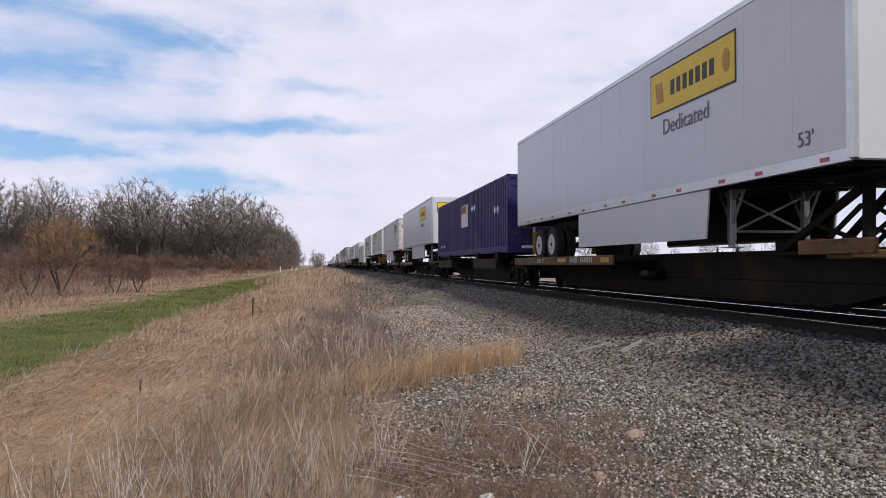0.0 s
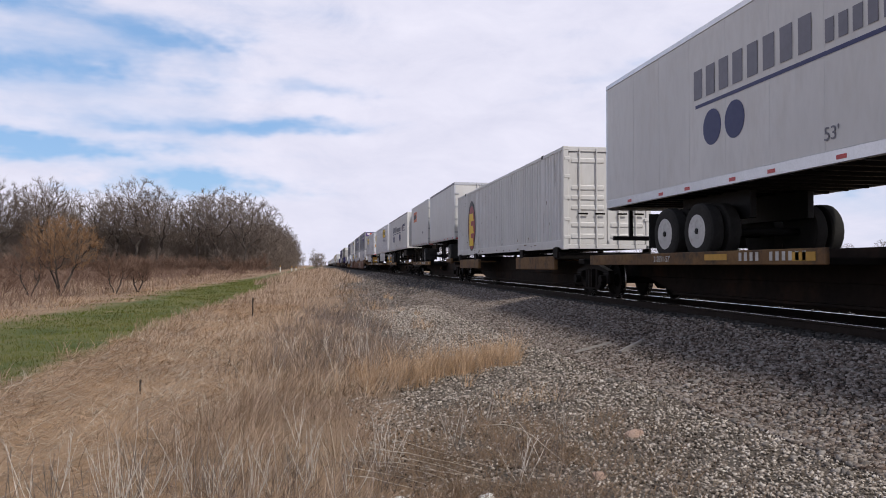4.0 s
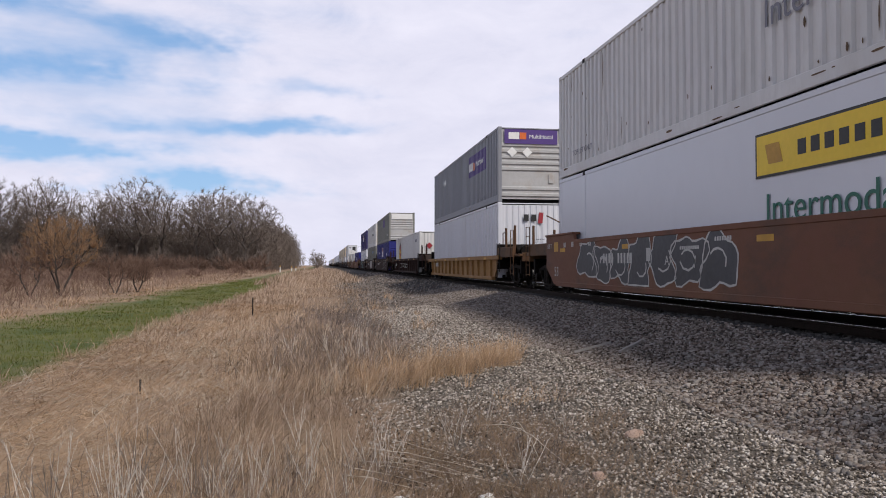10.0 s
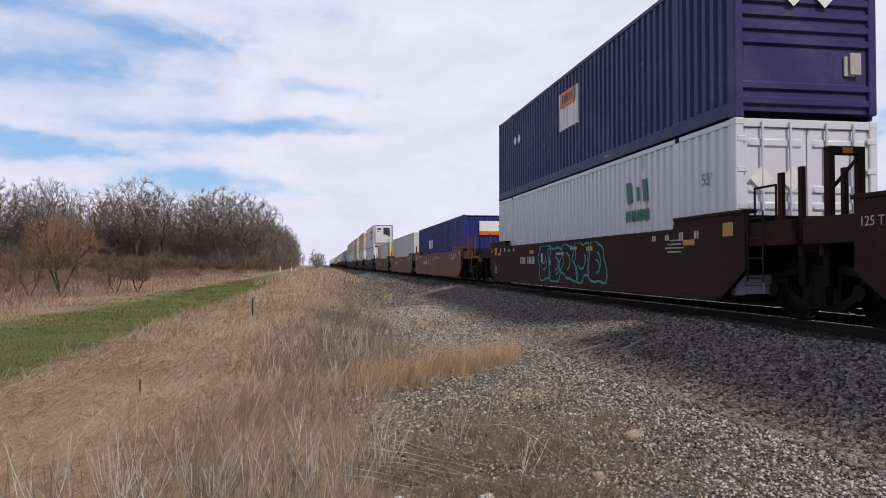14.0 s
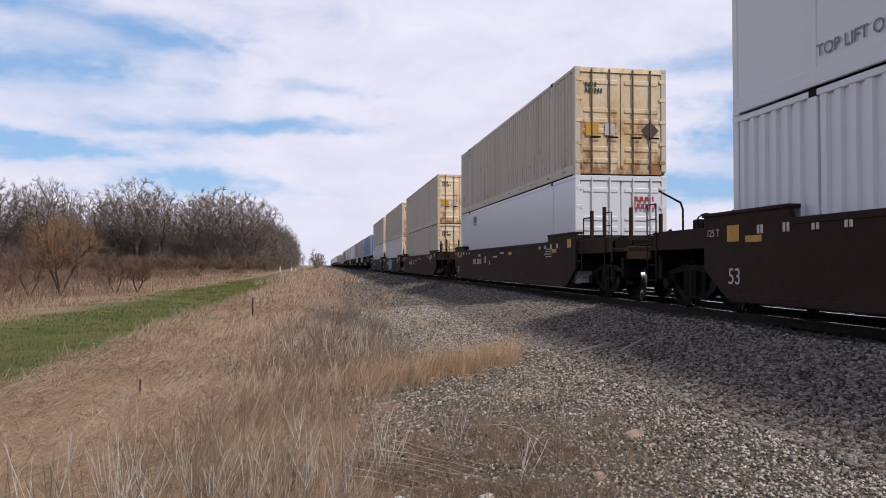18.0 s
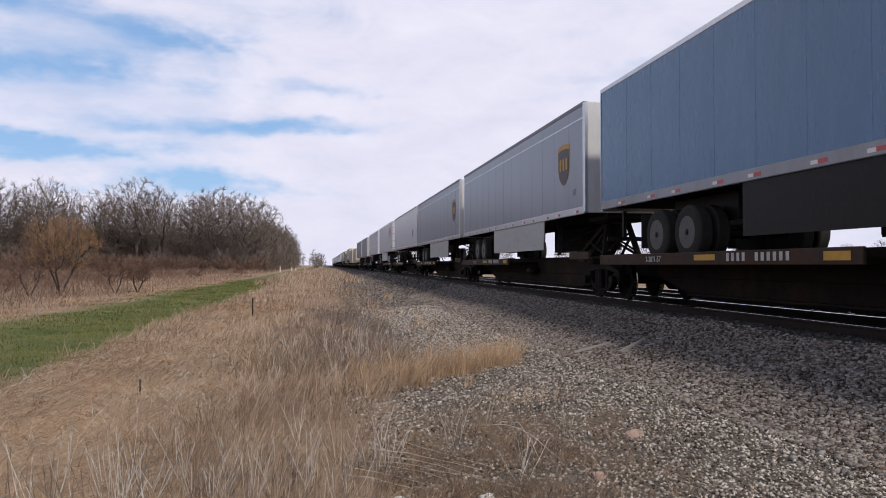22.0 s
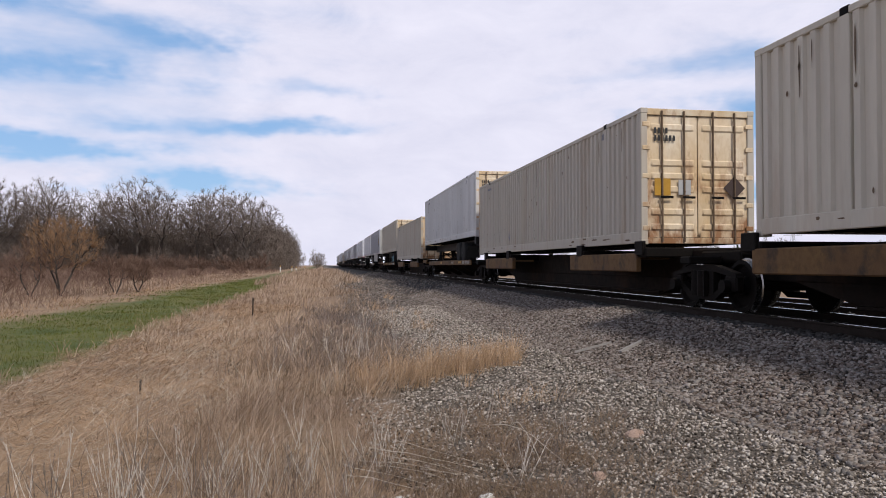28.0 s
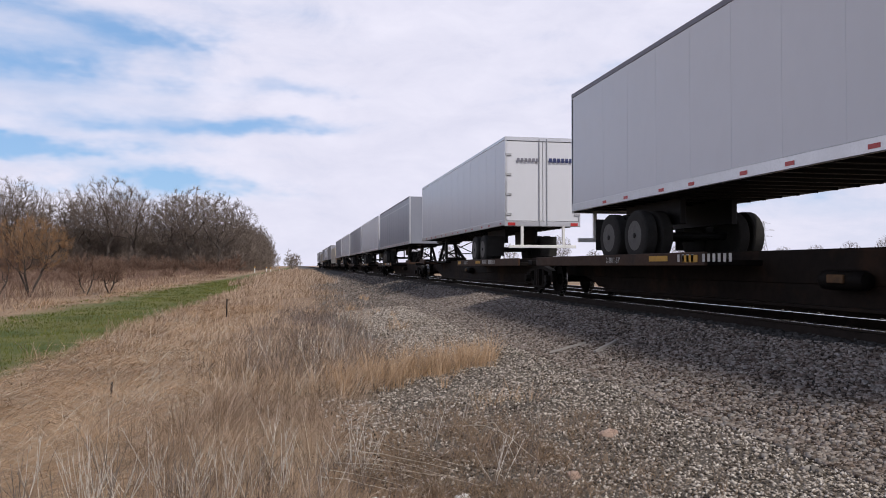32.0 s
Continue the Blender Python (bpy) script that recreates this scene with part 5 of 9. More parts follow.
def scrawl(parent, x, mat, y0, y1, z0, z1, n, thick, seed, fill=None):
    """Sprayed bubble letters: bulging outlines with an inner stroke, filled or not."""
    rnd = random.Random(seed)
    lines, fills = Shape(), Shape()
    step = (y1 - y0) / n
    for k in range(n):
        cy, cz = y0 + step * (k + 0.5), (z0 + z1) / 2 + rnd.uniform(-0.06, 0.06)
        ry, rz = step * rnd.uniform(0.50, 0.62), (z1 - z0) * rnd.uniform(0.40, 0.5)
        ph = [rnd.uniform(0, 6.28) for _ in range(3)]
        am = [rnd.uniform(0.06, 0.2) for _ in range(3)]
        ring = []
        for i in range(26):
            a = 2 * math.pi * i / 26
            r = 1 + am[0] * math.sin(2 * a + ph[0]) + am[1] * math.sin(3 * a + ph[1]) + am[2] * math.sin(5 * a + ph[2])
            sq = max(abs(math.cos(a)), abs(math.sin(a))) ** 0.6
            ring.append((cy + ry * r * math.cos(a) / sq, min(max(cz + rz * r * math.sin(a) / sq, z0), z1)))
        if fill:
            fills.add([(x + 0.001 + 0.0004 * k, p, q) for p, q in ring], [tuple(range(26))])
        strokes = [ring + ring[:1]]
        for m in range(rnd.choice((1, 2))):
            b, l = rnd.uniform(0, 3.1), rnd.uniform(0.3, 0.55)
            oy, oz = rnd.uniform(-0.2, 0.2) * ry, rnd.uniform(-0.2, 0.2) * rz
            strokes.append([(cy + oy + ry * l * math.cos(b + w), cz + oz + rz * l * math.sin(b + w)) for w in (0, 0.5, 1.0, 1.6, 2.3, 3.0)])
        for pts in strokes:
            vs, n2 = [], len(pts)
            for i, p in enumerate(pts):
                a, b = pts[max(i - 1, 0)], pts[min(i + 1, n2 - 1)]
                dv = Vector((b[0] - a[0], b[1] - a[1]))
                nv = Vector((-dv.y, dv.x)).normalized() * thick * rnd.uniform(0.7, 1.15) if dv.length > 1e-6 else Vector((thick, 0))
                vs += [(x - 0.002, p[0] - nv.x, p[1] - nv.y), (x - 0.002, p[0] + nv.x, p[1] + nv.y)]
            lines.add(vs, [(2 * i, 2 * i + 1, 2 * i + 3, 2 * i + 2) for i in range(n2 - 1)])
    g = part("graffiti", lines, mat, parent, "spray-painted bubble letters")
    tagged(g, kind="stuff")
    if fill:
        tagged(part("graffiti_fill", fills, fill, g), kind="stuff")


def well_unit(u, paint, style="smooth", label="", trucks=(True, False), ends=(False, False), length=19.6, graffiti=None, seed=0, top=1.06):
    """One well of a stack car; the box stands low between its sides."""
    c = thing("well_car", label, "rail car", "well cars of the train")
    h2, wl2 = length / 2, 8.30
    trim = WELL_DARK if paint is WELL_DARK else WELL_RUST
    side_top = 1.36 if style == "smooth" else top
    for sd in (-1, 1):
        if style == "smooth":
            def plate(s):
                # side sheet with sloping ends and a raised shoulder
                s.plate("x", [(-wl2 - 0.35, 0.62), (-wl2 + 0.35, 0.16), (wl2 - 0.35, 0.16), (wl2 + 0.35, 0.62), (wl2 + 0.35, 1.50), (wl2 - 1.95, 1.50), (wl2 - 2.0, side_top), (-wl2 + 2.0, side_top), (-wl2 + 1.95, 1.50), (-wl2 - 0.35, 1.50)], sd * 1.42, sd * 1.50)
                s.box(sd * 1.38, -wl2 + 2.0, side_top - 0.10, sd * 1.515, wl2 - 2.0, side_top, 0.01)
            sh = part("side_sheet", shared(f"well_side|{sd}", plate, paint), paint, c)
            part("lower_chord", shared(f"lower_chord|{sd}", lambda s: s.box(sd * 1.36, -wl2 + 0.5, 0.12, sd * 1.512, wl2 - 0.5, 0.24, 0.01), paint), paint, c)
            for e in (-1, 1):
                part("top_walk", shared(f"top_walk|{sd}{e}", lambda s: s.box(sd * 1.30, e * (wl2 + 0.38), 1.50, sd * 1.53, e * (wl2 - 1.95), 1.56, 0.012), paint), paint, c)
        else:
            sh = part("side_sheet", shared(f"well_ribside|{sd}{top}", lambda s: s.plate("x", [(-wl2 - 0.2, 0.7), (-wl2 + 0.4, 0.18), (wl2 - 0.4, 0.18), (wl2 + 0.2, 0.7), (wl2 + 0.2, side_top), (-wl2 - 0.2, side_top)], sd * 1.38, sd * 1.42), paint), paint, c)
            part("top_chord", shared(f"top_chord|{sd}{top}", lambda s: s.box(sd * 1.36, -h2 + 0.8, side_top - 0.16, sd * 1.53, h2 - 0.8, side_top, 0.012), paint), paint, c)
            part("lower_chord", shared(f"lower_chord2|{sd}", lambda s: s.box(sd * 1.36, -wl2 + 0.4, 0.13, sd * 1.52, wl2 - 0.4, 0.25, 0.012), paint), paint, c)
            for i in range(14):
                part("side_rib", shared(f"side_rib|{sd}{top}", lambda s: s.plate("y", [(sd * 1.42, 0.24), (sd * 1.50, 0.24), (sd * 1.52, side_top - 0.16), (sd * 1.42, side_top - 0.16)], -0.04, 0.04), paint), paint, sh, at=(0, -wl2 + 0.75 + i * 1.17, 0))
    for y in (-7.9, -6.0, -2.0, 2.0, 6.0, 7.9):
        part("floor_beam", shared("well_floor_beam", lambda s: s.box(-1.36, -0.25, 0.10, 1.36, 0.25, 0.20), STEEL_DARK), STEEL_DARK, c, at=(0, y, 0))
    for e, has in zip((-1, 1), trucks):
        y0 = e * (wl2 + 0.1)
        part("end_bulkhead", shared(f"end_bulkhead|{e}", lambda s: [s.box(-1.42, y0, 0.55, 1.42, y0 + e * 0.12, 1.48, 0.02), s.box(-0.45, y0 + e * 0.1, 0.62, 0.45, e * (h2 + 0.1), 1.0, 0.03), s.plate("z", [(-1.3, y0 + e * 0.1), (1.3, y0 + e * 0.1), (0.7, e * h2), (-0.7, e * h2)], 0.95, 1.02)], STEEL_DARK), STEEL_DARK, c)
        if has:
            truck(c, e * h2)
        reach = 1.55 if ends[0 if e < 0 else 1] else -0.15
        pf = part("end_platform", shared(f"end_platform|{e}{reach}", lambda s: [s.box(-1.36, y0 + e * 0.1, 1.00, 1.36, e * (h2 + reach), 1.08, 0.012), s.box(-1.44, y0 + e * 0.1, 0.98, -1.36, e * (h2 + reach * 0.6), 1.34, 0.012), s.box(1.36, y0 + e * 0.1, 0.98, 1.44, e * (h2 + reach * 0.6), 1.34, 0.012), s.box(-1.25, e * (h2 + reach) - e * 0.1, 0.82, 1.25, e * (h2 + reach), 1.12, 0.015)], trim), trim, c, "end platform over the truck")
        if ends[0 if e < 0 else 1]:
            part("coupler", shared(f"coupler|{e}", lambda s: [s.box(-0.16, e * (h2 + 1.2), 0.58, 0.16, e * (h2 + 2.05), 0.86, 0.05), s.bar((0.35, e * (h2 + 1.5), 0.8), (0.25, e * (h2 + 1.95), 0.35), 0.03)], STEEL_DARK), STEEL_DARK, c)
            part("step_ladder", shared(f"step_ladder|{e}", lambda s: [s.bar((-1.46, e * (h2 + 0.75), 0.35), (-1.46, e * (h2 + 0.75), 1.9), 0.014), s.bar((-1.46, e * (h2 + 1.15), 0.35), (-1.46, e * (h2 + 1.15), 1.9), 0.014)] + [s.bar((-1.46, e * (h2 + 0.75), 0.4 + 0.3 * k), (-1.46, e * (h2 + 1.15), 0.4 + 0.3 * k), 0.011) for k in range(6)], trim), trim, c)
            part("hand_brake", shared(f"well_hand_brake|{e}", lambda s: [s.box(0.55, e * (h2 + 1.05), 1.05, 0.85, e * (h2 + 1.35), 1.75, 0.03), s.bar((0.7, e * (h2 + 1.3), 1.6), (0.7, e * (h2 + 1.46), 1.6), 0.04)] + [s.bar((0.7 + 0.27 * math.cos(a), e * (h2 + 1.44), 1.6 + 0.27 * math.sin(a)), (0.7 + 0.27 * math.cos(a + 0.4), e * (h2 + 1.44), 1.6 + 0.27 * math.sin(a + 0.4)), 0.017, 5) for a in [k * 0.3927 for k in range(16)]] + [s.bar((0.7, e * (h2 + 1.44), 1.6), (0.7 + 0.26 * math.cos(a), e * (h2 + 1.44), 1.6 + 0.26 * math.sin(a)), 0.012, 5) for a in (0.3, 1.56, 2.81, 4.07, 5.33)], STEEL_DARK), STEEL_DARK, c)
        part("draft_sill", shared(f"draft_sill|{e}{reach}", lambda s: [s.box(-0.45, e * (h2 - 1.3), 0.34, 0.45, e * (h2 + max(reach, 0.2)), 0.98, 0.03), s.box(-1.2, e * (h2 + max(reach, 0.2)) - e * 0.5, 0.40, 1.2, e * (h2 + max(reach, 0.2)) - e * 0.35, 0.9, 0.02)], STEEL_DARK), STEEL_DARK, c)
        part("air_tank", shared(f"air_tank|{e}", lambda s: [s.cyl("x", (e * (h2 - 0.55), 1.24), 0.17, -0.9, 0.1, 12), s.bar((0.2, e * (h2 - 0.7), 1.1), (1.1, e * (h2 - 0.2), 1.5), 0.035), s.box(0.25, e * (h2 - 0.3), 1.05, 0.8, e * (h2 + 0.2 - 0.9), 1.42, 0.03)], STEEL_DARK), STEEL_DARK, c)
    if not ends[0]:
        part("guide_frame", shared("guide_frame", lambda s: [s.box(-0.34, -0.06, 0.95, -0.24, 0.06, 2.36, 0.01), s.box(0.14, -0.06, 0.95, 0.24, 0.06, 2.36, 0.01), s.box(-0.34, -0.06, 2.26, 0.24, 0.06, 2.38, 0.01), s.bar((-0.28, 0, 1.75), (0.18, 0, 2.25), 0.03, 4)], trim), trim, c, "portal frame over the joint", at=(-0.55, -h2 + 0.1, 0))
        disc_plate(c, YELLOW_REFL, "reflector", -0.6, -h2 + 0.03, 2.32, 0.16, 0.08, "end")
    else:
        part("hose_rail", shared("hose_rail", lambda s: [s.bar((0.1, -0.3, 1.05), (0.1, -0.3, 2.0), 0.024), s.bar((0.1, -0.3, 2.0), (0.04, -0.3, 2.16), 0.024), s.bar((0.04, -0.3, 2.16), (-0.5, -0.3, 2.42), 0.024)], trim), trim, c, "bent tube rail", at=(0.3, -h2 - 0.6, 0))
    # fittings over the leading joint
    for xx, hh in ((-1.28, 2.05), (-0.95, 2.15), (-0.25, 2.15), (0.55, 2.0)):
        part("stanchion", shared(f"stanchion|{hh}", lambda s: s.box(-0.035, -0.05, 0.95, 0.035, 0.05, hh, 0.008), trim), trim, c, at=(xx, -h2 + 0.55, 0))
    ld = part("ladder", shared("ladder", lambda s: [s.bar((-1.50, -0.2, 0.45), (-1.50, -0.2, 1.5), 0.014), s.bar((-1.50, 0.2, 0.45), (-1.50, 0.2, 1.5), 0.014)] + [s.bar((-1.50, -0.2, 0.5 + k * 0.3), (-1.50, 0.2, 0.5 + k * 0.3), 0.011) for k in range(4)], CHASSIS), CHASSIS, c, at=(0, -wl2 - 0.62, 0))
    part("grab_rail", shared("well_grab", lambda s: [s.bar((-1.2, -0.25, 1.02), (-1.2, -0.25, 1.9), 0.018), s.bar((-1.2, 0.3, 1.02), (-1.2, 0.3, 1.9), 0.018), s.bar((-1.2, -0.25, 1.9), (-1.2, 0.3, 1.9), 0.018)], trim), trim, c, at=(0, -h2 + 1.05, 0))
    part("brake_gear", shared("brake_gear", lambda s: [s.cyl("y", (-0.6, 1.22), 0.2, -0.35, 0.3, 12), s.box(-0.3, -0.25, 1.02, 0.35, 0.3, 1.35, 0.03), s.bar((-0.9, -0.3, 1.1), (0.9, -0.2, 1.3), 0.03), s.bar((0.4, 0, 1.3), (1.0, 0.3, 1.6), 0.04)], STEEL_DARK), STEEL_DARK, c, at=(0, -h2 + 0.6, 0))
    xs = -1.506 if style == "smooth" else -1.536
    zt = 1.28 if style == "smooth" else top - 0.08
    if style == "smooth":
        for yy in (-6.9, -2.0, 3.0, 7.2):
            disc_plate(c, YELLOW_REFL, "reflector", xs, yy, zt - 0.18, 0.42, 0.10)
        disc_plate(c, YELLOW_REFL, "reflector", xs, -wl2 + 0.12, 1.27, 0.30, 0.22)
        for k in range(4):
            bars(c, CHALK, xs, -wl2 + 1.2 + k * 0.55, 1.16, 2, 0.06, 0.13, 0.09)
        bars(c, CHALK, xs, 4.3, 0.74, 4, 0.09, 0.22, 0.165)
        bars(c, CHALK, xs, 3.45, 0.74, 5, 0.09, 0.22, 0.165)
        bars(c, CHALK, xs, -0.6, 1.10, 7, 0.05, 0.07, 0.075)
        bars(c, CHALK, xs, 0.6, 0.98, 10, 0.05, 0.06, 0.07)
        write("A", 0.26, CHALK, c, (xs, 1.2, 0.70))
        bars(c, CHALK, xs, -6.0, 1.0, 1, 0.5, 0.03, 0.1)
        for k in range(4):
            bars(c, CHALK, xs, -6.2 + (k % 2) * 0.1, 1.14 - k * 0.07, 6, 0.07, 0.025, 0.09)
        write("53", 0.36, CHALK, c, (xs, 7.9, 0.40))
        write("125 T", 0.17, CHALK, c, (xs, 8.55, 1.17))
        disc_plate(c, YELLOW_REFL, "reflector", xs, 7.75, 1.20, 0.34, 0.26)
        for k in range(4):
            bars(c, CHALK, xs, 7.1 - k * 0.62, 1.17, 2, 0.06, 0.13, 0.09)
        bars(c, CHALK, xs, 2.0, 0.78, 1, 0.18, 0.26, 0.1)
    else:
        for k in range(5):
            disc_plate(c, YELLOW_REFL, "reflector", xs, -6.8 + k * 3.2, zt - 0.02, 0.40, 0.09)
        write("53", 0.40 if paint is WELL_YELLOW else 0.34, BLACK if paint is WELL_YELLOW else CHALK, c, (xs + 0.11, 0.95 if paint is WELL_YELLOW else 7.6, 0.42))
        bars(c, CHALK, xs, 6.0, 0.62, 6, 0.11, 0.2, 0.16)
    if graffiti:
        scrawl(c, xs, *graffiti[:7], seed, *graffiti[7:])
    return rolling(c, u, 0)
# ---- markings ----
SX = -CW / 2 - 0.006          # just proud of a side
TX = -1.295 - 0.008


def sign(y, z, w, h, mat, shape="box", x=SX, label=""):
    return lambda c, L: disc_plate(c, mat, "sign", x, y, z, w, h, "side", shape, label)


def end_sign(x, z, w, h, mat, shape="box", label="", off=0.03):
    return lambda c, L: disc_plate(c, mat, "sign", x, -L / 2 - off, z, w, h, "end", shape, label)


def words(body, size, mat, y, z, x=SX):
    return lambda c, L: write(body, size, mat, c, (x - 0.004, y, z))


def end_words(body, size, mat, x, z, off=0.034):
    return lambda c, L: write(body, size, mat, c, (x, -L / 2 - off, z), "end")


def scribble(y, z, n, w, h, mat, pitch=None, x=SX):
    return lambda c, L: bars(c, mat, x - 0.003, y, z, n, w, h, pitch or w * 1.5)


def end_scribble(x, z, n, w, h, mat, pitch=None, off=0.034):
    return lambda c, L: bars(c, mat, x, -L / 2 - off, z, n, w, h, pitch or w * 1.5, "end")


def draped(y0, y1, z0, z1, mat, start=-CL / 2 + 0.12):
    """A painted panel that follows the ribs of a side."""
    return lambda c, L: side_sheet("sign", c, mat, -CW / 2 + 0.012, -1, y0, y1, z0, z1, 0.004, start)


def scuffs(n, seed, mat, drips=6):
    """Scrapes and rust spots on the crests of the ribs and along the bottom rail, with a few drips."""
    def paint_on(c, L):
        r = random.Random(seed)
        s = Shape()

        def blot(y, z, w, h):
            k = r.randint(6, 9)
            s.plate("x", [(y + w / 2 * r.uniform(0.6, 1.0) * math.cos(6.283 * i / k), z + h / 2 * r.uniform(0.6, 1.0) * math.sin(6.283 * i / k)) for i in range(k)], SX + 0.002, SX + 0.004)
        for i in range(n):
            y = -L / 2 + 0.12 + (r.randint(2, int(L / PITCH_RIB) - 3) + 0.21) * PITCH_RIB
            z = 0.34 + 2.3 * r.random() ** 1.8
            w = r.uniform(0.025, 0.085)
            blot(y, z, w, w * r.uniform(0.8, 3.0))
        for i in range(drips):
            y = -L / 2 + 0.12 + (r.randint(2, int(L / PITCH_RIB) - 3) + 0.21) * PITCH_RIB
            h = r.uniform(0.3, 1.1)
            blot(y, r.choice((0.35 + h / 2, CH - 0.13 - h / 2)), r.uniform(0.015, 0.04), h)
        for i in range(n // 2):
            blot(r.uniform(-L / 2 + 0.5, L / 2 - 0.5), r.uniform(0.07, 0.23), r.uniform(0.06, 0.5), r.uniform(0.02, 0.07))
        tagged(part("scuff", s, mat, c, "rust spots and scrapes"), kind="stuff")
    return paint_on


def diamonds(y, z, mat=SIGN_WHITE, x=SX):
    return lambda c, L: [disc_plate(c, mat, "placard", x, y + k * 0.5, z, 0.36, 0.36, "side", "diamond") for k in (0, 1)]


UPS_MARKS = [end_scribble(-1.0, 2.36, 4, 0.05, 0.12, BLACK, 0.085, 0.0), end_scribble(-1.0, 2.20, 6, 0.05, 0.12, BLACK, 0.085, 0.0), end_sign(0.82, 1.22, 0.5, 0.5, BROWN_SIGN, "diamond", off=0.012),
             end_sign(-0.82, 1.22, 0.36, 0.36, YELLOW_REFL, off=0.012), end_sign(-0.32, 1.22, 0.28, 0.32, GREY_END, off=0.012), sign(3.0, 0.55, 0.16, 0.4, GREY_MARK, "diamond"),
             scribble(-5.9, 2.55, 2, 0.05, 0.14, GREY_MARK), scribble(6.4, 2.55, 8, 0.05, 0.08, GREY_MARK)]
def yellow_panel(y, z, w, h, x=SX, tx=0.0):
    """A yellow company panel with a black rim, a scroll shape and bars for its name."""
    return [sign(y, z, w + 0.08, h + 0.08, BLACK, x=x, label="dark rim"), sign(y, z, w, h, YELLOW, x=x - 0.004, label="yellow company panel")] + [
        sign(y + w * 0.20 - k * w * 0.078, z, w * 0.05, h * 0.36, BLACK, x=x - 0.008) for k in range(7)] + [sign(y + w * 0.38, z, w * 0.12, h * 0.5, YELLOW_REFL, "slant", x=x - 0.008), sign(y - w * 0.42, z, w * 0.08, h * 0.5, YELLOW_REFL, "oval", x=x - 0.008)]


def yellow_end(x, z, w, h):
    return [end_sign(x, z, w + 0.06, h + 0.06, BLACK), end_sign(x, z, w, h, YELLOW, off=0.035, label="yellow company panel")] + [end_sign(x - w * 0.14 + k * w * 0.078, z, w * 0.05, h * 0.36, BLACK, off=0.040) for k in range(7)]


JB_TRAILER = yellow_panel(-3.9, 3.31, 3.06, 0.80, TX) + [words("Dedicated", 0.43, GREY_MARK, -2.85, 2.46, TX), words("53'", 0.30, GREY_MARK, -7.0, 1.55, TX)]


def jb_container_marks(y=4.0, z=2.05, mat=GREEN):
    return yellow_panel(y, z, 3.6, 0.60) + [words("Intermodal", 0.62, mat, y + 1.6, z - 1.02)]


FEDEX_MARKS = [draped(-5.8, -2.35, 1.55, 2.48, SIGN_PURPLE)] + [sign(-2.62 - k * 0.22, 1.98, 0.15, 0.36, SIGN_WHITE, x=SX - 0.006) for k in range(4)] + [sign(-3.5, 1.95, 0.15, 0.36, ORANGE, x=SX - 0.006), sign(-3.7, 1.92, 0.15, 0.30, ORANGE, x=SX - 0.006)] + [words("MultiModal", 0.34, SIGN_WHITE, -3.98, 1.88, SX - 0.004)] + [
               end_sign(0, 2.52, 2.1, 0.55, SIGN_PURPLE), end_sign(-0.68, 2.55, 0.42, 0.26, SIGN_WHITE, off=0.036), end_sign(-0.32, 2.55, 0.26, 0.26, ORANGE, off=0.036), end_words("MultiModal", 0.21, SIGN_WHITE, -0.08, 2.46, 0.038),
               end_sign(-0.75, 1.92, 0.40, 0.40, SIGN_WHITE, "diamond"), end_sign(-0.15, 1.92, 0.40, 0.40, SIGN_WHITE, "diamond"), diamonds(4.0, 2.05), words("TOP LIFT ONLY", 0.2, GREY_MARK, -4.7, 0.33)]
YELLOW_SIGN = [draped(-0.6, 0.9, 1.36, 2.40, SIGN_WHITE), sign(0.2, 2.18, 1.15, 0.40, ORANGE, x=SX - 0.008)] + [sign(0.55 - k * 0.15, 2.18, 0.09, 0.24, BLACK, x=SX - 0.012) for k in range(6)]
ESTES = [
    lambda c, L: disc_plate(c, BLACK, "logo", SX, 4.65, 1.32, 1.62, 2.25, "side", "oval", "black, red and yellow oval logo"),
    lambda c, L: disc_plate(c, SIGN_RED, "logo", SX - 0.004, 4.62, 1.25, 1.36, 1.95, "side", "oval"),
    lambda c, L: disc_plate(c, YELLOW, "logo", SX - 0.008, 4.95, 1.15, 0.34, 1.45, "side"),
    lambda c, L: [disc_plate(c, YELLOW, "logo", SX - 0.012, 4.6, 1.15 + k * 0.55, 0.9, 0.34, "side", "slant") for k in (-1, 0, 1)]]
XTRA = [sign(-4.35 - k * 0.62, 3.22, 0.44, 0.72, SIGN_RED, "slant", x=TX) for k in range(4)] + [sign(-4.35, 3.25, 0.2, 1.0, SIGN_RED, "slant", x=TX), words("L E A S E", 0.30, GREY_MARK, -4.85, 2.55, TX), scribble(-6.26, 1.60, 11, 0.06, 0.09, GREY_MARK, 0.1, TX)]
XTRA_END = [end_sign(-0.95 + k * 0.16, 3.35, 0.13, 0.22, SIGN_RED, "slant") for k in range(4)] + [end_sign(0.42 + k * 0.16, 3.35, 0.13, 0.22, SIGN_RED, "slant") for k in range(4)] + [
    end_scribble(-1.0, 1.75, 10, 0.05, 0.07, SIGN_RED, 0.075), end_scribble(0.25, 1.75, 10, 0.05, 0.07, SIGN_RED, 0.075)]
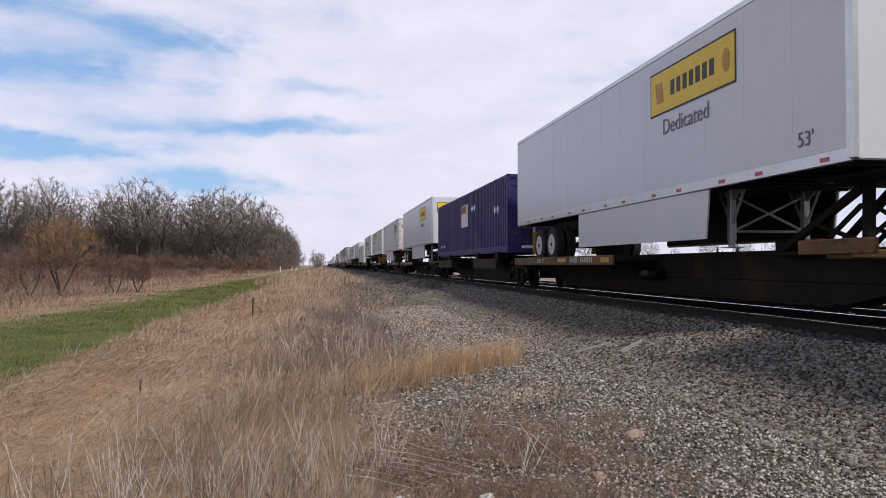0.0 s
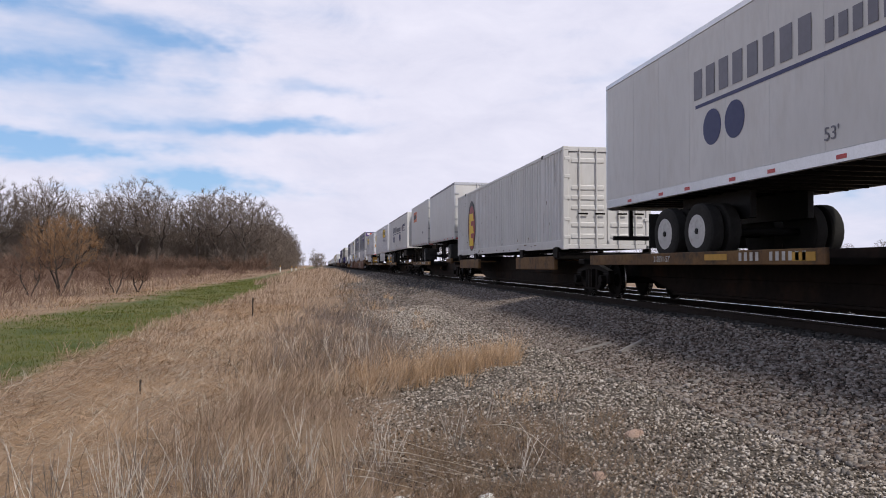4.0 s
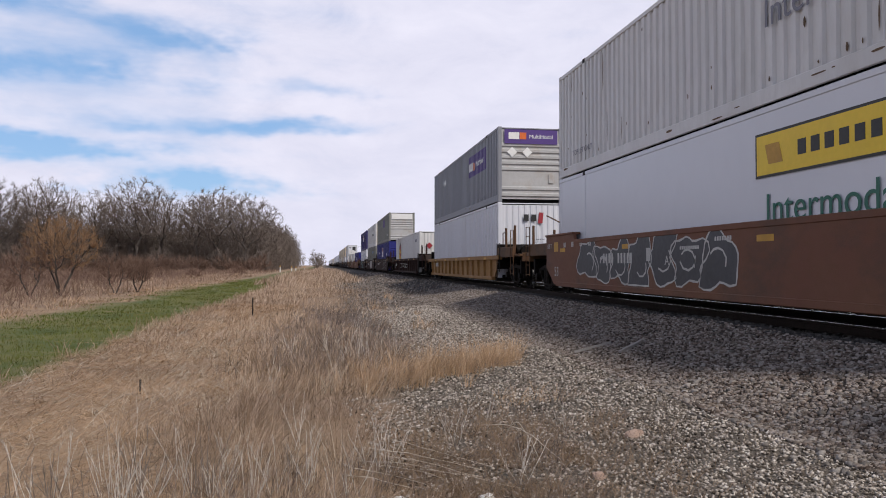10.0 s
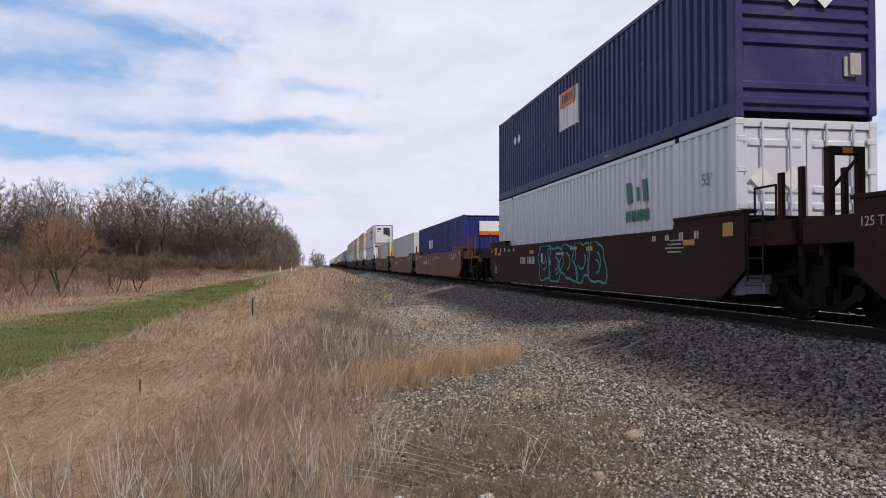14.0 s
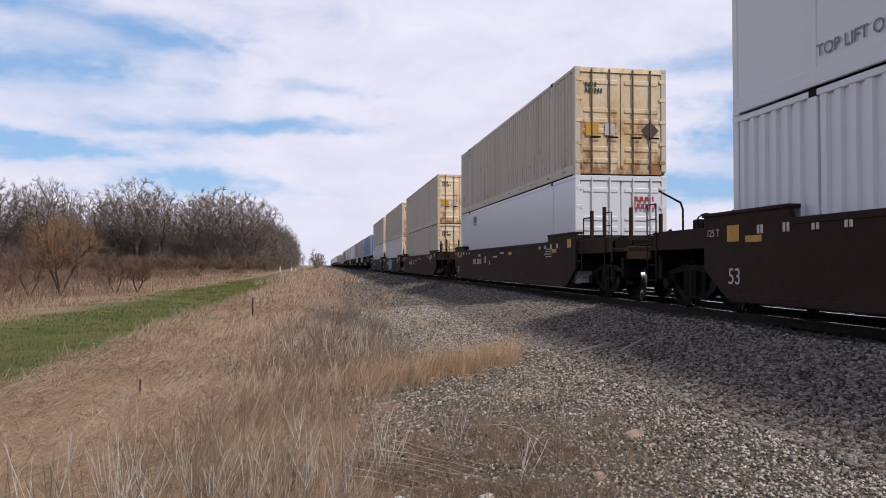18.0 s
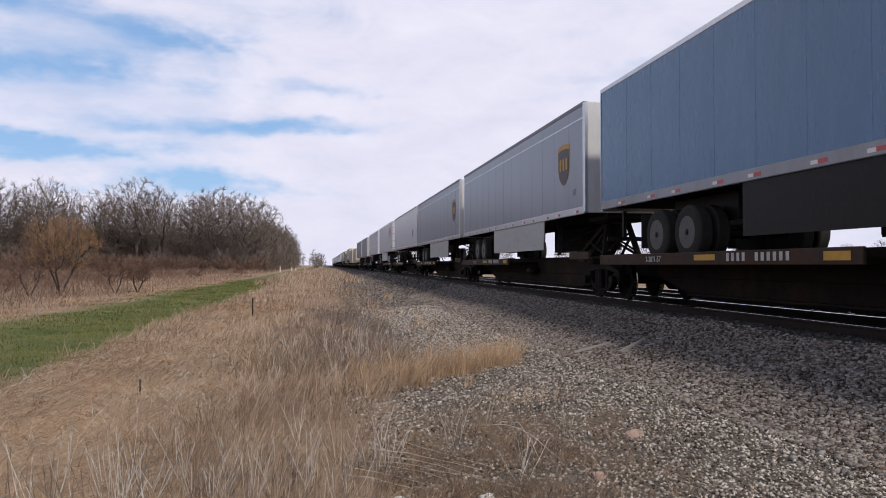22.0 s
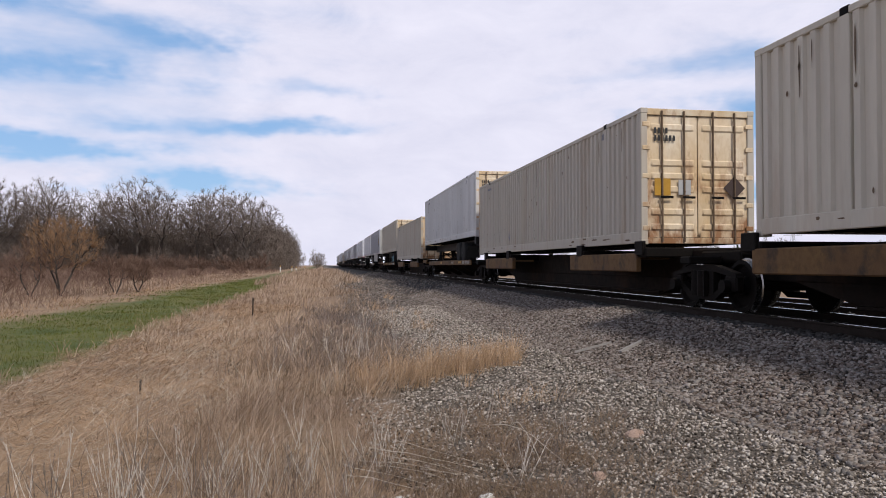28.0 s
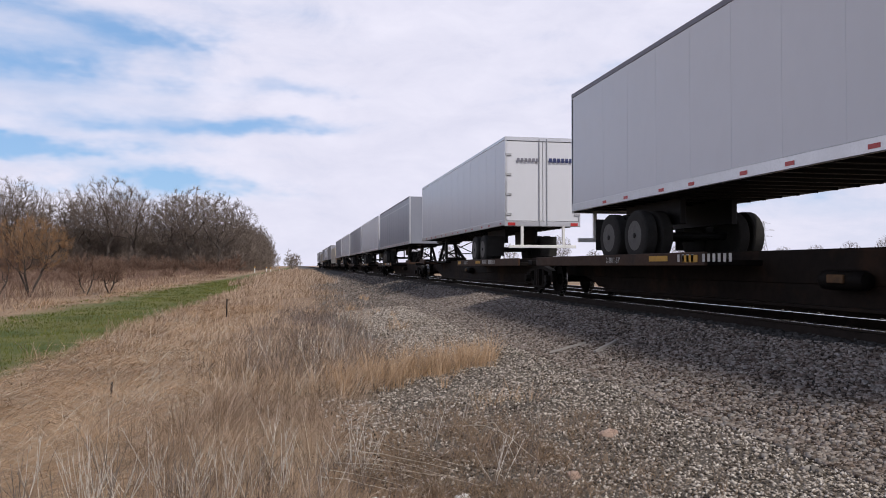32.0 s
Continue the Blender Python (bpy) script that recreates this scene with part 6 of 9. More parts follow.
ALLIANCE = [scribble(3.9, 2.85, 8, 0.28, 0.52, GREY_MARK, 0.42, TX), scribble(0.4, 2.85, 13, 0.17, 0.32, GREY_MARK, 0.26, TX), sign(0.4, 2.72, 6.9, 0.06, NAVY, x=TX), sign(3.3, 2.28, 0.58, 0.62, NAVY, "oval", x=TX), sign(2.6, 2.28, 0.58, 0.62, NAVY, "oval", x=TX),
            sign(-2.0, 2.30, 0.58, 0.62, NAVY, "oval", x=TX), sign(-2.68, 2.30, 0.58, 0.62, NAVY, "oval", x=TX), words("53'", 0.26, GREY_MARK, 0.45, 1.55, TX)]
WESTWIND = [sign(-4.0, 3.0, 0.16, 0.42, SIGN_RED, "slant", x=TX), sign(-4.25, 3.0, 0.16, 0.42, SIGN_RED, "slant", x=TX), sign(-4.5, 3.0, 0.16, 0.50, NAVY, "slant", x=TX), sign(-4.7, 3.0, 0.12, 0.75, NAVY, "slant", x=TX), scribble(-4.9, 3.1, 8, 0.09, 0.20, NAVY, 0.155, TX), scribble(-5.0, 2.93, 9, 0.05, 0.08, GREY_MARK, 0.09, TX), scribble(-4.9, 2.72, 11, 0.07, 0.11, GREY_MARK, 0.115, TX)]
SHIELD = [sign(-6.47, 2.66, 1.0, 1.16, YELLOW_REFL, "shield", x=TX, label="brown and gold shield logo"), sign(-6.47, 2.60, 0.90, 1.0, BROWN_SIGN, "shield", x=TX - 0.005)] + [sign(-6.22 - k * 0.25, 2.68, 0.14, 0.32, YELLOW_REFL, x=TX - 0.010) for k in range(3)] + [words("53'", 0.24, GREY_MARK, -7.2, 1.75, TX)]
MCK = [scribble(-4.4, 3.42, 8, 0.19, 0.28, SKY_BLUE, 0.268, TX), end_scribble(-0.45, 3.1, 8, 0.09, 0.20, SKY_BLUE, 0.125), end_sign(0.55, 2.1, 0.16, 0.16, GREY_END), end_scribble(-0.55, 1.62, 3, 0.2, 0.05, GREY_MARK, 0.26), end_scribble(-0.5, 1.50, 2, 0.24, 0.05, GREY_MARK, 0.4), end_sign(0.62, 1.55, 0.2, 0.14, BLACK), end_sign(0.95, 1.55, 0.16, 0.16, BLACK)]

# ---- the loads, from the head of the visible train to its tail; u: metres along it ----
JB_LABEL = "white dry van trailer with yellow company panel and side skirts"
# Out of view; added for the shadow it casts on the near ballast.
trailer(-2.9, WHITE, "N", "plain white dry van trailer", skirt=WHITE)
trailer(16.37, WHITE, "N", JB_LABEL, bogie=3.14, skirt=WHITE, flap=YELLOW_REFL, legs=GALV, marks=JB_TRAILER + yellow_end(0.3, 3.6, 1.9, 0.55) + [ end_scribble(-0.3, 2.0, 3, 0.14, 0.12, BLACK, 0.2)])
container(33.96, 1.13, PURPLE, label="violet-blue ribbed container with orange sign panel", marks=list(YELLOW_SIGN + [diamonds(-2.2, 2.1), diamonds(-6.6, 1.7), end_sign(-0.25, 2.35, 0.75, 0.45, SIGN_WHITE), end_sign(-0.25, 2.4, 0.6, 0.25, ORANGE, off=0.036), end_sign(-0.6, 1.75, 0.4, 0.4, SIGN_WHITE, "diamond"), end_sign(-0.05, 1.75, 0.4, 0.4, SIGN_WHITE, "diamond"), words("TOP LIFT ONLY", 0.2, SIGN_WHITE, 7.0, 0.5)]) + [scuffs(9, 501, SCRAPE_DIM, 2)])
trailer(52.69, WHITE, "N", JB_LABEL, bogie=2.45, skirt=WHITE, flap=YELLOW_REFL, legs=GALV, marks=JB_TRAILER + yellow_end(0.1, 3.45, 2.05, 0.58) + [ end_words("Dedicated", 0.36, GREY_MARK, -0.6, 2.75), end_scribble(-0.9, 1.75, 3, 0.2, 0.12, BLACK, 0.32)])
trailer(72.82, WHITE_OLD, "F", "white rental trailer with red logo and rear doors", bogie=4.0, skirt_gap=1.6, tall=4.05, skirt=WHITE_OLD, marks=XTRA + XTRA_END)
chassis(91.31, RED, "N", lift=0.12, label="red skeletal container chassis with white wheels")
container(91.31, 1.95, WHITE_OLD, label="cream ribbed container with yellow panel", marks=list(jb_container_marks(3.43, 2.42) + [words("TOP LIFT ONLY", 0.2, GREY_MARK, -4.2, 0.58), end_sign(0, 2.3, 1.9, 0.45, YELLOW)]) + [scuffs(26, 502, SCRAPE, 8)])
trailer(109.80, WHITE_OLD, "N", "white refrigerated trailer with blue dots", reefer=True, marks=ALLIANCE)
container(129.1, 1.13, WHITE_OLD, label="white ribbed container with oval logo", marks=list(ESTES) + [scuffs(26, 503, SCRAPE, 8)])
trailer(142.4, WHITE_OLD, "F", "short white pup trailer", L=8.53, bogie=1.5, top_edge=GREY_MARK)
trailer(151.96, WHITE_OLD, "F", "short white pup trailer with orange sign", L=8.53, bogie=1.5, reefer=False, marks=[sign(2.2, 3.35, 1.6, 0.7, ORANGE, x=TX), sign(2.2, 3.35, 1.2, 0.3, BLACK, x=TX - 0.005), scribble(-1.6, 2.0, 4, 0.06, 0.16, GREY_MARK, 0.13, TX)])
trailer(167.26, WHITE_OLD, "N", "white refrigerated trailer with blue dots and red logo", reefer=True, marks=ALLIANCE + WESTWIND, top_edge=GREY_MARK)
trailer(185.44, WHITE, "N", JB_LABEL, bogie=3.2, skirt_gap=1.8, skirt=WHITE, flap=YELLOW_REFL, legs=GALV, marks=JB_TRAILER + yellow_end(0.1, 3.45, 2.05, 0.58))
trailer(206.22, WHITE, "F", "white dry van trailer with yellow panel on rear doors", tall=4.18, skirt=WHITE, flap=YELLOW_REFL, legs=GALV, marks=yellow_panel(3.7, 3.33, 2.95, 0.78, TX) + yellow_end(0.0, 3.40, 2.05, 0.6) + [words("Dedicated", 0.43, GREY_MARK, 4.9, 2.5, TX), end_sign(-0.85, 2.45, 0.55, 0.3, YELLOW_REFL), end_sign(0.9, 2.3, 0.35, 0.35, YELLOW_REFL)])
STACK = 3.11
LOW = 0.21
WHITE_BOX = "smooth white container in the well of a stack car"
UPS_BOX = "tan ribbed container with rust-stained doors"
FEDEX_BOX = "grey ribbed container with violet sign panel"
container(227.21, LOW, WHITE, WHITE, "white refrigerated container with blue lettering", "flat", front="reefer", doors="F", marks=[scribble(-3.25, 1.72, 6, 0.27, 0.48, NAVY, 0.37), sign(-4.2, 1.40, 2.05, 0.18, SKY_BLUE)])
container(227.21, STACK, GREY, GREY_END, FEDEX_BOX, front="bars", doors="F", marks=list(FEDEX_MARKS) + [scuffs(9, 504, SCRAPE_DIM, 2)])
container(246.52, LOW, WHITE, WHITE, "smooth white container with yellow panels", "flat", marks=jb_container_marks(3.13, 2.12) + yellow_end(0.2, 2.3, 1.9, 0.4))
container(246.52, STACK, GREY, GREY_END, FEDEX_BOX, front="bars", doors="F", marks=list(FEDEX_MARKS) + [scuffs(9, 505, SCRAPE_DIM, 2)])
container(265.64, LOW, WHITE, WHITE, "smooth white refrigerated container with yellow panel", "flat", front="reefer", doors="F", marks=jb_container_marks(-3.3, 2.15))
container(265.64, STACK, WHITE_OLD, RUSTY, "cream ribbed container with yellow panel and rust", front="bars", doors="F", marks=list(jb_container_marks(-3.3, 2.2, GREY_MARK) + [words("TOP LIFT ONLY", 0.2, GREY_MARK, 6.9, 0.5)]) + [scuffs(26, 506, SCRAPE, 8)])
container(289.13, LOW, WHITE, WHITE, WHITE_BOX, "ribbed", doors="F", marks=list([end_scribble(-0.3, 2.18, 2, 0.2, 0.25, BLACK, 0.3), end_sign(0.38, 2.30, 0.22, 0.42, SIGN_RED, "slant"), end_sign(-0.78, 1.30, 0.40, 0.40, GREY_END, "diamond"), end_sign(-0.82, 0.86, 0.10, 0.74, RUST_STREAK, "slant"), end_sign(0.80, 1.20, 0.09, 0.90, RUST_STREAK, "slant"), end_scribble(0.2, 1.45, 5, 0.04, 0.05, GREY_MARK, 0.07)]) + [scuffs(9, 507, SCRAPE_DIM, 2)])
container(289.13, STACK, GREY, GREY_END, FEDEX_BOX, front="bars", doors="F", marks=list(FEDEX_MARKS) + [scuffs(9, 508, SCRAPE_DIM, 2)])
container(312.20, LOW - 0.06, WHITE_OLD, WHITE_OLD, "white ribbed container with black, red and yellow oval", doors="F", marks=list(ESTES + [end_sign(-0.6, 1.9, 0.45, 0.45, SIGN_RED, "diamond"), end_sign(0.35, 1.9, 0.7, 0.7, SIGN_WHITE), scribble(-5.6, 2.2, 6, 0.14, 0.2, GREY_MARK)]) + [scuffs(26, 509, SCRAPE, 8)])
container(335.67, LOW, BLUE, BLUE, "bright blue ribbed container with orange sign panel", front="bars", doors="F", marks=list(YELLOW_SIGN + [diamonds(3.9, 1.85), end_sign(0.25, 2.36, 0.80, 0.52, SIGN_WHITE), end_sign(0.25, 2.45, 0.68, 0.26, ORANGE, off=0.036), end_sign(-0.05, 1.62, 0.48, 0.48, SIGN_WHITE, "diamond"), end_sign(0.52, 1.62, 0.48, 0.48, SIGN_WHITE, "diamond"), diamonds(-5.5, 1.6)]) + [scuffs(9, 510, SCRAPE_DIM, 2)])
container(335.67, STACK, SLATE, GREY_END, "green-grey ribbed container with blank white sign", front="bars", doors="F", marks=list([draped(-2.6, -0.4, 1.7, 2.5, SIGN_PURPLE), end_sign(0, 2.5, 2.1, 0.55, SIGN_WHITE), words("TOP LIFT ONLY", 0.2, SIGN_WHITE, -5.5, 0.6)]) + [scuffs(9, 511, SCRAPE_DIM, 2)])
container(354.89, LOW, SLATE, SLATE, "dull green-grey ribbed container", front="bars", doors="F", marks=list([scribble(-2.5, 2.0, 4, 0.28, 0.34, SKY_BLUE)]) + [scuffs(9, 512, SCRAPE_DIM, 2)])
container(354.89, STACK, WHITE_OLD, RUSTY, "pale ribbed container with black lettering", front="bars", doors="F", marks=list([sign(-3.5, 2.35, 3.1, 0.5, GREY_END), words("Intermodal", 0.62, BLACK, -1.9, 1.42), end_sign(0, 2.55, 2.0, 0.4, SIGN_WHITE), end_sign(-0.75, 0.9, 0.45, 0.45, SIGN_WHITE, "diamond")]) + [scuffs(26, 513, SCRAPE, 8)])
container(374.54, LOW, WHITE, WHITE, "white ribbed container with green logo and doors", marks=list([sign(-3.9, 2.05, 0.35, 0.46, GREEN, "slant"), sign(-4.35, 2.0, 0.16, 0.3, GREEN, "slant"), sign(-4.7, 2.05, 0.30, 0.46, GREEN, "slant"), scribble(-3.72, 1.42, 8, 0.10, 0.24, GREEN, 0.15), words("53'", 0.30, GREY_MARK, -7.0, 1.88), end_sign(-0.85, 1.9, 0.42, 0.42, SIGN_WHITE, "diamond"), end_sign(-0.3, 1.9, 0.42, 0.42, SIGN_WHITE, "diamond")]) + [scuffs(9, 514, SCRAPE_DIM, 2)])
container(374.54, STACK, PURPLE, PURPLE, "violet-blue ribbed container with orange sign panel", front="bars", doors="F", marks=list(YELLOW_SIGN + [diamonds(5.2, 1.9), end_sign(-0.25, 2.08, 0.45, 0.45, SIGN_WHITE, "diamond"), end_sign(0.32, 2.08, 0.45, 0.45, SIGN_WHITE, "diamond"), end_sign(0, 2.7, 0.9, 0.3, ORANGE), end_sign(0.88, 0.95, 0.2, 0.36, GREY_END)]) + [scuffs(9, 515, SCRAPE_DIM, 2)])
container(397.95, LOW, BLUE, BLUE, "dark blue ribbed container with white lettering", doors="F", marks=list([scribble(3.2, 1.5, 3, 0.4, 0.5, SIGN_WHITE, 0.55), end_sign(0.1, 2.35, 1.2, 0.5, SIGN_WHITE), end_sign(0.1, 2.0, 1.2, 0.15, ORANGE)]) + [scuffs(9, 516, SCRAPE_DIM, 2)])
container(416.9, LOW, WHITE_OLD, WHITE_OLD, "white ribbed container low in a well car", doors="N", marks=[scuffs(26, 517, SCRAPE, 8)])
container(436.68, LOW - 0.06, WHITE_OLD, GOLD, "white ribbed container with gold end bays and oval logo", doors="F", marks=list(ESTES + [draped(-CL / 2 + 0.12, -CL / 2 + 1.9, 0.28, 2.78, GOLD), draped(CL / 2 - 1.9, CL / 2 - 0.12, 0.28, 2.78, GOLD), words("53'", 0.34, GREY_MARK, 7.15, 1.75), sign(-1.5, 1.5, 0.9, 0.5, SIGN_WHITE), end_sign(-0.4, 1.9, 0.9, 0.55, SIGN_WHITE), end_sign(-0.4, 1.9, 0.4, 0.4, GREY_END, "diamond", off=0.036)]) + [scuffs(26, 518, SCRAPE, 8)])
container(460.13, LOW, WHITE, WHITE, "white ribbed container low in a well car", doors="F", marks=list([scribble(-4.8, 2.2, 2, 0.2, 0.24, GREY_MARK, 0.5)]) + [scuffs(9, 519, SCRAPE_DIM, 2)])
container(460.13, STACK, WHITE, WHITE, "smooth white refrigerated container with yellow panel", "flat", front="reefer", doors="F", marks=yellow_panel(-3.35, 2.02, 3.5, 0.95) + [words("Intermodal", 0.50, GREY_END, -2.0, 1.0), words("TOP LIFT ONLY", 0.24, GREY_MARK, 6.0, 0.4)])
container(483.87, LOW, WHITE, WHITE, "smooth white container with steel doors", "flat", marks=[scribble(5.2, 2.35, 4, 0.09, 0.26, GREY_MARK, 0.17), scribble(5.2, 2.22, 9, 0.05, 0.05, GREY_MARK, 0.075), end_scribble(0.35, 2.2, 4, 0.1, 0.13, SIGN_RED), end_scribble(0.3, 2.0, 6, 0.08, 0.13, SIGN_RED)])
container(483.87, STACK, TAN, TAN_DOOR, UPS_BOX, marks=list(UPS_MARKS + [words("53'", 0.3, GREY_MARK, 7.5, 0.55)]) + [scuffs(26, 520, SCRAPE, 8)])
for uu, low in ((507.48, TAN), (526.98, TAN), (546.12, TAN)):
    container(uu, LOW, WHITE_OLD if uu != 507.48 else TAN, TAN_DOOR, UPS_BOX, marks=list(UPS_MARKS[:2] + UPS_MARKS[5:]) + [scuffs(26, int(uu) + 521, SCRAPE, 8)])
    container(uu, STACK, TAN, TAN_DOOR, UPS_BOX, marks=list(UPS_MARKS) + [scuffs(26, int(uu) + 522, SCRAPE, 8)])
trailer(567.56, TRAILER_BLUE, "N", "blue dry van trailer with dark skirts", skirt=CHASSIS, end=TRAILER_BLUE, marks=[end_sign(0.85, 3.55, 0.4, 0.1, SIGN_WHITE), end_sign(0.95, 2.3, 0.14, 0.4, SIGN_WHITE), end_sign(-0.9, 1.55, 0.25, 0.2, SIGN_WHITE)])
GREY_VAN = "grey-white dry van trailer with brown shield logo"
# Ends are lighter than the sides: sun and shade put into the colours.
trailer(584.82, TRAILER_GREY, "N", GREY_VAN, skirt=GREY_END, end=WHITE_OLD, marks=SHIELD, top_edge=GREY_MARK)
trailer(602.07, TRAILER_GREY, "N", GREY_VAN, skirt=GREY_END, end=WHITE_OLD, marks=SHIELD + [end_sign(0.55, 1.75, 0.7, 0.6, GREY_MARK), end_sign(0.55, 1.75, 0.5, 0.4, GREY_END, off=0.036)], top_edge=GREY_MARK)
trailer(618.88, WHITE, "N", "plain white dry van trailer with small black square", bogie=3.85, marks=[sign(-5.9, 2.25, 0.5, 0.5, BLACK, x=TX), sign(0.7, 2.05, 0.34, 0.40, GREY_END, "diamond", x=TX)], top_edge=GREY_MARK)
trailer(637.10, WHITE, "F", "white rental trailer with red logo and rear doors", skirt=WHITE, marks=XTRA + XTRA_END[:4])
trailer(656.19, WHITE, "N", "white trailer with light blue lettering", fairing=True, legs=GALV, marks=MCK)
trailer(677.1, TRAILER_DARK, "F", "grimy grey trailer with ribbed roll-up door", L=13.72, end=GREY_END, roll_door=True)
trailer(695.4, TRAILER_DARK, "F", "grimy grey trailer with ribbed roll-up door", end=GREY_END, roll_door=True)
container(714.0, 1.13, RUSTY, RUSTY, "cream ribbed container streaked with rust", doors="F", marks=list([scribble(-6.2, 2.4, 3, 0.06, 0.14, BLACK, 0.1), sign(-5.9, 0.55, 0.25, 0.16, YELLOW_REFL), draped(-1.5, -1.38, 0.28, 2.78, RUST_STREAK), draped(-1.38, -1.2, 1.6, 2.78, RUST_STREAK), draped(-4.5, -4.42, 0.9, 2.78, RUST_STREAK)]) + [scuffs(26, 523, SCRAPE, 8)])
container(734.29, 1.13, TAN, TAN_DOOR, UPS_BOX, marks=list(UPS_MARKS) + [scuffs(26, 524, SCRAPE, 8)])
chassis(751.22, CHASSIS, "N", lift=0.12, rim=RUBBER, label="black skeletal container chassis")
container(751.22, 1.95, WHITE_OLD, TAN_DOOR, "pale ribbed container on a road chassis", marks=list(UPS_MARKS) + [scuffs(26, 525, SCRAPE, 8)])
container(769.46, 1.13, TAN, TAN_DOOR, UPS_BOX, marks=list(UPS_MARKS) + [scuffs(26, 526, SCRAPE, 8)])
chassis(786.27, CHASSIS, "N", lift=0.12, rim=RIM_BLUE, label="black skeletal chassis with turquoise wheels")
container(786.27, 1.95, TAN, TAN_DOOR, UPS_BOX, marks=list(UPS_MARKS) + [scuffs(26, 527, SCRAPE, 8)])
trailer(806.25, TRAILER_GREY, "N", GREY_VAN, L=15.4, skirt=GREY_END, end=END_GREY, marks=SHIELD + [end_scribble(0.0, 3.3, 6, 0.09, 0.2, GREY_MARK, 0.13), end_sign(-0.85, 1.9, 0.35, 0.5, GREY_MARK), end_sign(-0.85, 1.9, 0.25, 0.4, GREY_END, off=0.036), end_sign(0.9, 1.8, 0.4, 0.5, GREY_MARK)], top_edge=GREY_MARK)
trailer(823.22, WHITE, "N", "white trailer with a grey diamond placard", L=15.3, bogie=2.8, marks=[scribble(-4.5, 3.3, 6, 0.2, 0.25, GREY_MARK, 0.3, TX), end_sign(0.3, 2.0, 0.55, 0.55, GREY_MARK, "diamond"), end_scribble(-0.1, 2.9, 8, 0.09, 0.12, GREY_MARK, 0.13)], top_edge=GREY_MARK)
trailer(844.86, WHITE, "F", "white trailer with rear doors", marks=[end_scribble(-0.9, 3.3, 6, 0.09, 0.12, GREY_MARK, 0.13), end_scribble(0.2, 3.3, 6, 0.1, 0.14, NAVY, 0.14)])
trailer(865.8, TRAILER_GREY, "N", "plain grey-white dry van trailer", top_edge=GREY_MARK)
trailer(883.5, WHITE, "N", "plain white dry van trailer")
trailer(900.65, TRAILER_GREY, "N", "plain grey-white dry van trailer")
for k, uu in enumerate(range(919, 1080, 18)):
    if k % 4 == 2:
        container(uu, 1.13, TAN, TAN_DOOR, UPS_BOX, marks=[scuffs(26, int(uu) + 528, SCRAPE, 8)])
    else:
        trailer(uu, plain=True, side=(WHITE, TRAILER_GREY, WHITE, TRAILER_DARK)[k % 4], nose="N", label=("plain white dry van trailer", "plain grey-white dry van trailer", "plain white dry van trailer", "grimy grey dry van trailer")[k % 4])

# ---- the cars below ----
SPINES = [(-2.9, "trailer", "F"), (16.37, "trailer", "F"), (33.96, "box", "N"), (52.69, "trailer", "F"), (72.82, "trailer", "N"), (91.31, "trailer", "N"), (109.8, "trailer", "F"), (129.1, "box", "N"),
          (147.2, "trailer", "F"), (167.26, "trailer", "F"), (185.44, "trailer", "F"), (206.22, "trailer", "N")]
SPINES_B = [(567.56, "trailer", "F"), (584.82, "trailer", "F"), (602.07, "trailer", "F"), (618.88, "trailer", "F"), (637.1, "trailer", "N"), (656.19, "trailer", "F"), (677.1, "trailer", "N"), (695.4, "trailer", "N"), (714.0, "box", "N"),
            (734.29, "box", "N"), (751.22, "trailer", "N"), (769.46, "box", "N"), (786.27, "trailer", "N"), (806.25, "trailer", "F"), (823.22, "trailer", "F"), (844.86, "trailer", "N"), (865.8, "trailer", "F"), (883.5, "trailer", "F"),
            (900.65, "trailer", "F")] + [(uu, "box" if k % 4 == 2 else "trailer", "F") for k, uu in enumerate(range(919, 1080, 18))]
JOINTS = {656.19: (644.4, 647.7), 167.26: (155.2, 159.4), 806.25: (794.8, 797.9)}
for row in (SPINES, SPINES_B):
    for k, (uu, load, wh) in enumerate(row):
        before = row[k - 1][0] if k else uu - 19.0
        after = row[k + 1][0] if k + 1 < len(row) else uu + 19.0
        a, b = (before + uu) / 2, (after + uu) / 2
        # two cars coupled: each has its own truck at the joint
        joint, after_joint = JOINTS.get(uu), JOINTS.get(row[k + 1][0]) if k + 1 < len(row) else None
        if joint:
            a = joint[1]
        if after_joint:
            b = after_joint[0]
        if k == 0:
            a = uu - 9.3
        if k == len(row) - 1:
            b = uu + 9.3
        spine_unit((a + b) / 2, b - a, load, wh, outer=(bool(joint), bool(after_joint)), nose=uu - (a + b) / 2 + (-1 if wh == "F" else 1) * (CL / 2 - 0.95), hand=False, tail_truck=row is SPINES and k == len(row) - 1, long_deck=uu in (91.31, 185.44, 206.22, 751.22, 786.27), words_on="TWIN 28 - ALL PURPOSE SPINE CAR" if uu in (72.82, 185.44) else "", stencil=uu not in (72.82, 185.44) and uu < 900, paint=PLATFORM_DARK if uu < 60 and load == "box" else DECK_RED if 560 < uu < 690 or uu > 800 else DECK)
BROWN_LABEL, DARK_LABEL = "brown steel well car with graffiti and stencils", "dark maroon well car with stencils and graffiti"
well_unit(227.21, WELL_BROWN, label=BROWN_LABEL, trucks=(True, False), ends=(True, False), graffiti=(GREY_END, 1.0, 7.0, 0.30, 1.25, 7, 0.020), seed=1)
well_unit(246.52, WELL_BROWN, label=BROWN_LABEL, trucks=(True, False), graffiti=(CHALK, -7.0, -3.3, 0.35, 1.32, 6, 0.013), seed=2)
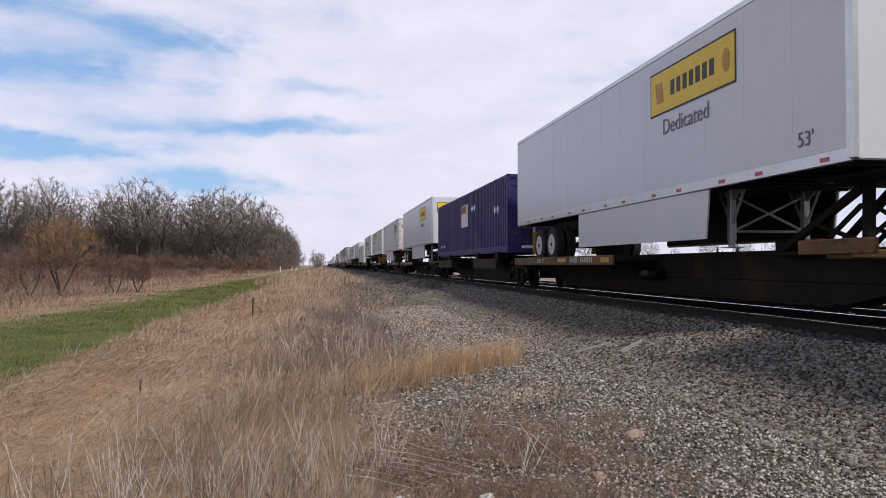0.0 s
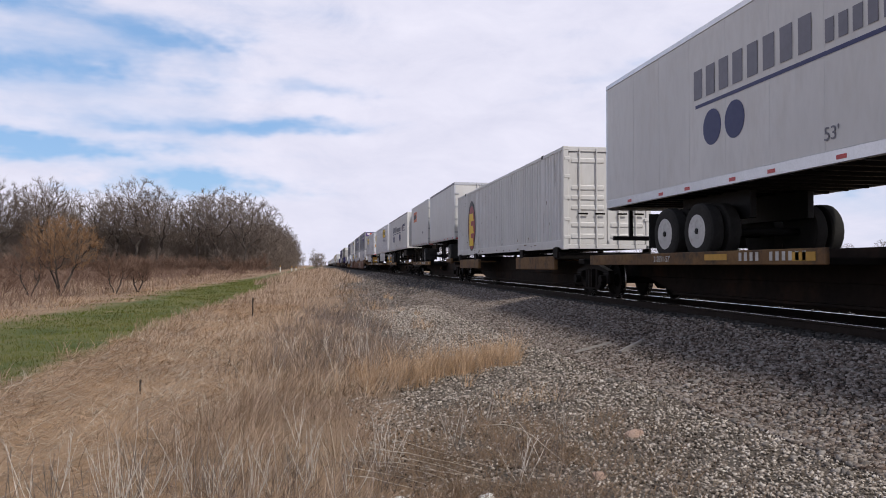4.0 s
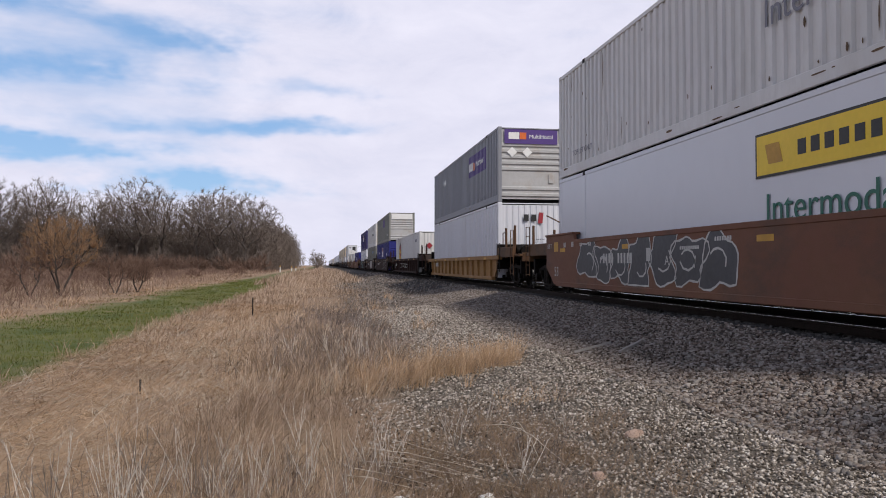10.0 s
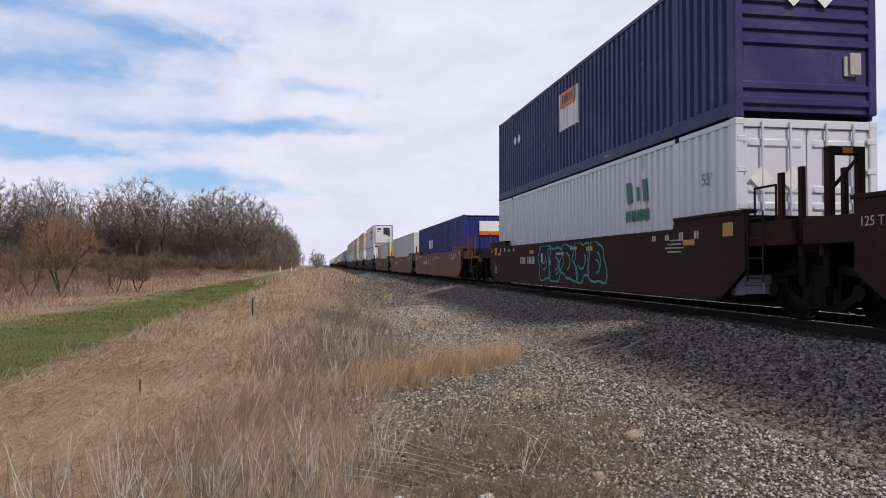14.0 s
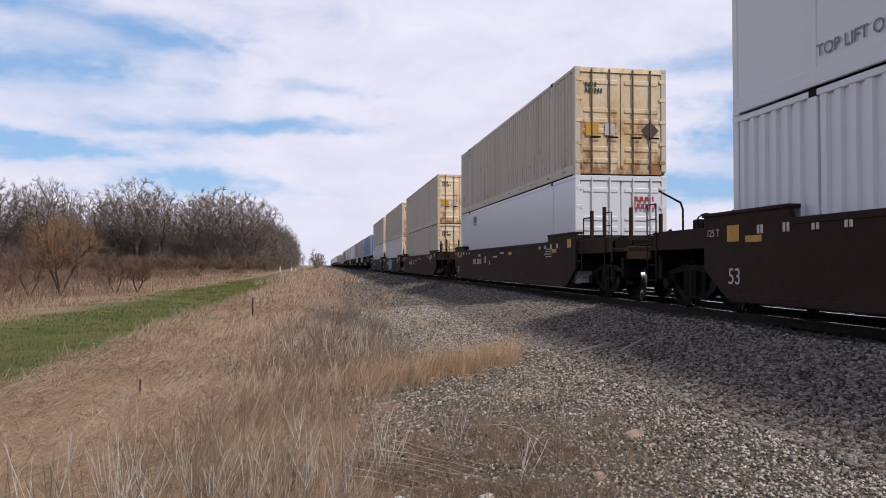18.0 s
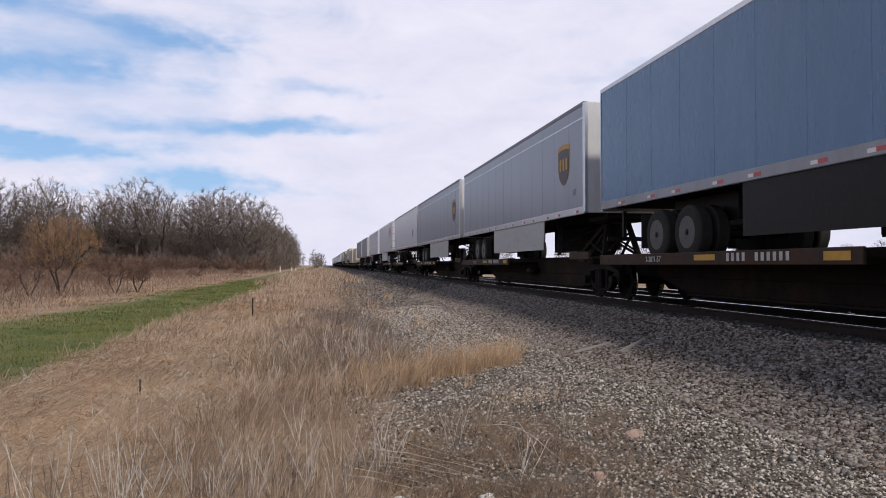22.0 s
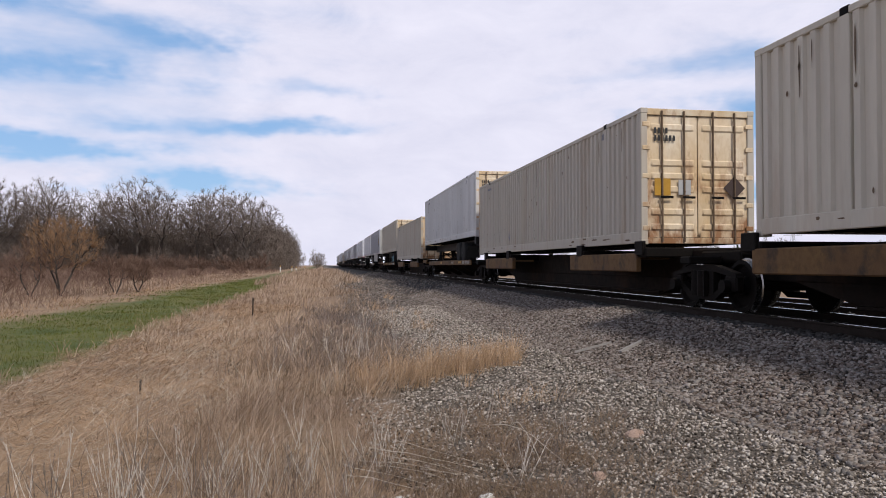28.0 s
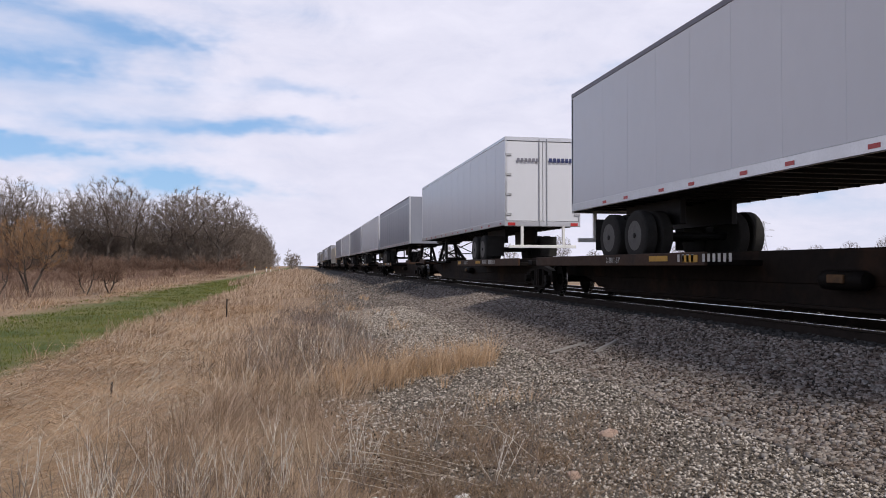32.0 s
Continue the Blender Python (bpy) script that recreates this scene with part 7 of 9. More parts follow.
well_unit(265.64, WELL_BROWN, label=BROWN_LABEL, trucks=(True, True), ends=(False, True), graffiti=(CHALK, -1.2, 5.8, 0.28, 1.30, 7, 0.020, FAIRING), seed=3)
well_unit(289.13, WELL_YELLOW, "ribs", "ochre ribbed steel well car", trucks=(True, True), ends=(True, True))
well_unit(312.20, WELL_DARK, "ribs", "dark ribbed well car with chalk scrawls", top=1.20, trucks=(True, True), ends=(True, True), graffiti=(CHALK, -2.6, 2.2, 0.48, 0.84, 4, 0.014), seed=4)
well_unit(335.67, WELL_DARK, label=DARK_LABEL, trucks=(True, False), ends=(True, False), graffiti=(CHALK, -6.6, -2.6, 0.28, 1.22, 5, 0.012), seed=5)
well_unit(354.89, WELL_DARK, label=DARK_LABEL, trucks=(True, False), graffiti=(BROWN_SIGN, -4.6, -0.4, 0.24, 1.30, 6, 0.028, CHALK), seed=6)
well_unit(374.54, WELL_DARK, label=DARK_LABEL, trucks=(True, True), ends=(False, True), graffiti=(TEAL, -3.0, 2.2, 0.24, 1.28, 5, 0.030), seed=7)
well_unit(397.95, WELL_BROWN, label=BROWN_LABEL, trucks=(True, False), ends=(True, False))
well_unit(416.9, WELL_BROWN, label=BROWN_LABEL, trucks=(True, False))
well_unit(436.68, WELL_RUST, label=BROWN_LABEL, trucks=(True, True), ends=(False, True), graffiti=(CHALK, 3.6, 7.0, 0.40, 1.15, 4, 0.010), seed=8)
well_unit(460.13, WELL_DARK, label=DARK_LABEL, trucks=(True, True), ends=(True, True), graffiti=(CHALK, -3.2, 0.8, 0.45, 1.30, 5, 0.012), seed=9)
well_unit(483.87, WELL_DARK, label=DARK_LABEL, trucks=(True, True), ends=(True, True))
well_unit(507.48, WELL_DARK, label=DARK_LABEL, trucks=(True, False), ends=(True, False))
well_unit(526.98, WELL_DARK, label=DARK_LABEL, trucks=(True, False), graffiti=(CHALK, -1.0, 2.2, 0.22, 1.28, 4, 0.022, TEAL), seed=10)
well_unit(546.12, WELL_DARK, label=DARK_LABEL, trucks=(True, True), ends=(False, True))
# ---- ties and stones of the track ----
def lay_ties():
    bed = thing("track_ties", "dark weathered timber ties under the rails", "ties", kind="structure")
    me = shared("tie", lambda s: s.box(-1.295, -0.115, -0.15, 1.295, 0.115, 0.0, 0.012), TIE)
    r = random.Random(3)
    for k in range(96):
        part("tie", me, TIE, bed, at=(TRACK + r.uniform(-0.02, 0.02), 3.0 + k * 0.53 + r.uniform(-0.02, 0.02), RAIL - 0.165))
    me2 = shared("tie_far", lambda s: [s.box(-1.295, -0.115 + k * 0.53, -0.15, 1.295, 0.115 + k * 0.53, 0.0) for k in range(300)], TIE)
    tagged(part("tie_row", me2, TIE, bed, at=(TRACK, 53.9, RAIL - 0.165)), kind="stuff")


lay_ties()


def cluster(name, pts, sizes, mat, seed, flat=0.65, light=False):
    """Many small angular stones in one mesh: jittered, turned eight-cornered lumps."""
    g = np.random.default_rng(seed)
    n = len(pts)
    if light:
        base = np.array([(1, 0, 0), (-1, 0, 0), (0, 1, 0), (0, -1, 0), (0, 0, 1), (0, 0, -1)], float) * 0.62
        q = np.array([(0, 2, 4), (2, 1, 4), (1, 3, 4), (3, 0, 4), (2, 0, 5), (1, 2, 5), (3, 1, 5), (0, 3, 5)])
    else:
        base = np.array([(x, y, z) for x in (-1, 1) for y in (-1, 1) for z in (-1, 1)], float) * 0.5
        q = np.array([(0, 1, 3, 2), (4, 6, 7, 5), (0, 4, 5, 1), (2, 3, 7, 6), (0, 2, 6, 4), (1, 5, 7, 3)])
    m = len(base)
    v = base[None] * g.uniform(0.55, 1.15, (n, m, 3)) + (g.normal(0, 0.12, (n, m, 3)) if light else 0)
    v[:, :, 2] *= flat
    a = g.uniform(0, 2 * np.pi, n)
    b = g.normal(0, 0.5, n)
    ca, sa, cb, sb = np.cos(a), np.sin(a), np.cos(b), np.sin(b)
    y, z = v[:, :, 1] * cb[:, None] - v[:, :, 2] * sb[:, None], v[:, :, 1] * sb[:, None] + v[:, :, 2] * cb[:, None]
    x = v[:, :, 0]
    x, y = x * ca[:, None] - y * sa[:, None], x * sa[:, None] + y * ca[:, None]
    v = np.stack((x, y, z), 2) * np.asarray(sizes)[:, None, None] + np.asarray(pts)[:, None, :]
    f = (q[None] + (np.arange(n) * m)[:, None, None]).reshape(-1, q.shape[1])
    return flat_mesh(name, v.reshape(-1, 3), f, mat)


def flat_mesh(name, v, f, mat):
    me = bpy.data.meshes.new(name)
    me.vertices.add(len(v))
    me.vertices.foreach_set("co", np.asarray(v, np.float32).ravel())
    k = f.shape[1]
    me.loops.add(f.size)
    me.loops.foreach_set("vertex_index", f.astype(np.int32).ravel())
    me.polygons.add(len(f))
    me.polygons.foreach_set("loop_start", np.arange(0, f.size, k, dtype=np.int32))
    me.polygons.foreach_set("loop_total", np.full(len(f), k, np.int32))
    me.update(calc_edges=True)
    me.validate()
    me.materials.append(mat)
    return me


def strew(n, x0, x1, y0, y1, seed, near=1.0):
    """Random places on the ground, denser towards the near end."""
    g = np.random.default_rng(seed)
    x = g.uniform(x0, x1, n)
    y = y0 + (y1 - y0) * g.random(n) ** near
    return x, y


def on_ground(x, y, lift=0.0):
    return np.array([(a, b, ground_z(a, b) + lift) for a, b in zip(x, y)])


def stones():
    x, y = strew(64000, TOE - 0.25, SHOULDER - 0.12, 4.0, 34, 1, 1.7)
    g = np.random.default_rng(5)
    sz = g.uniform(0.018, 0.046, len(x)) * (1 + np.maximum(y - 12, 0) * 0.03)
    tagged(new("ballast_stones", cluster("ballast_stones", on_ground(x, y, 0.012), sz, STONE_DARK, 2)), "grey crushed ballast stones on the shoulder", "stones", kind="stuff")
    x, y = strew(11000, SHOULDER - 0.22, TRACK + 1.6, 5.5, 40, 21, 1.5)
    sz = g.uniform(0.035, 0.07, len(x))
    tagged(new("crib_stones", cluster("crib_stones", on_ground(x, y, 0.008), sz, STONE_OILY_SHADED, 22)), "dark oily ballast stones between the ties", "stones", kind="stuff")
    x, y = strew(70000, 0.2, TOE + 0.35, 3.2, 26, 3, 1.7)
    keep = np.array([gravel_share(a, b) > r for a, b, r in zip(x, y, g.random(len(x)))])
    x, y = x[keep], y[keep]
    sz = g.uniform(0.014, 0.038, len(x)) * (1 + np.maximum(y - 8, 0) * 0.045)
    tagged(new("gravel", cluster("gravel", on_ground(x, y, 0.006), sz, STONE_PALE, 4, 0.7, True)), "pale loose limestone gravel beside the ballast", "gravel", kind="stuff")
    x, y = strew(9000, 1.2, SHOULDER + 0.3, 26, 95, 23, 1.6)
    sz = g.uniform(0.05, 0.09, len(x)) * (1 + np.maximum(y - 26, 0) * 0.02)
    tagged(new("far_ballast_stones", cluster("far_ballast_stones", on_ground(x, y, 0.008), sz, STONE_DARK, 24, 0.65, True)), "grey stones of the distant ballast slope", "stones", kind="stuff")
    # the nearest larger stones, one by one
    shoulder = thing("ballast_shoulder", "loose grey ballast stones on the near shoulder", "stones", kind="structure")
    kinds = [cluster("stone", [(0, 0, 0)], [1.0], STONE_NEAR, 40 + k) for k in range(10)]
    x, y = strew(290, 3.5, 5.9, 4.6, 9.5, 9, 1.2)
    for k, (a, b) in enumerate(zip(x, y)):
        s = float(g.uniform(0.035, 0.065))
        ob = part("stone", kinds[k % 10], STONE_NEAR, shoulder, at=(a, b, ground_z(a, b) + s * 0.25), turn=(0, 0, float(g.uniform(0, 6.28))))
        ob.scale = (s, s, s)


def cover_behind():
    """Stones and gravel go on behind the camera."""
    g = np.random.default_rng(81)
    x, y = strew(2500, TOE - 0.2, SHOULDER + 0.3, -9, 4.1, 82)
    tagged(new("ballast_stones", cluster("ballast_stones", on_ground(x, y, 0.012), g.uniform(0.03, 0.065, len(x)), STONE_DARK, 83)), "grey crushed ballast stones on the shoulder", "stones", kind="stuff")
    x, y = strew(2500, 0.8, TOE + 0.3, -9, 3.3, 84)
    tagged(new("gravel", cluster("gravel", on_ground(x, y, 0.006), g.uniform(0.02, 0.045, len(x)), STONE_PALE, 85)), "pale loose limestone gravel beside the ballast", "gravel", kind="stuff")


def gravel_share(x, y):
    """How bare and stony the verge is."""
    w = 0.9 * noise.noise((x * 0.8, y * 0.5, 2)) + 0.4 * noise.noise((x * 2.2, y * 1.8, 7))
    edge = 0.55 + 0.95 * smooth(8.6, 11.5, y) - 0.6 * smooth(17, 42, y) + w * 0.5
    v = smooth(edge - 0.35, edge + 0.35, x)
    # grassy island
    v *= 1 - 0.9 * math.exp(-(((x - 1.9) / 1.2) ** 2 + ((y - 11.4 - 0.3 * (x - 1.9)) / 0.9) ** 2))
    # weedy corner close by
    v *= 1 - 0.5 * math.exp(-(((x - 1.35) / 0.75) ** 2 + ((y - 5.0) / 1.1) ** 2))
    return v


STRAW_MAUVE = material("mauve_grey_dead_weed", (0.205, 0.162, 0.145), 0.9, 0, grain=30, blotch=0.4, amount=0.3, island=0.5, spec=0.1)
STRAW_BROWN = material("brown_dead_grass", (0.30, 0.20, 0.125), 0.85, 0, grain=30, blotch=0.5, amount=0.3, island=0.4)
STRAW_GOLD = material("golden_dry_grass", (0.55, 0.37, 0.225), 0.8, 0, grain=30, blotch=0.5, amount=0.2, island=0.3)
# Ballast stone darkened to match the bed, the train's shade included in it.
STONE_OILY_SHADED = material("oily_shaded_ballast", (0.055, 0.050, 0.046), 0.8, 0, grain=40, blotch=6, amount=0.35, island=0.4)
STONE_NEAR = material("grey_shoulder_stone", (0.28, 0.25, 0.225), 0.85, 0, grain=30, blotch=9, amount=0.3, objvar=0.45, bump=0.3)
stones()
cover_behind()


def lump(name, label, x, y, w, l, h, mat, seed, turn=0.0):
    """A weathered stone."""
    bm = bmesh.new()
    bmesh.ops.create_icosphere(bm, subdivisions=3, radius=0.5)
    for v in bm.verts:
        k = 1 + 0.35 * noise.noise(v.co * 2.3 + Vector((seed, 0, 0))) + 0.12 * noise.noise(v.co * 7 + Vector((0, seed, 0)))
        v.co = Vector((v.co.x * w, v.co.y * l, max(v.co.z, -0.25) * h)) * k
    me = bpy.data.meshes.new(name)
    bm.to_mesh(me)
    bm.free()
    me.materials.append(mat)
    ob = tagged(new(name, me), label, "stone")
    ob.location, ob.rotation_euler = (x, y, ground_z(x, y) + h * 0.1), (0, 0, turn)
    return ob


lump("field_stone", "flat pinkish stone lying on pale gravel", 2.72, 6.15, 0.19, 0.13, 0.11, ROCK, 1, 0.3)
lump("field_stone", "small pinkish stone lying on pale gravel", 2.02, 5.2, 0.11, 0.09, 0.09, ROCK, 2, 1.0)
lump("white_stone", "white stone lying among dead weeds", 1.10, 4.85, 0.12, 0.09, 0.09, SIGN_WHITE, 3)
lump("white_stone", "white stone lying among dead weeds", 0.52, 4.95, 0.10, 0.08, 0.07, SIGN_WHITE, 4)


def plank(x, y, length, turn, label, wide=0.035, slope=0.0):
    """A splintered grey piece of an old tie."""
    s = Shape()
    r = random.Random(int(x * 100))
    n = 6
    pts = [(-length / 2 + length * i / n, r.uniform(-0.012, 0.012)) for i in range(n + 1)]
    for (a, da), (b, db) in zip(pts, pts[1:]):
        w0, w1 = wide * (1 - abs(a) / length * 0.8), wide * (1 - abs(b) / length * 0.8)
        s.add([(a, da - w0, 0), (a, da + w0, 0), (a, da + w0 * 0.8, 0.035), (a, da - w0 * 0.8, 0.04), (b, db - w1, 0), (b, db + w1, 0), (b, db + w1 * 0.8, 0.035), (b, db - w1 * 0.8, 0.04)],
              [(0, 4, 5, 1), (1, 5, 6, 2), (2, 6, 7, 3), (3, 7, 4, 0), (0, 1, 2, 3), (4, 7, 6, 5)])
    ob = tagged(new("broken_timber", repair(s.mesh("broken_timber", WOOD_GREY))), label, "timber")
    ob.location, ob.rotation_euler = (x, y, ground_z(x, y) + 0.025), (0.0, -slope, turn)


plank(4.36, 11.45, 0.62, -0.12, "long splintered grey timber lying on the ballast", 0.026, 0.25)
plank(4.72, 10.76, 0.64, 0.63, "short splintered grey timber lying on the ballast", 0.042, 0.2)
plank(1.9, 4.35, 0.5, 0.6, "bleached stick lying on the gravel")

# ---- grass ----
def drift(x, y, scale, seed):
    """Smooth value noise from -1 to 1 over arrays of places."""
    u, v = np.asarray(x) / scale + seed * 13.7, np.asarray(y) / scale + seed * 7.3
    iu, iv = np.floor(u), np.floor(v)
    fu, fv = u - iu, v - iv
    fu, fv = fu * fu * (3 - 2 * fu), fv * fv * (3 - 2 * fv)

    def at(i, j):
        q = np.sin(i * 127.1 + j * 311.7 + seed * 74.7) * 43758.5453
        return (q - np.floor(q)) * 2 - 1
    return (at(iu, iv) * (1 - fu) + at(iu + 1, iv) * fu) * (1 - fv) + (at(iu, iv + 1) * (1 - fu) + at(iu + 1, iv + 1) * fu) * fv


def ease(a, b, x):
    t = np.clip((np.asarray(x) - a) / (b - a), 0, 1)
    return t * t * (3 - 2 * t)


def bell(x, m, w):
    return np.exp(-((x - m) / w) ** 2)


def scatter(n, x0, x1, y0, y1, seed, share):
    """Random places, evenly thinning with distance, kept by a share of 0 to 1."""
    g = np.random.default_rng(seed)
    x, y = g.uniform(x0, x1, n), y0 * (y1 / y0) ** g.random(n)
    keep = share(x, y) > g.random(n)
    return x[keep], y[keep]


def straws(name, label, x, y, h, w, mat, seed, tilt, azim, curl, stuff="grass", segs=2):
    """Thin tapered stalks that lean by tilt towards azim and bend on by curl; all in one mesh."""
    g = np.random.default_rng(seed)
    n = len(x)
    p = on_ground(x, y, -0.01)
    fa = g.uniform(0, 2 * np.pi, n)
    wv = np.stack((np.cos(fa), np.sin(fa), g.uniform(-0.6, 0.6, n)), 1) * (w / 2)[:, None]
    rows, q = [p - wv, p + wv], p
    floor_z = p[:, 2] + g.uniform(0.015, 0.06, n)
    for i in range(segs):
        a = tilt + curl * (i + 0.3) / segs
        d = np.stack((np.sin(a) * np.cos(azim), np.sin(a) * np.sin(azim), np.cos(a)), 1)
        q = q + d * (h / segs)[:, None]
        q[:, 2] = np.maximum(q[:, 2], floor_z)
        k = 0.12 if i == segs - 1 else 0.85 - 0.3 * i / segs
        rows += [q - wv * k, q + wv * k]
    v = np.stack(rows, 1).reshape(-1, 3)
    m = 2 * (segs + 1)
    quad = np.array([(2 * i, 2 * i + 1, 2 * i + 3, 2 * i + 2) for i in range(segs)])
    f = (quad[None] + (np.arange(n) * m)[:, None, None]).reshape(-1, 4)
    return tagged(new(name, flat_mesh(name, v, f, mat)), label, stuff, kind="stuff")


def hair(x, y, g, least=0.0026, per=0.00042):
    """Width of a stalk at its distance."""
    return np.maximum(least, per * np.hypot(x, y)) * g.uniform(0.7, 1.4, len(x))


def edge_of_gravel(x, y):
    """0 on the gravel, 1 on the grass."""
    line = 0.45 + 0.35 * ease(8.0, 9.4, y) + 0.5 * ease(9.5, 12.5, y) - 0.6 * ease(13.5, 24, y) + 0.35 * drift(x, y, 1.1, 3) + 0.2 * drift(x, y, 0.4, 4)
    return 1 - ease(line - 0.3, line + 0.35, x)


def lane_side(x, y):
    """1 on the verge, 0 on the mown lane."""
    line = -4.15 + 0.45 * drift(x * 0, y, 2.6, 5) + 0.3 * drift(x, y, 0.7, 6)
    return ease(line - 0.35, line + 0.35, x)


def flat_part(x, y):
    """Where the straw lies flattened: the lane's side of the verge."""
    line = -1.05 + 0.8 * drift(x, y, 2.4, 7) - 0.5 * ease(9, 16, y)
    return lane_side(x, y) * (1 - ease(line - 0.5, line + 0.5, x))


def tall_part(x, y):
    """Where the grass stands high on the crown of the verge."""
    line = -1.05 + 0.8 * drift(x, y, 2.4, 7) - 0.5 * ease(9, 16, y)
    return ease(line - 0.6, line + 0.4, x) * edge_of_gravel(x, y)


def grey_part(x, y):
    """Where mauve-grey weeds take over."""
    mid = bell(x, 0.1 + 0.02 * y, 1.15) * ease(8.8, 11.5, y) * (1 - ease(21, 30, y)) * ease(-0.9, 0.1, drift(x, y, 1.5, 8) + 0.3)
    near = bell(x, -0.45, 1.25) * bell(y, 5.0, 0.75) * 0.9
    return np.minimum(1, mid + near)


def carpet(name, label, n, y0, y1, seed, share, mat, hmin, hmax, lie, spread, curl, heading, swirl, x0=-5.2, x1=3.4, segs=2, thin=1.0, clump=0.5):
    """A layer of stalks whose lean and heading follow slow drifts, as wind and feet have left them."""
    x, y = scatter(n, x0, x1, y0, y1, seed, share)
    g = np.random.default_rng(seed + 1)
    n = len(x)
    h = g.uniform(hmin, hmax, n) * (1 + clump * drift(x, y, 0.8, seed % 17))
    tilt = np.clip(lie + 0.25 * drift(x, y, 0.9, seed % 13) + g.normal(0, spread, n), 0.0, 1.55)
    azim = heading + swirl * (drift(x, y, 1.3, seed % 11) + 0.6 * drift(x, y, 0.5, seed % 7)) + g.normal(0, 1.0, n)
    return straws(name, label, x, y, h, hair(x, y, g) * thin, mat, seed + 2, tilt, azim, g.uniform(0.2, 1.0, n) * curl, segs=segs)


def tussocks(name, label, n, per, y0, y1, seed, share, mat, hmin, hmax, fan, x0=-5.2, x1=3.4, radius=0.09, thin=1.0, heading=0.0, push=0.25, stuff="grass"):
    """Stalks that fan out of many crowns and bow over at their tips."""
    cx, cy = scatter(n, x0, x1, y0, y1, seed, share)
    g = np.random.default_rng(seed + 1)
    size = g.uniform(0.6, 1.25, len(cx))
    cx, cy, size = np.repeat(cx, per), np.repeat(cy, per), np.repeat(size, per)
    m = len(cx)
    a = g.uniform(0, 2 * np.pi, m)
    rr = radius * np.sqrt(g.random(m)) * size
    x, y = cx + np.cos(a) * rr, cy + np.sin(a) * rr
    vx, vy = np.cos(a) * fan + math.cos(heading) * push, np.sin(a) * fan + math.sin(heading) * push
    azim = np.arctan2(vy, vx) + g.normal(0, 0.3, m)
    tilt = np.hypot(vx, vy) * np.abs(g.normal(0.7, 0.45, m))
    return straws(name, label, x, y, g.uniform(hmin, hmax, m) * size, hair(x, y, g) * thin, mat, seed + 2, tilt, azim, g.uniform(0.1, 1.2, m), stuff, 3)


MAT_A = material("amber_flattened_straw", (0.46, 0.312, 0.195), 0.8, 0, grain=30, blotch=0.5, amount=0.22, second=(0.36, 0.242, 0.155), island=0.45, spec=0.2)
WEED_WHITE = material("whitish_dead_stalk", (0.70, 0.64, 0.57), 0.8, 0, grain=30, blotch=0.5, amount=0.15, island=0.25, spec=0.2)
LITTER = material("dark_grass_litter", (0.16, 0.115, 0.08), 0.95, 0, grain=30, blotch=0.6, amount=0.3, island=0.4, spec=0.1)
FINE_RED = material("pinkish_fine_grass", (0.33, 0.228, 0.162), 0.85, 0, grain=30, blotch=0.6, amount=0.2, island=0.35, spec=0.15)
# flattened straw towards the lane
carpet("matted_straw", "amber straw flattened in swirls on the verge", 52000, 4.2, 30, 301, flat_part, MAT_A, 0.16, 0.42, 1.33, 0.16, 0.35, 0.2, 2.2, x1=1.0)
carpet("matted_straw", "bleached straw lying over the flattened verge", 9000, 4.2, 24, 303, flat_part, STRAW_PALE, 0.14, 0.40, 1.25, 0.25, 0.4, 0.2, 2.4, x1=1.0, thin=0.85)
carpet("matted_straw", "dark litter showing between flattened straw", 12000, 4.2, 24, 305, lambda x, y: flat_part(x, y) * ease(0.0, 0.4, drift(x, y, 0.6, 2)), LITTER, 0.08, 0.25, 1.3, 0.2, 0.3, 0.2, 2.2, x1=1.0)
carpet("dry_grass", "thin upright stalks over the flattened straw", 6000, 5.0, 34, 307, lambda x, y: flat_part(x, y) * 0.6, FINE_RED, 0.10, 0.28, 0.45, 0.4, 0.8, 0.0, 3.0, x1=1.0, segs=3)
tussocks("dry_grass", "tan tufts at the edge of the green lane", 170, 14, 9, 40, 309, lambda x, y: bell(x, -3.8, 0.5), STRAW, 0.16, 0.42, 0.5, x1=-2.0)
# standing grass on the crown
carpet("dry_grass", "tan dry grass standing on the crown of the verge", 30000, 4.0, 16, 311, lambda x, y: tall_part(x, y) * (1 - 0.85 * grey_part(x, y)) * ease(-0.8, 0.3, drift(x, y, 0.7, 10)), STRAW, 0.16, 0.44, 0.45, 0.35, 1.0, 0.15, 2.2, x0=-3.0, x1=3.0, segs=3)
tussocks("dry_grass", "tan dry grass in leaning tussocks", 900, 26, 4.3, 15, 313, lambda x, y: tall_part(x, y) * (1 - 0.6 * grey_part(x, y)) * ease(-0.4, 0.4, drift(x, y, 0.9, 9)), STRAW, 0.24, 0.54, 0.62, x0=-3.0, x1=3.0, push=0.15)
carpet("brown_grass", "brown dead grass low between the stalks", 15000, 4.0, 16, 315, tall_part, LITTER, 0.10, 0.30, 0.7, 0.4, 0.6, 0.0, 3.0, x0=-3.0, x1=3.0)
tussocks("pale_grass", "bleached stalks bowing out of the tan grass", 150, 7, 4.4, 15, 317, lambda x, y: tall_part(x, y) * 0.8, STRAW_PALE, 0.28, 0.58, 0.6, x0=-2.6, x1=2.2)
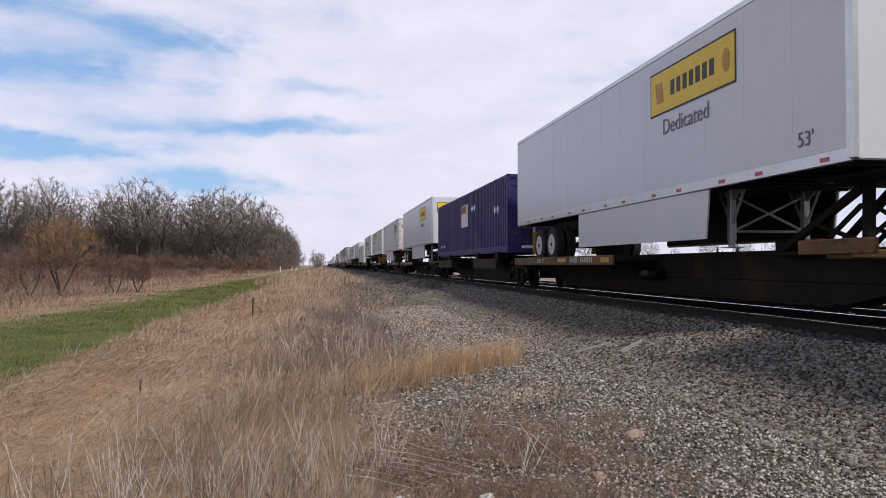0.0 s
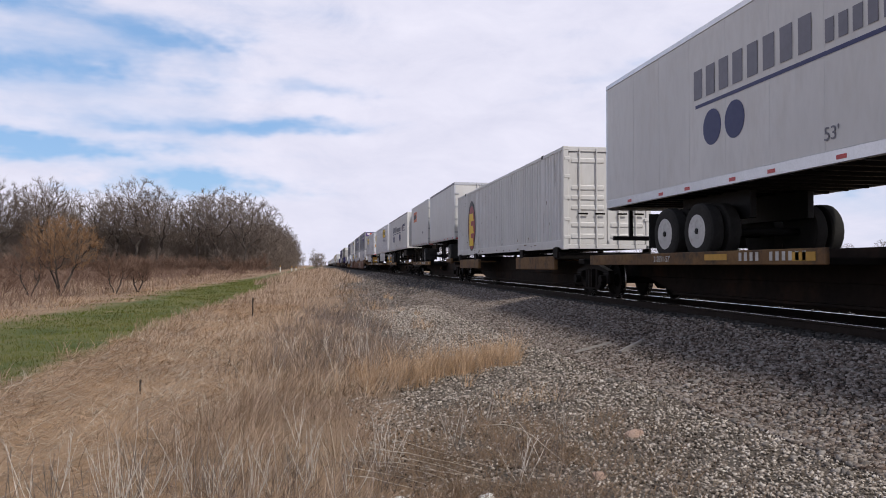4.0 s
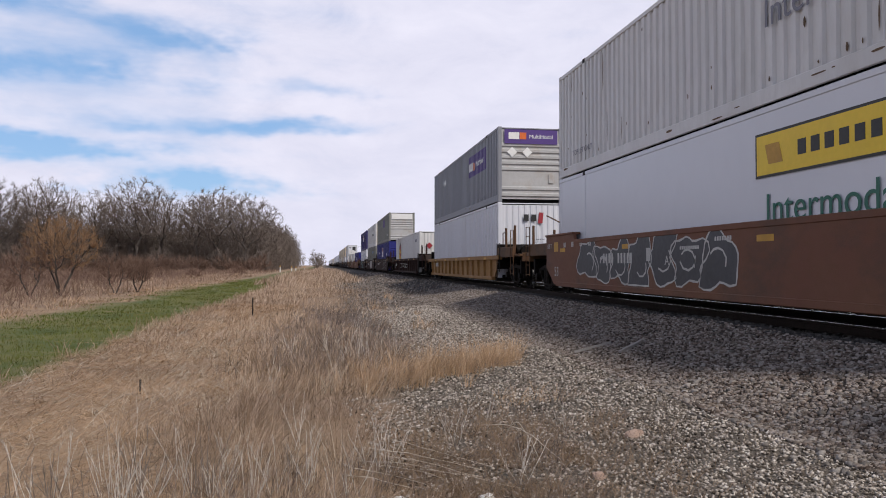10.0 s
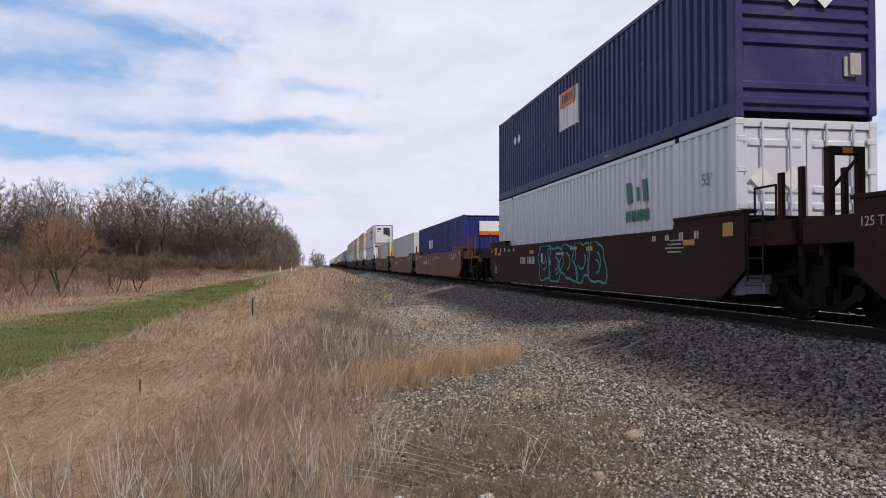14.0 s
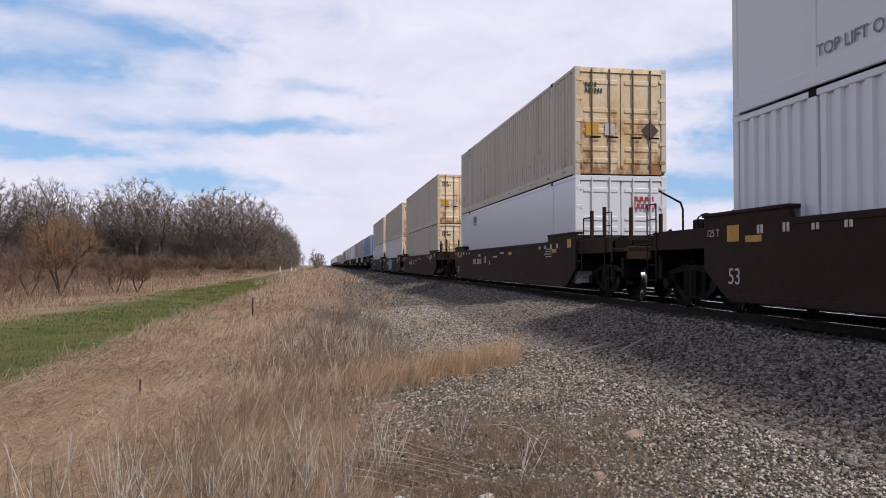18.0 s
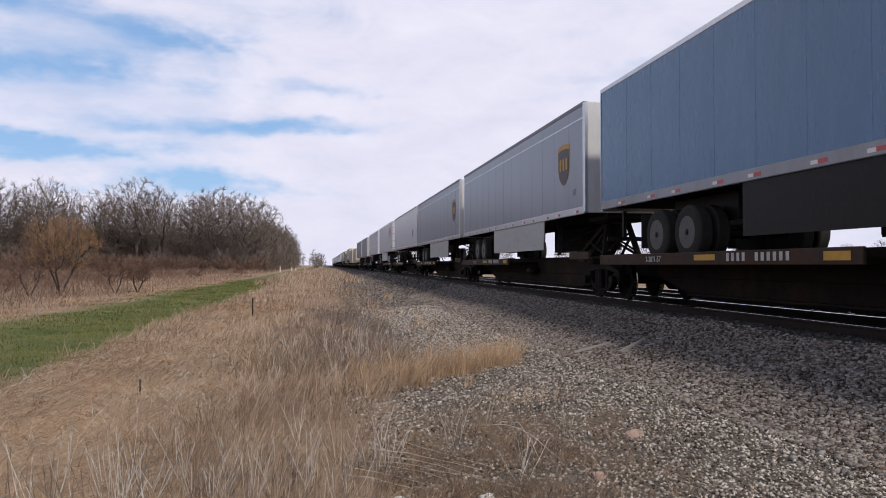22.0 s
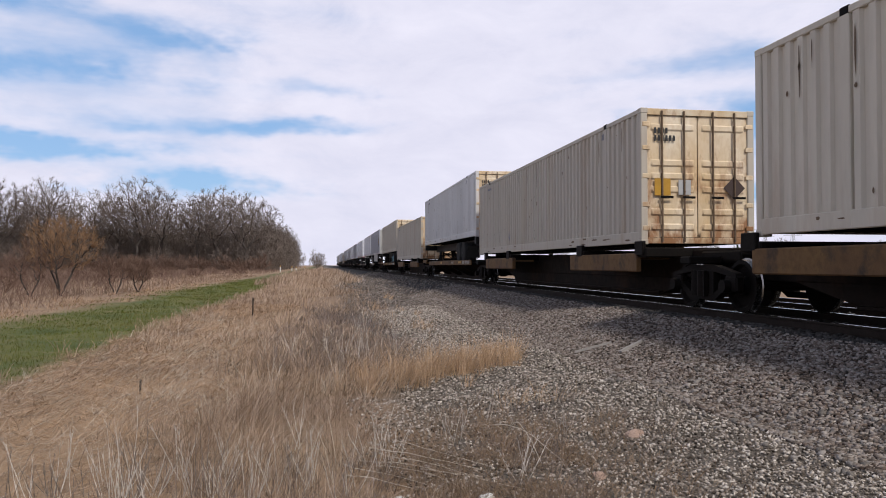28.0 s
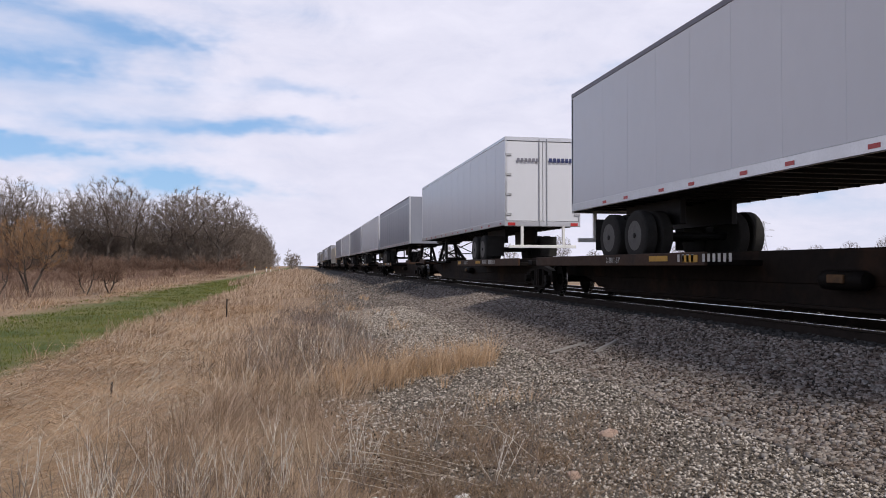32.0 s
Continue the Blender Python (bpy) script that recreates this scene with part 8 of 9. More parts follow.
carpet("dry_grass", "tan dry grass along the verge", 26000, 14, 70, 319, lambda x, y: lane_side(x, y) * (1 - ease(1.3, 2.6, x + 0.5 * drift(x, y, 2, 4))) * (1 - 0.8 * grey_part(x, y)) * ease(-0.9, 0.4, drift(x, y, 1.6, 10)), STRAW, 0.10, 0.34, 0.45, 0.35, 0.9, 0.1, 2.5, x1=3.2, thin=1.25)
carpet("dry_grass", "tan dry grass along the far verge", 9000, 60, 240, 321, lambda x, y: 1 - ease(2.6, 4.0, x), STRAW, 0.35, 0.7, 0.3, 0.25, 0.6, 0.1, 1.0, x0=-5.6, x1=4.0, thin=1.5)
# mauve-grey weeds
carpet("dead_weeds", "mauve-grey dead weeds on the verge", 30000, 4.3, 34, 323, lambda x, y: grey_part(x, y) * edge_of_gravel(x - 0.3, y), STRAW_MAUVE, 0.10, 0.36, 0.55, 0.4, 0.6, 0.3, 3.0, x0=-3.0, x1=3.4, segs=3)
tussocks("dead_weeds", "mauve-grey bushy dead weeds", 420, 34, 4.4, 28, 325, lambda x, y: grey_part(x, y) * edge_of_gravel(x - 0.2, y), STRAW_MAUVE, 0.16, 0.42, 0.85, x0=-2.6, x1=3.0, radius=0.16)
tussocks("pale_weeds", "whitish weed stalks among the grey weeds", 130, 4, 5.0, 30, 327, lambda x, y: grey_part(x, y) * edge_of_gravel(x, y), STRAW_PALE, 0.30, 0.60, 0.4, x0=-2.6, x1=3.0, thin=0.9)
# golden tufts in an arc at the gravel's edge


def arc_share(x, y):
    along = np.clip((x - 0.4) / 2.6, 0, 1)
    return bell(y - (9.4 + 1.0 * along + 0.9 * along ** 2), 0, 0.42) * ease(0.1, 0.6, x) * (1 - ease(2.7, 3.2, x)) * ease(-0.7, 0.3, drift(x, y, 0.6, 6) + 0.35)


tussocks("tall_grass", "tufts of tall golden dry grass on the gravel", 800, 22, 8.6, 12.4, 331, arc_share, STRAW_GOLD, 0.26, 0.56, 0.30, x0=0.1, x1=3.3, radius=0.07, push=0.12)
tussocks("tall_grass", "small golden tuft alone on the gravel", 60, 16, 7.2, 8.6, 333, lambda x, y: bell(x, 2.3, 0.28) * bell(y, 7.9, 0.3), STRAW_GOLD, 0.14, 0.30, 0.5, x0=1.5, x1=3.2, radius=0.08)
tussocks("tall_grass", "pale tufts standing along the far gravel", 80, 14, 17, 34, 335, lambda x, y: bell(x, 2.2 + 0.03 * (y - 17), 0.6) * ease(-0.1, 0.3, drift(x, y, 1.6, 3)), STRAW_GOLD, 0.2, 0.42, 0.4, x0=0.8, x1=4.0)
# low weeds on the near gravel
def clump_share(x, y):
    return np.minimum(1, bell(x, 1.5, 0.75) * bell(y, 5.9, 1.2) * 1.2 + 0.9 * bell(x, 0.85, 0.6) * bell(y, 5.0, 0.7)) * ease(-0.7, 0.2, drift(x, y, 0.5, 5) + 0.25)


carpet("low_weeds", "low brown dead weeds lying on the gravel", 26000, 4.2, 9, 337, clump_share, STRAW_BROWN, 0.06, 0.22, 0.95, 0.4, 0.6, 0.0, 3.2, x0=0.0, x1=3.2)
tussocks("low_weeds", "low olive brown weeds on the gravel", 620, 20, 4.3, 8.2, 339, clump_share, STRAW_BROWN, 0.10, 0.30, 0.8, x0=0.2, x1=3.0, thin=0.9, stuff="weeds")
tussocks("low_weeds", "thin grey weeds on the gravel", 380, 12, 4.3, 8.2, 341, clump_share, STRAW_MAUVE, 0.14, 0.36, 0.7, x0=0.2, x1=3.0, thin=0.9, stuff="weeds")
carpet("low_weeds", "scattered dry bits of grass on the gravel", 2600, 4.6, 24, 343, lambda x, y: 0.5 * (1 - ease(2.8, 4.2, x)), STRAW_BROWN, 0.05, 0.16, 1.2, 0.3, 0.3, 0.0, 3.2, x0=0.6, x1=4.2)
carpet("low_weeds", "low brown dead grass on the distant gravel", 6000, 12, 40, 345, lambda x, y: 0.75 * (1 - ease(2.0, 3.6, x)) * ease(-0.3, 0.4, drift(x, y, 1.8, 9)), STRAW_MAUVE, 0.05, 0.16, 0.8, 0.4, 0.5, 0.0, 3.0, x0=0.8, x1=4.0)
carpet("dry_grass", "short dry grass behind the camera", 4000, 1.0, 10, 347, lambda x, y: 1 - ease(0.2, 0.9, x), STRAW, 0.10, 0.30, 0.8, 0.4, 0.5, 0.0, 3.0, x0=-4.6, x1=1.0).matrix_world = Matrix.Scale(-1, 4, (0, 1, 0))


# the mown lane and the field beyond it
def lane_share(x, y):
    return (1 - lane_side(x, y)) * ease(-8.9, -7.2, x + 0.9 * drift(x, y, 3.0, 11))


TURF_PALE = material("yellowish_turf", (0.20, 0.175, 0.055), 0.85, 0, grain=25, blotch=0.4, amount=0.3, island=0.4, spec=0.2)
carpet("green_turf", "short green turf of the mown lane", 34000, 9, 90, 351, lane_share, TURF, 0.025, 0.075, 0.7, 0.35, 0.5, 0.0, 3.0, x0=-10.2, x1=-3.6, thin=1.4)
carpet("green_turf", "yellowish blades in the mown lane", 12000, 9, 90, 353, lambda x, y: lane_share(x, y) * ease(-0.2, 0.5, drift(x, y, 1.6, 12)), TURF_PALE, 0.03, 0.085, 0.8, 0.35, 0.5, 0.0, 3.0, x0=-10.4, x1=-3.6, thin=1.3)
carpet("green_turf", "green blades running out into the dry field edge", 9000, 14, 80, 355, lambda x, y: bell(x, -9.0, 1.0) * ease(-0.3, 0.5, drift(x, y, 2.2, 13)), TURF, 0.04, 0.11, 0.5, 0.35, 0.5, 0.0, 3.0, x0=-11, x1=-6.5, thin=1.6)
tussocks("dry_grass", "bowed straw tufts at the far side of the lane", 700, 16, 17, 75, 357, lambda x, y: bell(x, -9.9 - 0.01 * y, 1.2) * ease(-0.4, 0.3, drift(x, y, 2.0, 14)), MAT_A, 0.10, 0.30, 0.8, x0=-14, x1=-7, thin=1.2, radius=0.25)
carpet("field_edge_grass", "tan grass between the green lane and the brush", 16000, 17, 120, 359, lambda x, y: 0.8 * ease(8.3, 9.8, -x + 0.8 * drift(x, y, 2.0, 15)) * (1 - ease(11.5, 15, -x - 0.02 * y)), FINE_RED, 0.08, 0.28, 1.0, 0.35, 0.5, 0.0, 3.0, x0=-18, x1=-8.0, thin=1.3)


def field_share(x, y):
    return ease(9.8, 12.0, -x + 1.0 * drift(x, y, 4.0, 16))


carpet("field_grass", "tan and brown grass of the old field", 26000, 22, 200, 361, lambda x, y: field_share(x, y) * ease(-0.5, 0.3, drift(x, y * 0.4, 7.0, 17) + 0.1), FINE_RED, 0.2, 0.65, 0.5, 0.35, 0.6, 0.0, 3.0, x0=-75, x1=-9.5, thin=1.5)
carpet("field_weeds", "reddish brown weeds of the old field", 34000, 26, 205, 363, lambda x, y: field_share(x, y) * ease(-0.3, 0.4, 0.15 - drift(x, y * 0.4, 7.0, 17)), BRUSH, 0.3, 1.0, 0.4, 0.3, 0.5, 0.0, 3.0, x0=-80, x1=-10.5, thin=1.4)


def fallen_stalk(x0, y0, x1, y1, r, rise=0.015):
    """A long bleached stalk lying on the gravel."""
    s = Shape()
    n, dice = 6, random.Random(int(x0 * 1000))
    pts = []
    for i in range(n + 1):
        f = i / n
        x, y = x0 + (x1 - x0) * f + dice.uniform(-0.02, 0.02), y0 + (y1 - y0) * f + dice.uniform(-0.02, 0.02)
        pts.append((x, y, ground_z(x, y) + 0.03 + rise * math.sin(f * 3.1)))
    for i, (a, b) in enumerate(zip(pts, pts[1:])):
        s.bar(a, b, r * (1 - 0.6 * i / n), 5, r * (1 - 0.6 * (i + 1) / n))
    tagged(new("fallen_stalk", repair(s.mesh("fallen_stalk", STRAW_PALE))), "long bleached stalk lying on the gravel", "stalk", "fallen stalks")


for row in ((0.42, 6.35, 1.22, 5.42, 0.006), (0.50, 6.05, 1.15, 5.30, 0.005), (0.30, 6.0, 1.02, 5.36, 0.005), (0.44, 5.8, 0.95, 5.15, 0.004), (0.62, 6.5, 1.30, 5.5, 0.004), (0.20, 5.6, 0.66, 5.05, 0.005),
            (0.15, 5.9, 0.80, 5.0, 0.004), (1.55, 6.9, 1.85, 5.6, 0.004, 0.12), (1.62, 6.5, 1.72, 5.7, 0.004, 0.2), (0.75, 5.6, 1.35, 5.0, 0.004)):
    fallen_stalk(*row)

# ---- trees ----
def twig(s, p, q, r):
    """A thin three-sided twig that ends in a point."""
    d = (q - p).normalized()
    a = d.orthogonal().normalized() * r
    b = d.cross(a)
    k = len(s.v)
    s.v += [tuple(p + a), tuple(p - a * 0.5 + b * 0.87), tuple(p - a * 0.5 - b * 0.87), tuple(q)]
    s.f += [(k, k + 1, k + 3), (k + 1, k + 2, k + 3), (k + 2, k, k + 3)]


def sprig(s, p, q, r, r1=0.0):
    """A flat strip or, without an end width, a single pointed sprig."""
    d = (q - p).normalized()
    a = d.orthogonal().normalized()
    t = (p.x * 91.7 + q.z * 57.3) % 6.28
    a = a * math.cos(t) + d.cross(a) * math.sin(t)
    k = len(s.v)
    if r1:
        s.v += [tuple(p - a * r), tuple(p + a * r), tuple(q + a * r1), tuple(q - a * r1)]
        s.f.append((k, k + 1, k + 2, k + 3))
    else:
        s.v += [tuple(p - a * r), tuple(p + a * r), tuple(q)]
        s.f.append((k, k + 1, k + 2))


def limb(s, p, q, r, r1, n):
    d = (q - p).normalized()
    a = d.orthogonal().normalized()
    b = d.cross(a)
    k = len(s.v)
    for e, w in ((p, r), (q, r1)):
        s.v += [tuple(e + w * (math.cos(2 * math.pi * i / n) * a + math.sin(2 * math.pi * i / n) * b)) for i in range(n)]
    s.f += [(k + i, k + (i + 1) % n, k + n + (i + 1) % n, k + n + i) for i in range(n)]


def branch_net(seed, stems, marks, step, reach, kill, rounds=70, lift=0.12, shake=0.22):
    """Nodes and parents of limbs that grow towards marks in the crown's space, each mark drawing its nearest limb."""
    g = np.random.default_rng(seed)
    pts, par = [], []
    for path in stems:
        for i, p in enumerate(path):
            pts.append(p)
            par.append(len(pts) - 2 if i else -1)
    pts = [np.array(p, float) for p in pts]
    best, who = np.full(len(marks), 1e9), np.zeros(len(marks), int)
    alive = np.ones(len(marks), bool)
    fresh = list(range(len(pts)))
    for turn in range(rounds):
        for k in fresh:
            d = np.linalg.norm(marks - pts[k], axis=1)
            nearer = d < best
            best[nearer], who[nearer] = d[nearer], k
        alive &= best > kill
        pull = alive & (best < reach)
        if not pull.any():
            break
        fresh = []
        for k in np.unique(who[pull]):
            m = marks[pull & (who == k)] - pts[k]
            d = (m / np.linalg.norm(m, axis=1)[:, None]).sum(0)
            d = d / (np.linalg.norm(d) + 1e-6) + g.normal(0, shake, 3) + (0, 0, lift)
            pts.append(pts[k] + d / np.linalg.norm(d) * step)
            par.append(k)
            fresh.append(len(pts) - 1)
    return pts, par


def grown_tree(seed, stems, marks, step, reach, kill, tip, twigs, twig_len, twig_r, power=2.3, lift=0.12, up=0.35, thick=3.0, shake=0.22):
    """Trunk with limbs, and crown of fine branches and twigs: two Shapes."""
    rnd = random.Random(seed)
    pts, par = branch_net(seed, stems, marks, step, reach, kill, lift=lift, shake=shake)
    load = [0.0] * len(pts)
    kids = [0] * len(pts)
    for k in range(len(pts) - 1, -1, -1):
        load[k] = max(load[k], tip ** power)
        if par[k] >= 0:
            load[par[k]] += load[k]
            kids[par[k]] += 1
    rad = [v ** (1 / power) for v in load]
    wood, crown = Shape(), Shape()
    mid = marks.mean(0)
    for k, p in enumerate(pts):
        if par[k] < 0:
            continue
        a, b = Vector(pts[par[k]]), Vector(p)
        big = rad[k] > tip * thick
        if rad[k] < tip * 1.7:
            sprig(crown, a, b, rad[k] * 1.2, rad[k])
        else:
            limb(wood if big else crown, a, b, min(rad[par[k]], rad[k] * 1.25), rad[k], 6 if rad[k] > tip * 7 else 4 if big else 3)
        if rad[k] < tip * 2.4:
            out = Vector(p - mid).normalized()
            for i in range(twigs + (2 if not kids[k] else 0)):
                d = ((b - a).normalized() * 0.7 + out * 0.5 + Vector((rnd.uniform(-1, 1), rnd.uniform(-1, 1), rnd.uniform(-0.6, 1) + up)) * 0.9).normalized()
                f = rnd.random()
                sprig(crown, a.lerp(b, f), a.lerp(b, f) + d * twig_len * rnd.uniform(0.5, 1.3), twig_r)
    return wood, crown


def dome_marks(g, n, centre, radii, low=-1.0, shell=0.5):
    """Random places in a rounded crown, more of them towards its skin."""
    d = g.normal(0, 1, (n * 2, 3))
    d /= np.linalg.norm(d, axis=1)[:, None]
    d = d[d[:, 2] > low][:n]
    r = g.random(len(d)) ** (1 / (2 + 2 * shell))
    return np.array(centre) + d * r[:, None] * np.array(radii)


def oak(seed):
    g = np.random.default_rng(seed)
    h = 22.0
    bole = g.uniform(5.0, 8.0)
    stems = [[(g.normal(0, 0.10) * i, g.normal(0, 0.10) * i, -0.3 + (bole + 0.3) * i / 5) for i in range(6)]]
    top = g.uniform(0.58, 0.66) * h
    marks = [dome_marks(g, 680, (0, 0, top), (g.uniform(7.0, 8.6), g.uniform(7.0, 8.6), h - top), -0.8, 0.3)]
    for k in range(3):      # heavy side lobes make the outline uneven
        a = g.uniform(0, 6.28)
        marks.append(dome_marks(g, 110, (math.cos(a) * 5.5, math.sin(a) * 5.5, top + g.uniform(-4, 2)), (3.4, 3.4, 3.2), -1, 0.2))
    return grown_tree(seed, stems, np.concatenate(marks), 0.72, 12.0, 0.80, 0.028, 6, 1.2, 0.026, lift=0.06, shake=0.30, up=0.2)


def young(seed, h):
    """A slender tree of the thicket."""
    g = np.random.default_rng(seed)
    stems = [[(g.normal(0, 0.08) * i + k * 1.6, g.normal(0, 0.08) * i, -0.2 + h * 0.12 * i) for i in range(5)] for k in range(3)]
    marks = dome_marks(g, 330, (1.4, 0, h * 0.55), (3.0, 2.2, h * 0.45), -1, 0.1)
    return grown_tree(seed, stems, marks, 0.6, 7, 0.75, 0.022, 4, 1.2, 0.030, lift=0.35, up=0.7, shake=0.25)


def bush(seed, h, w, n=150, stems=6, twigs=4, tip=0.020, twig_r=0.030, twig_len=1.1):
    g = np.random.default_rng(seed)
    paths = []
    for k in range(stems):
        a = g.uniform(0, 6.28)
        paths.append([(math.cos(a) * w * 0.12 * i, math.sin(a) * w * 0.12 * i, -0.1 + h * 0.11 * i) for i in range(4)])
    marks = dome_marks(g, n, (0, 0, h * 0.5), (w, w, h * 0.5), -1, 0.1)
    return grown_tree(seed, paths, marks, h * 0.08, h, h * 0.10, tip, twigs, twig_len, twig_r, lift=0.3, up=0.6)


def kind_of(name, label, category, group, shapes, bark, twigs):
    w, c = shapes
    t = thing(name, label, category, group)
    part("trunk", w.mesh("trunk", bark, 40), bark, t)
    part("crown", c.mesh("crown", twigs, 0), twigs, t, "bare twigs")
    return t


def joined_kind(name, label, group, shapes, mat):
    w, c = shapes
    w.add(c.v, c.f)
    me = w.mesh(name, mat, 0)
    return lambda: tagged(new(name, me), label, "shrub", group)


def settle(ob, x, y, sc, turn, tall=1.0):
    ob.location, ob.rotation_euler, ob.scale = (x, y, ground_z(x, y)), (0, 0, turn), (sc, sc, sc * tall)
    return ob


def dead_weed(seed, h, stems):
    """Bleached stalks from one root, each with a few side shoots near its top."""
    rnd = random.Random(seed)
    s = Shape()
    for k in range(stems):
        a, t = rnd.uniform(0, 6.28), rnd.uniform(0.05, 0.55)
        p, hh = Vector((rnd.uniform(-0.05, 0.05), rnd.uniform(-0.05, 0.05), -0.02)), h * rnd.uniform(0.55, 1.0)
        d = Vector((math.cos(a) * math.sin(t), math.sin(a) * math.sin(t), math.cos(t)))
        n = 4
        for i in range(n):
            d = (d + Vector((rnd.uniform(-1, 1), rnd.uniform(-1, 1), rnd.uniform(-0.6, 0.6))) * 0.09).normalized()
            q = p + d * hh / n
            limb(s, p, q, 0.0031 * (1 - 0.16 * i), 0.0031 * (0.84 - 0.16 * i), 3)
            if i > 0:
                for m in range(rnd.choice((1, 2, 3))):
                    e = (d + Vector((rnd.uniform(-1, 1), rnd.uniform(-1, 1), rnd.uniform(0, 0.8))) * 0.7).normalized()
                    twig(s, p.lerp(q, rnd.random()), q + e * hh * rnd.uniform(0.08, 0.22), 0.0014)
            p = q
    return s


dice = random.Random(71)
WEED_SPOTS = [(-1.35, 5.3, 0.72), (-1.28, 5.15, 0.62), (-1.75, 5.4, 0.55), (-0.45, 5.0, 0.5), (0.2, 5.2, 0.5), (1.9, 5.8, 0.45), (1.15, 6.4, 0.42), (-2.45, 5.6, 0.7), (-2.1, 5.35, 0.62), (-0.2, 6.5, 0.6), (2.2, 6.5, 0.35), (-0.8, 5.3, 0.55), (-1.9, 5.2, 0.5), (0.5, 5.6, 0.5), (-3.0, 6.6, 0.55),
              (1.45, 5.2, 0.4), (1.6, 7.2, 0.38)]
WEED_SPOTS += [(dice.uniform(-1.9, 0.5), dice.uniform(4.7, 5.9), dice.uniform(0.3, 0.55)) for k in range(30)] + [(dice.uniform(-0.8, 1.4), dice.uniform(9.5, 17), dice.uniform(0.4, 0.6)) for k in range(16)]
for tone, mat, label in ((0, WEED_WHITE, "bleached branching dead weed stalks on the verge"), (1, STRAW_GREY, "grey branching dead weed stalks on the verge")):
    mass = Shape()
    for k, (wx, wy, wh) in enumerate(WEED_SPOTS):
        if (k > 3 and k % 3 == 2) == bool(tone):
            s = dead_weed(100 + k, wh, 3 + k % 4)
            z = ground_z(wx, wy)
            mass.add([(p[0] + wx, p[1] + wy, p[2] + z) for p in s.v], s.f)
    tagged(new("dead_weed_stalks", mass.mesh("dead_weed_stalks", mat, 0)), label, "weeds", kind="stuff")

rnd = random.Random(11)
OAKS = [kind_of("bare_tree", "tall bare grey-brown oak in the wood", "tree", "trees of the wood", oak(s), BARK, TWIG) for s in range(201, 207)]
spots = []
for k, x in enumerate(np.arange(-112, -16, 6.6)):
    for row in range(2):
        y = 199 + row * 15 + rnd.uniform(-4, 4) - max(0, -x - 60) * 0.25
        spots.append((x + rnd.uniform(-2, 2) + row * 3, y, rnd.uniform(0.88, 1.06) * (1.0 if x < -24 else 0.92)))
for y in np.arange(235, 430, 14):
    spots.append((-18.5 + rnd.uniform(-3, 2), y + rnd.uniform(-3, 3), rnd.uniform(0.72, 0.92)))
# single trees and far woods beyond the track
for k in range(22):
    a = radians(4 + k * 2.2 + rnd.uniform(-0.4, 0.4))
    d = rnd.uniform(330, 420)
    spots.append((d * math.sin(a) + 8, d * math.cos(a), rnd.uniform(0.45, 0.7)))
for i, (x, y, sc) in enumerate(spots):
    src = OAKS[i % len(OAKS)]
    settle(src if i < len(OAKS) else copy_thing(src, Matrix()), x, y, sc, rnd.uniform(0, 6.28), rnd.uniform(0.94, 1.08))

UNDER = [joined_kind("thicket_shrub", "brown leafless shrub at the wood's edge", "shrubs of the wood", bush(220 + s, 6.5, 3.4), TWIG) for s in range(4)]
for k in range(70):
    x = -128 + k * 1.63 + rnd.uniform(-1, 1)
    y = 193 + rnd.uniform(-5, 9) - max(0, -x - 60) * 0.25
    settle(UNDER[k % 4](), x, y + (k % 3) * 9, rnd.uniform(0.7, 1.2) * (1 + 0.35 * (k % 3)), rnd.uniform(0, 6.28))
for k in range(24):
    settle(UNDER[k % 4](), -13.5 + rnd.uniform(-1.5, 1.5), 198 + k * 9 + rnd.uniform(-3, 3), rnd.uniform(0.7, 1.2), rnd.uniform(0, 6.28), 1.2)
SAPLINGS = [joined_kind("sapling", "slender leafless young tree in the thicket", "saplings of the wood", young(260 + s, 13.0), TWIG) for s in range(4)]
k = 0
for x in np.arange(-108, -14.5, 3.1):
    for row in range(4):
        k += 1
        settle(SAPLINGS[k % 4](), x + rnd.uniform(-1.2, 1.2), 204 + row * 11 + rnd.uniform(-4, 4) - max(0, -x - 60) * 0.25, rnd.uniform(0.7, 1.08), rnd.uniform(0, 6.28))
for y in np.arange(215, 420, 5):
    k += 1
    settle(SAPLINGS[k % 4](), -15.5 + rnd.uniform(-1.8, 1.5), y, rnd.uniform(0.8, 1.2), rnd.uniform(0, 6.28))
LOW_BUSH = [joined_kind("thicket_shrub", "low reddish shrub at the wood's foot", "shrubs of the wood", bush(240 + s, 3.4, 2.4, 90), BRUSH) for s in range(3)]
for k in range(70):
    x = -124 + k * 1.58 + rnd.uniform(-0.8, 0.8)
    settle(LOW_BUSH[k % 3](), x, 188 + rnd.uniform(-3, 3) - max(0, -x - 60) * 0.25, rnd.uniform(0.6, 1.25), rnd.uniform(0, 6.28))
for k, (x, y, sc) in enumerate(((-2.6, 318, 1.1), (-1.4, 326, 0.95), (-3.6, 330, 0.85), (-2.4, 336, 1.0), (0.3, 342, 0.6), (-2.2, 322, 0.7))):
    settle(UNDER[k % 4](), x, y, sc, k * 1.3, 1.1)


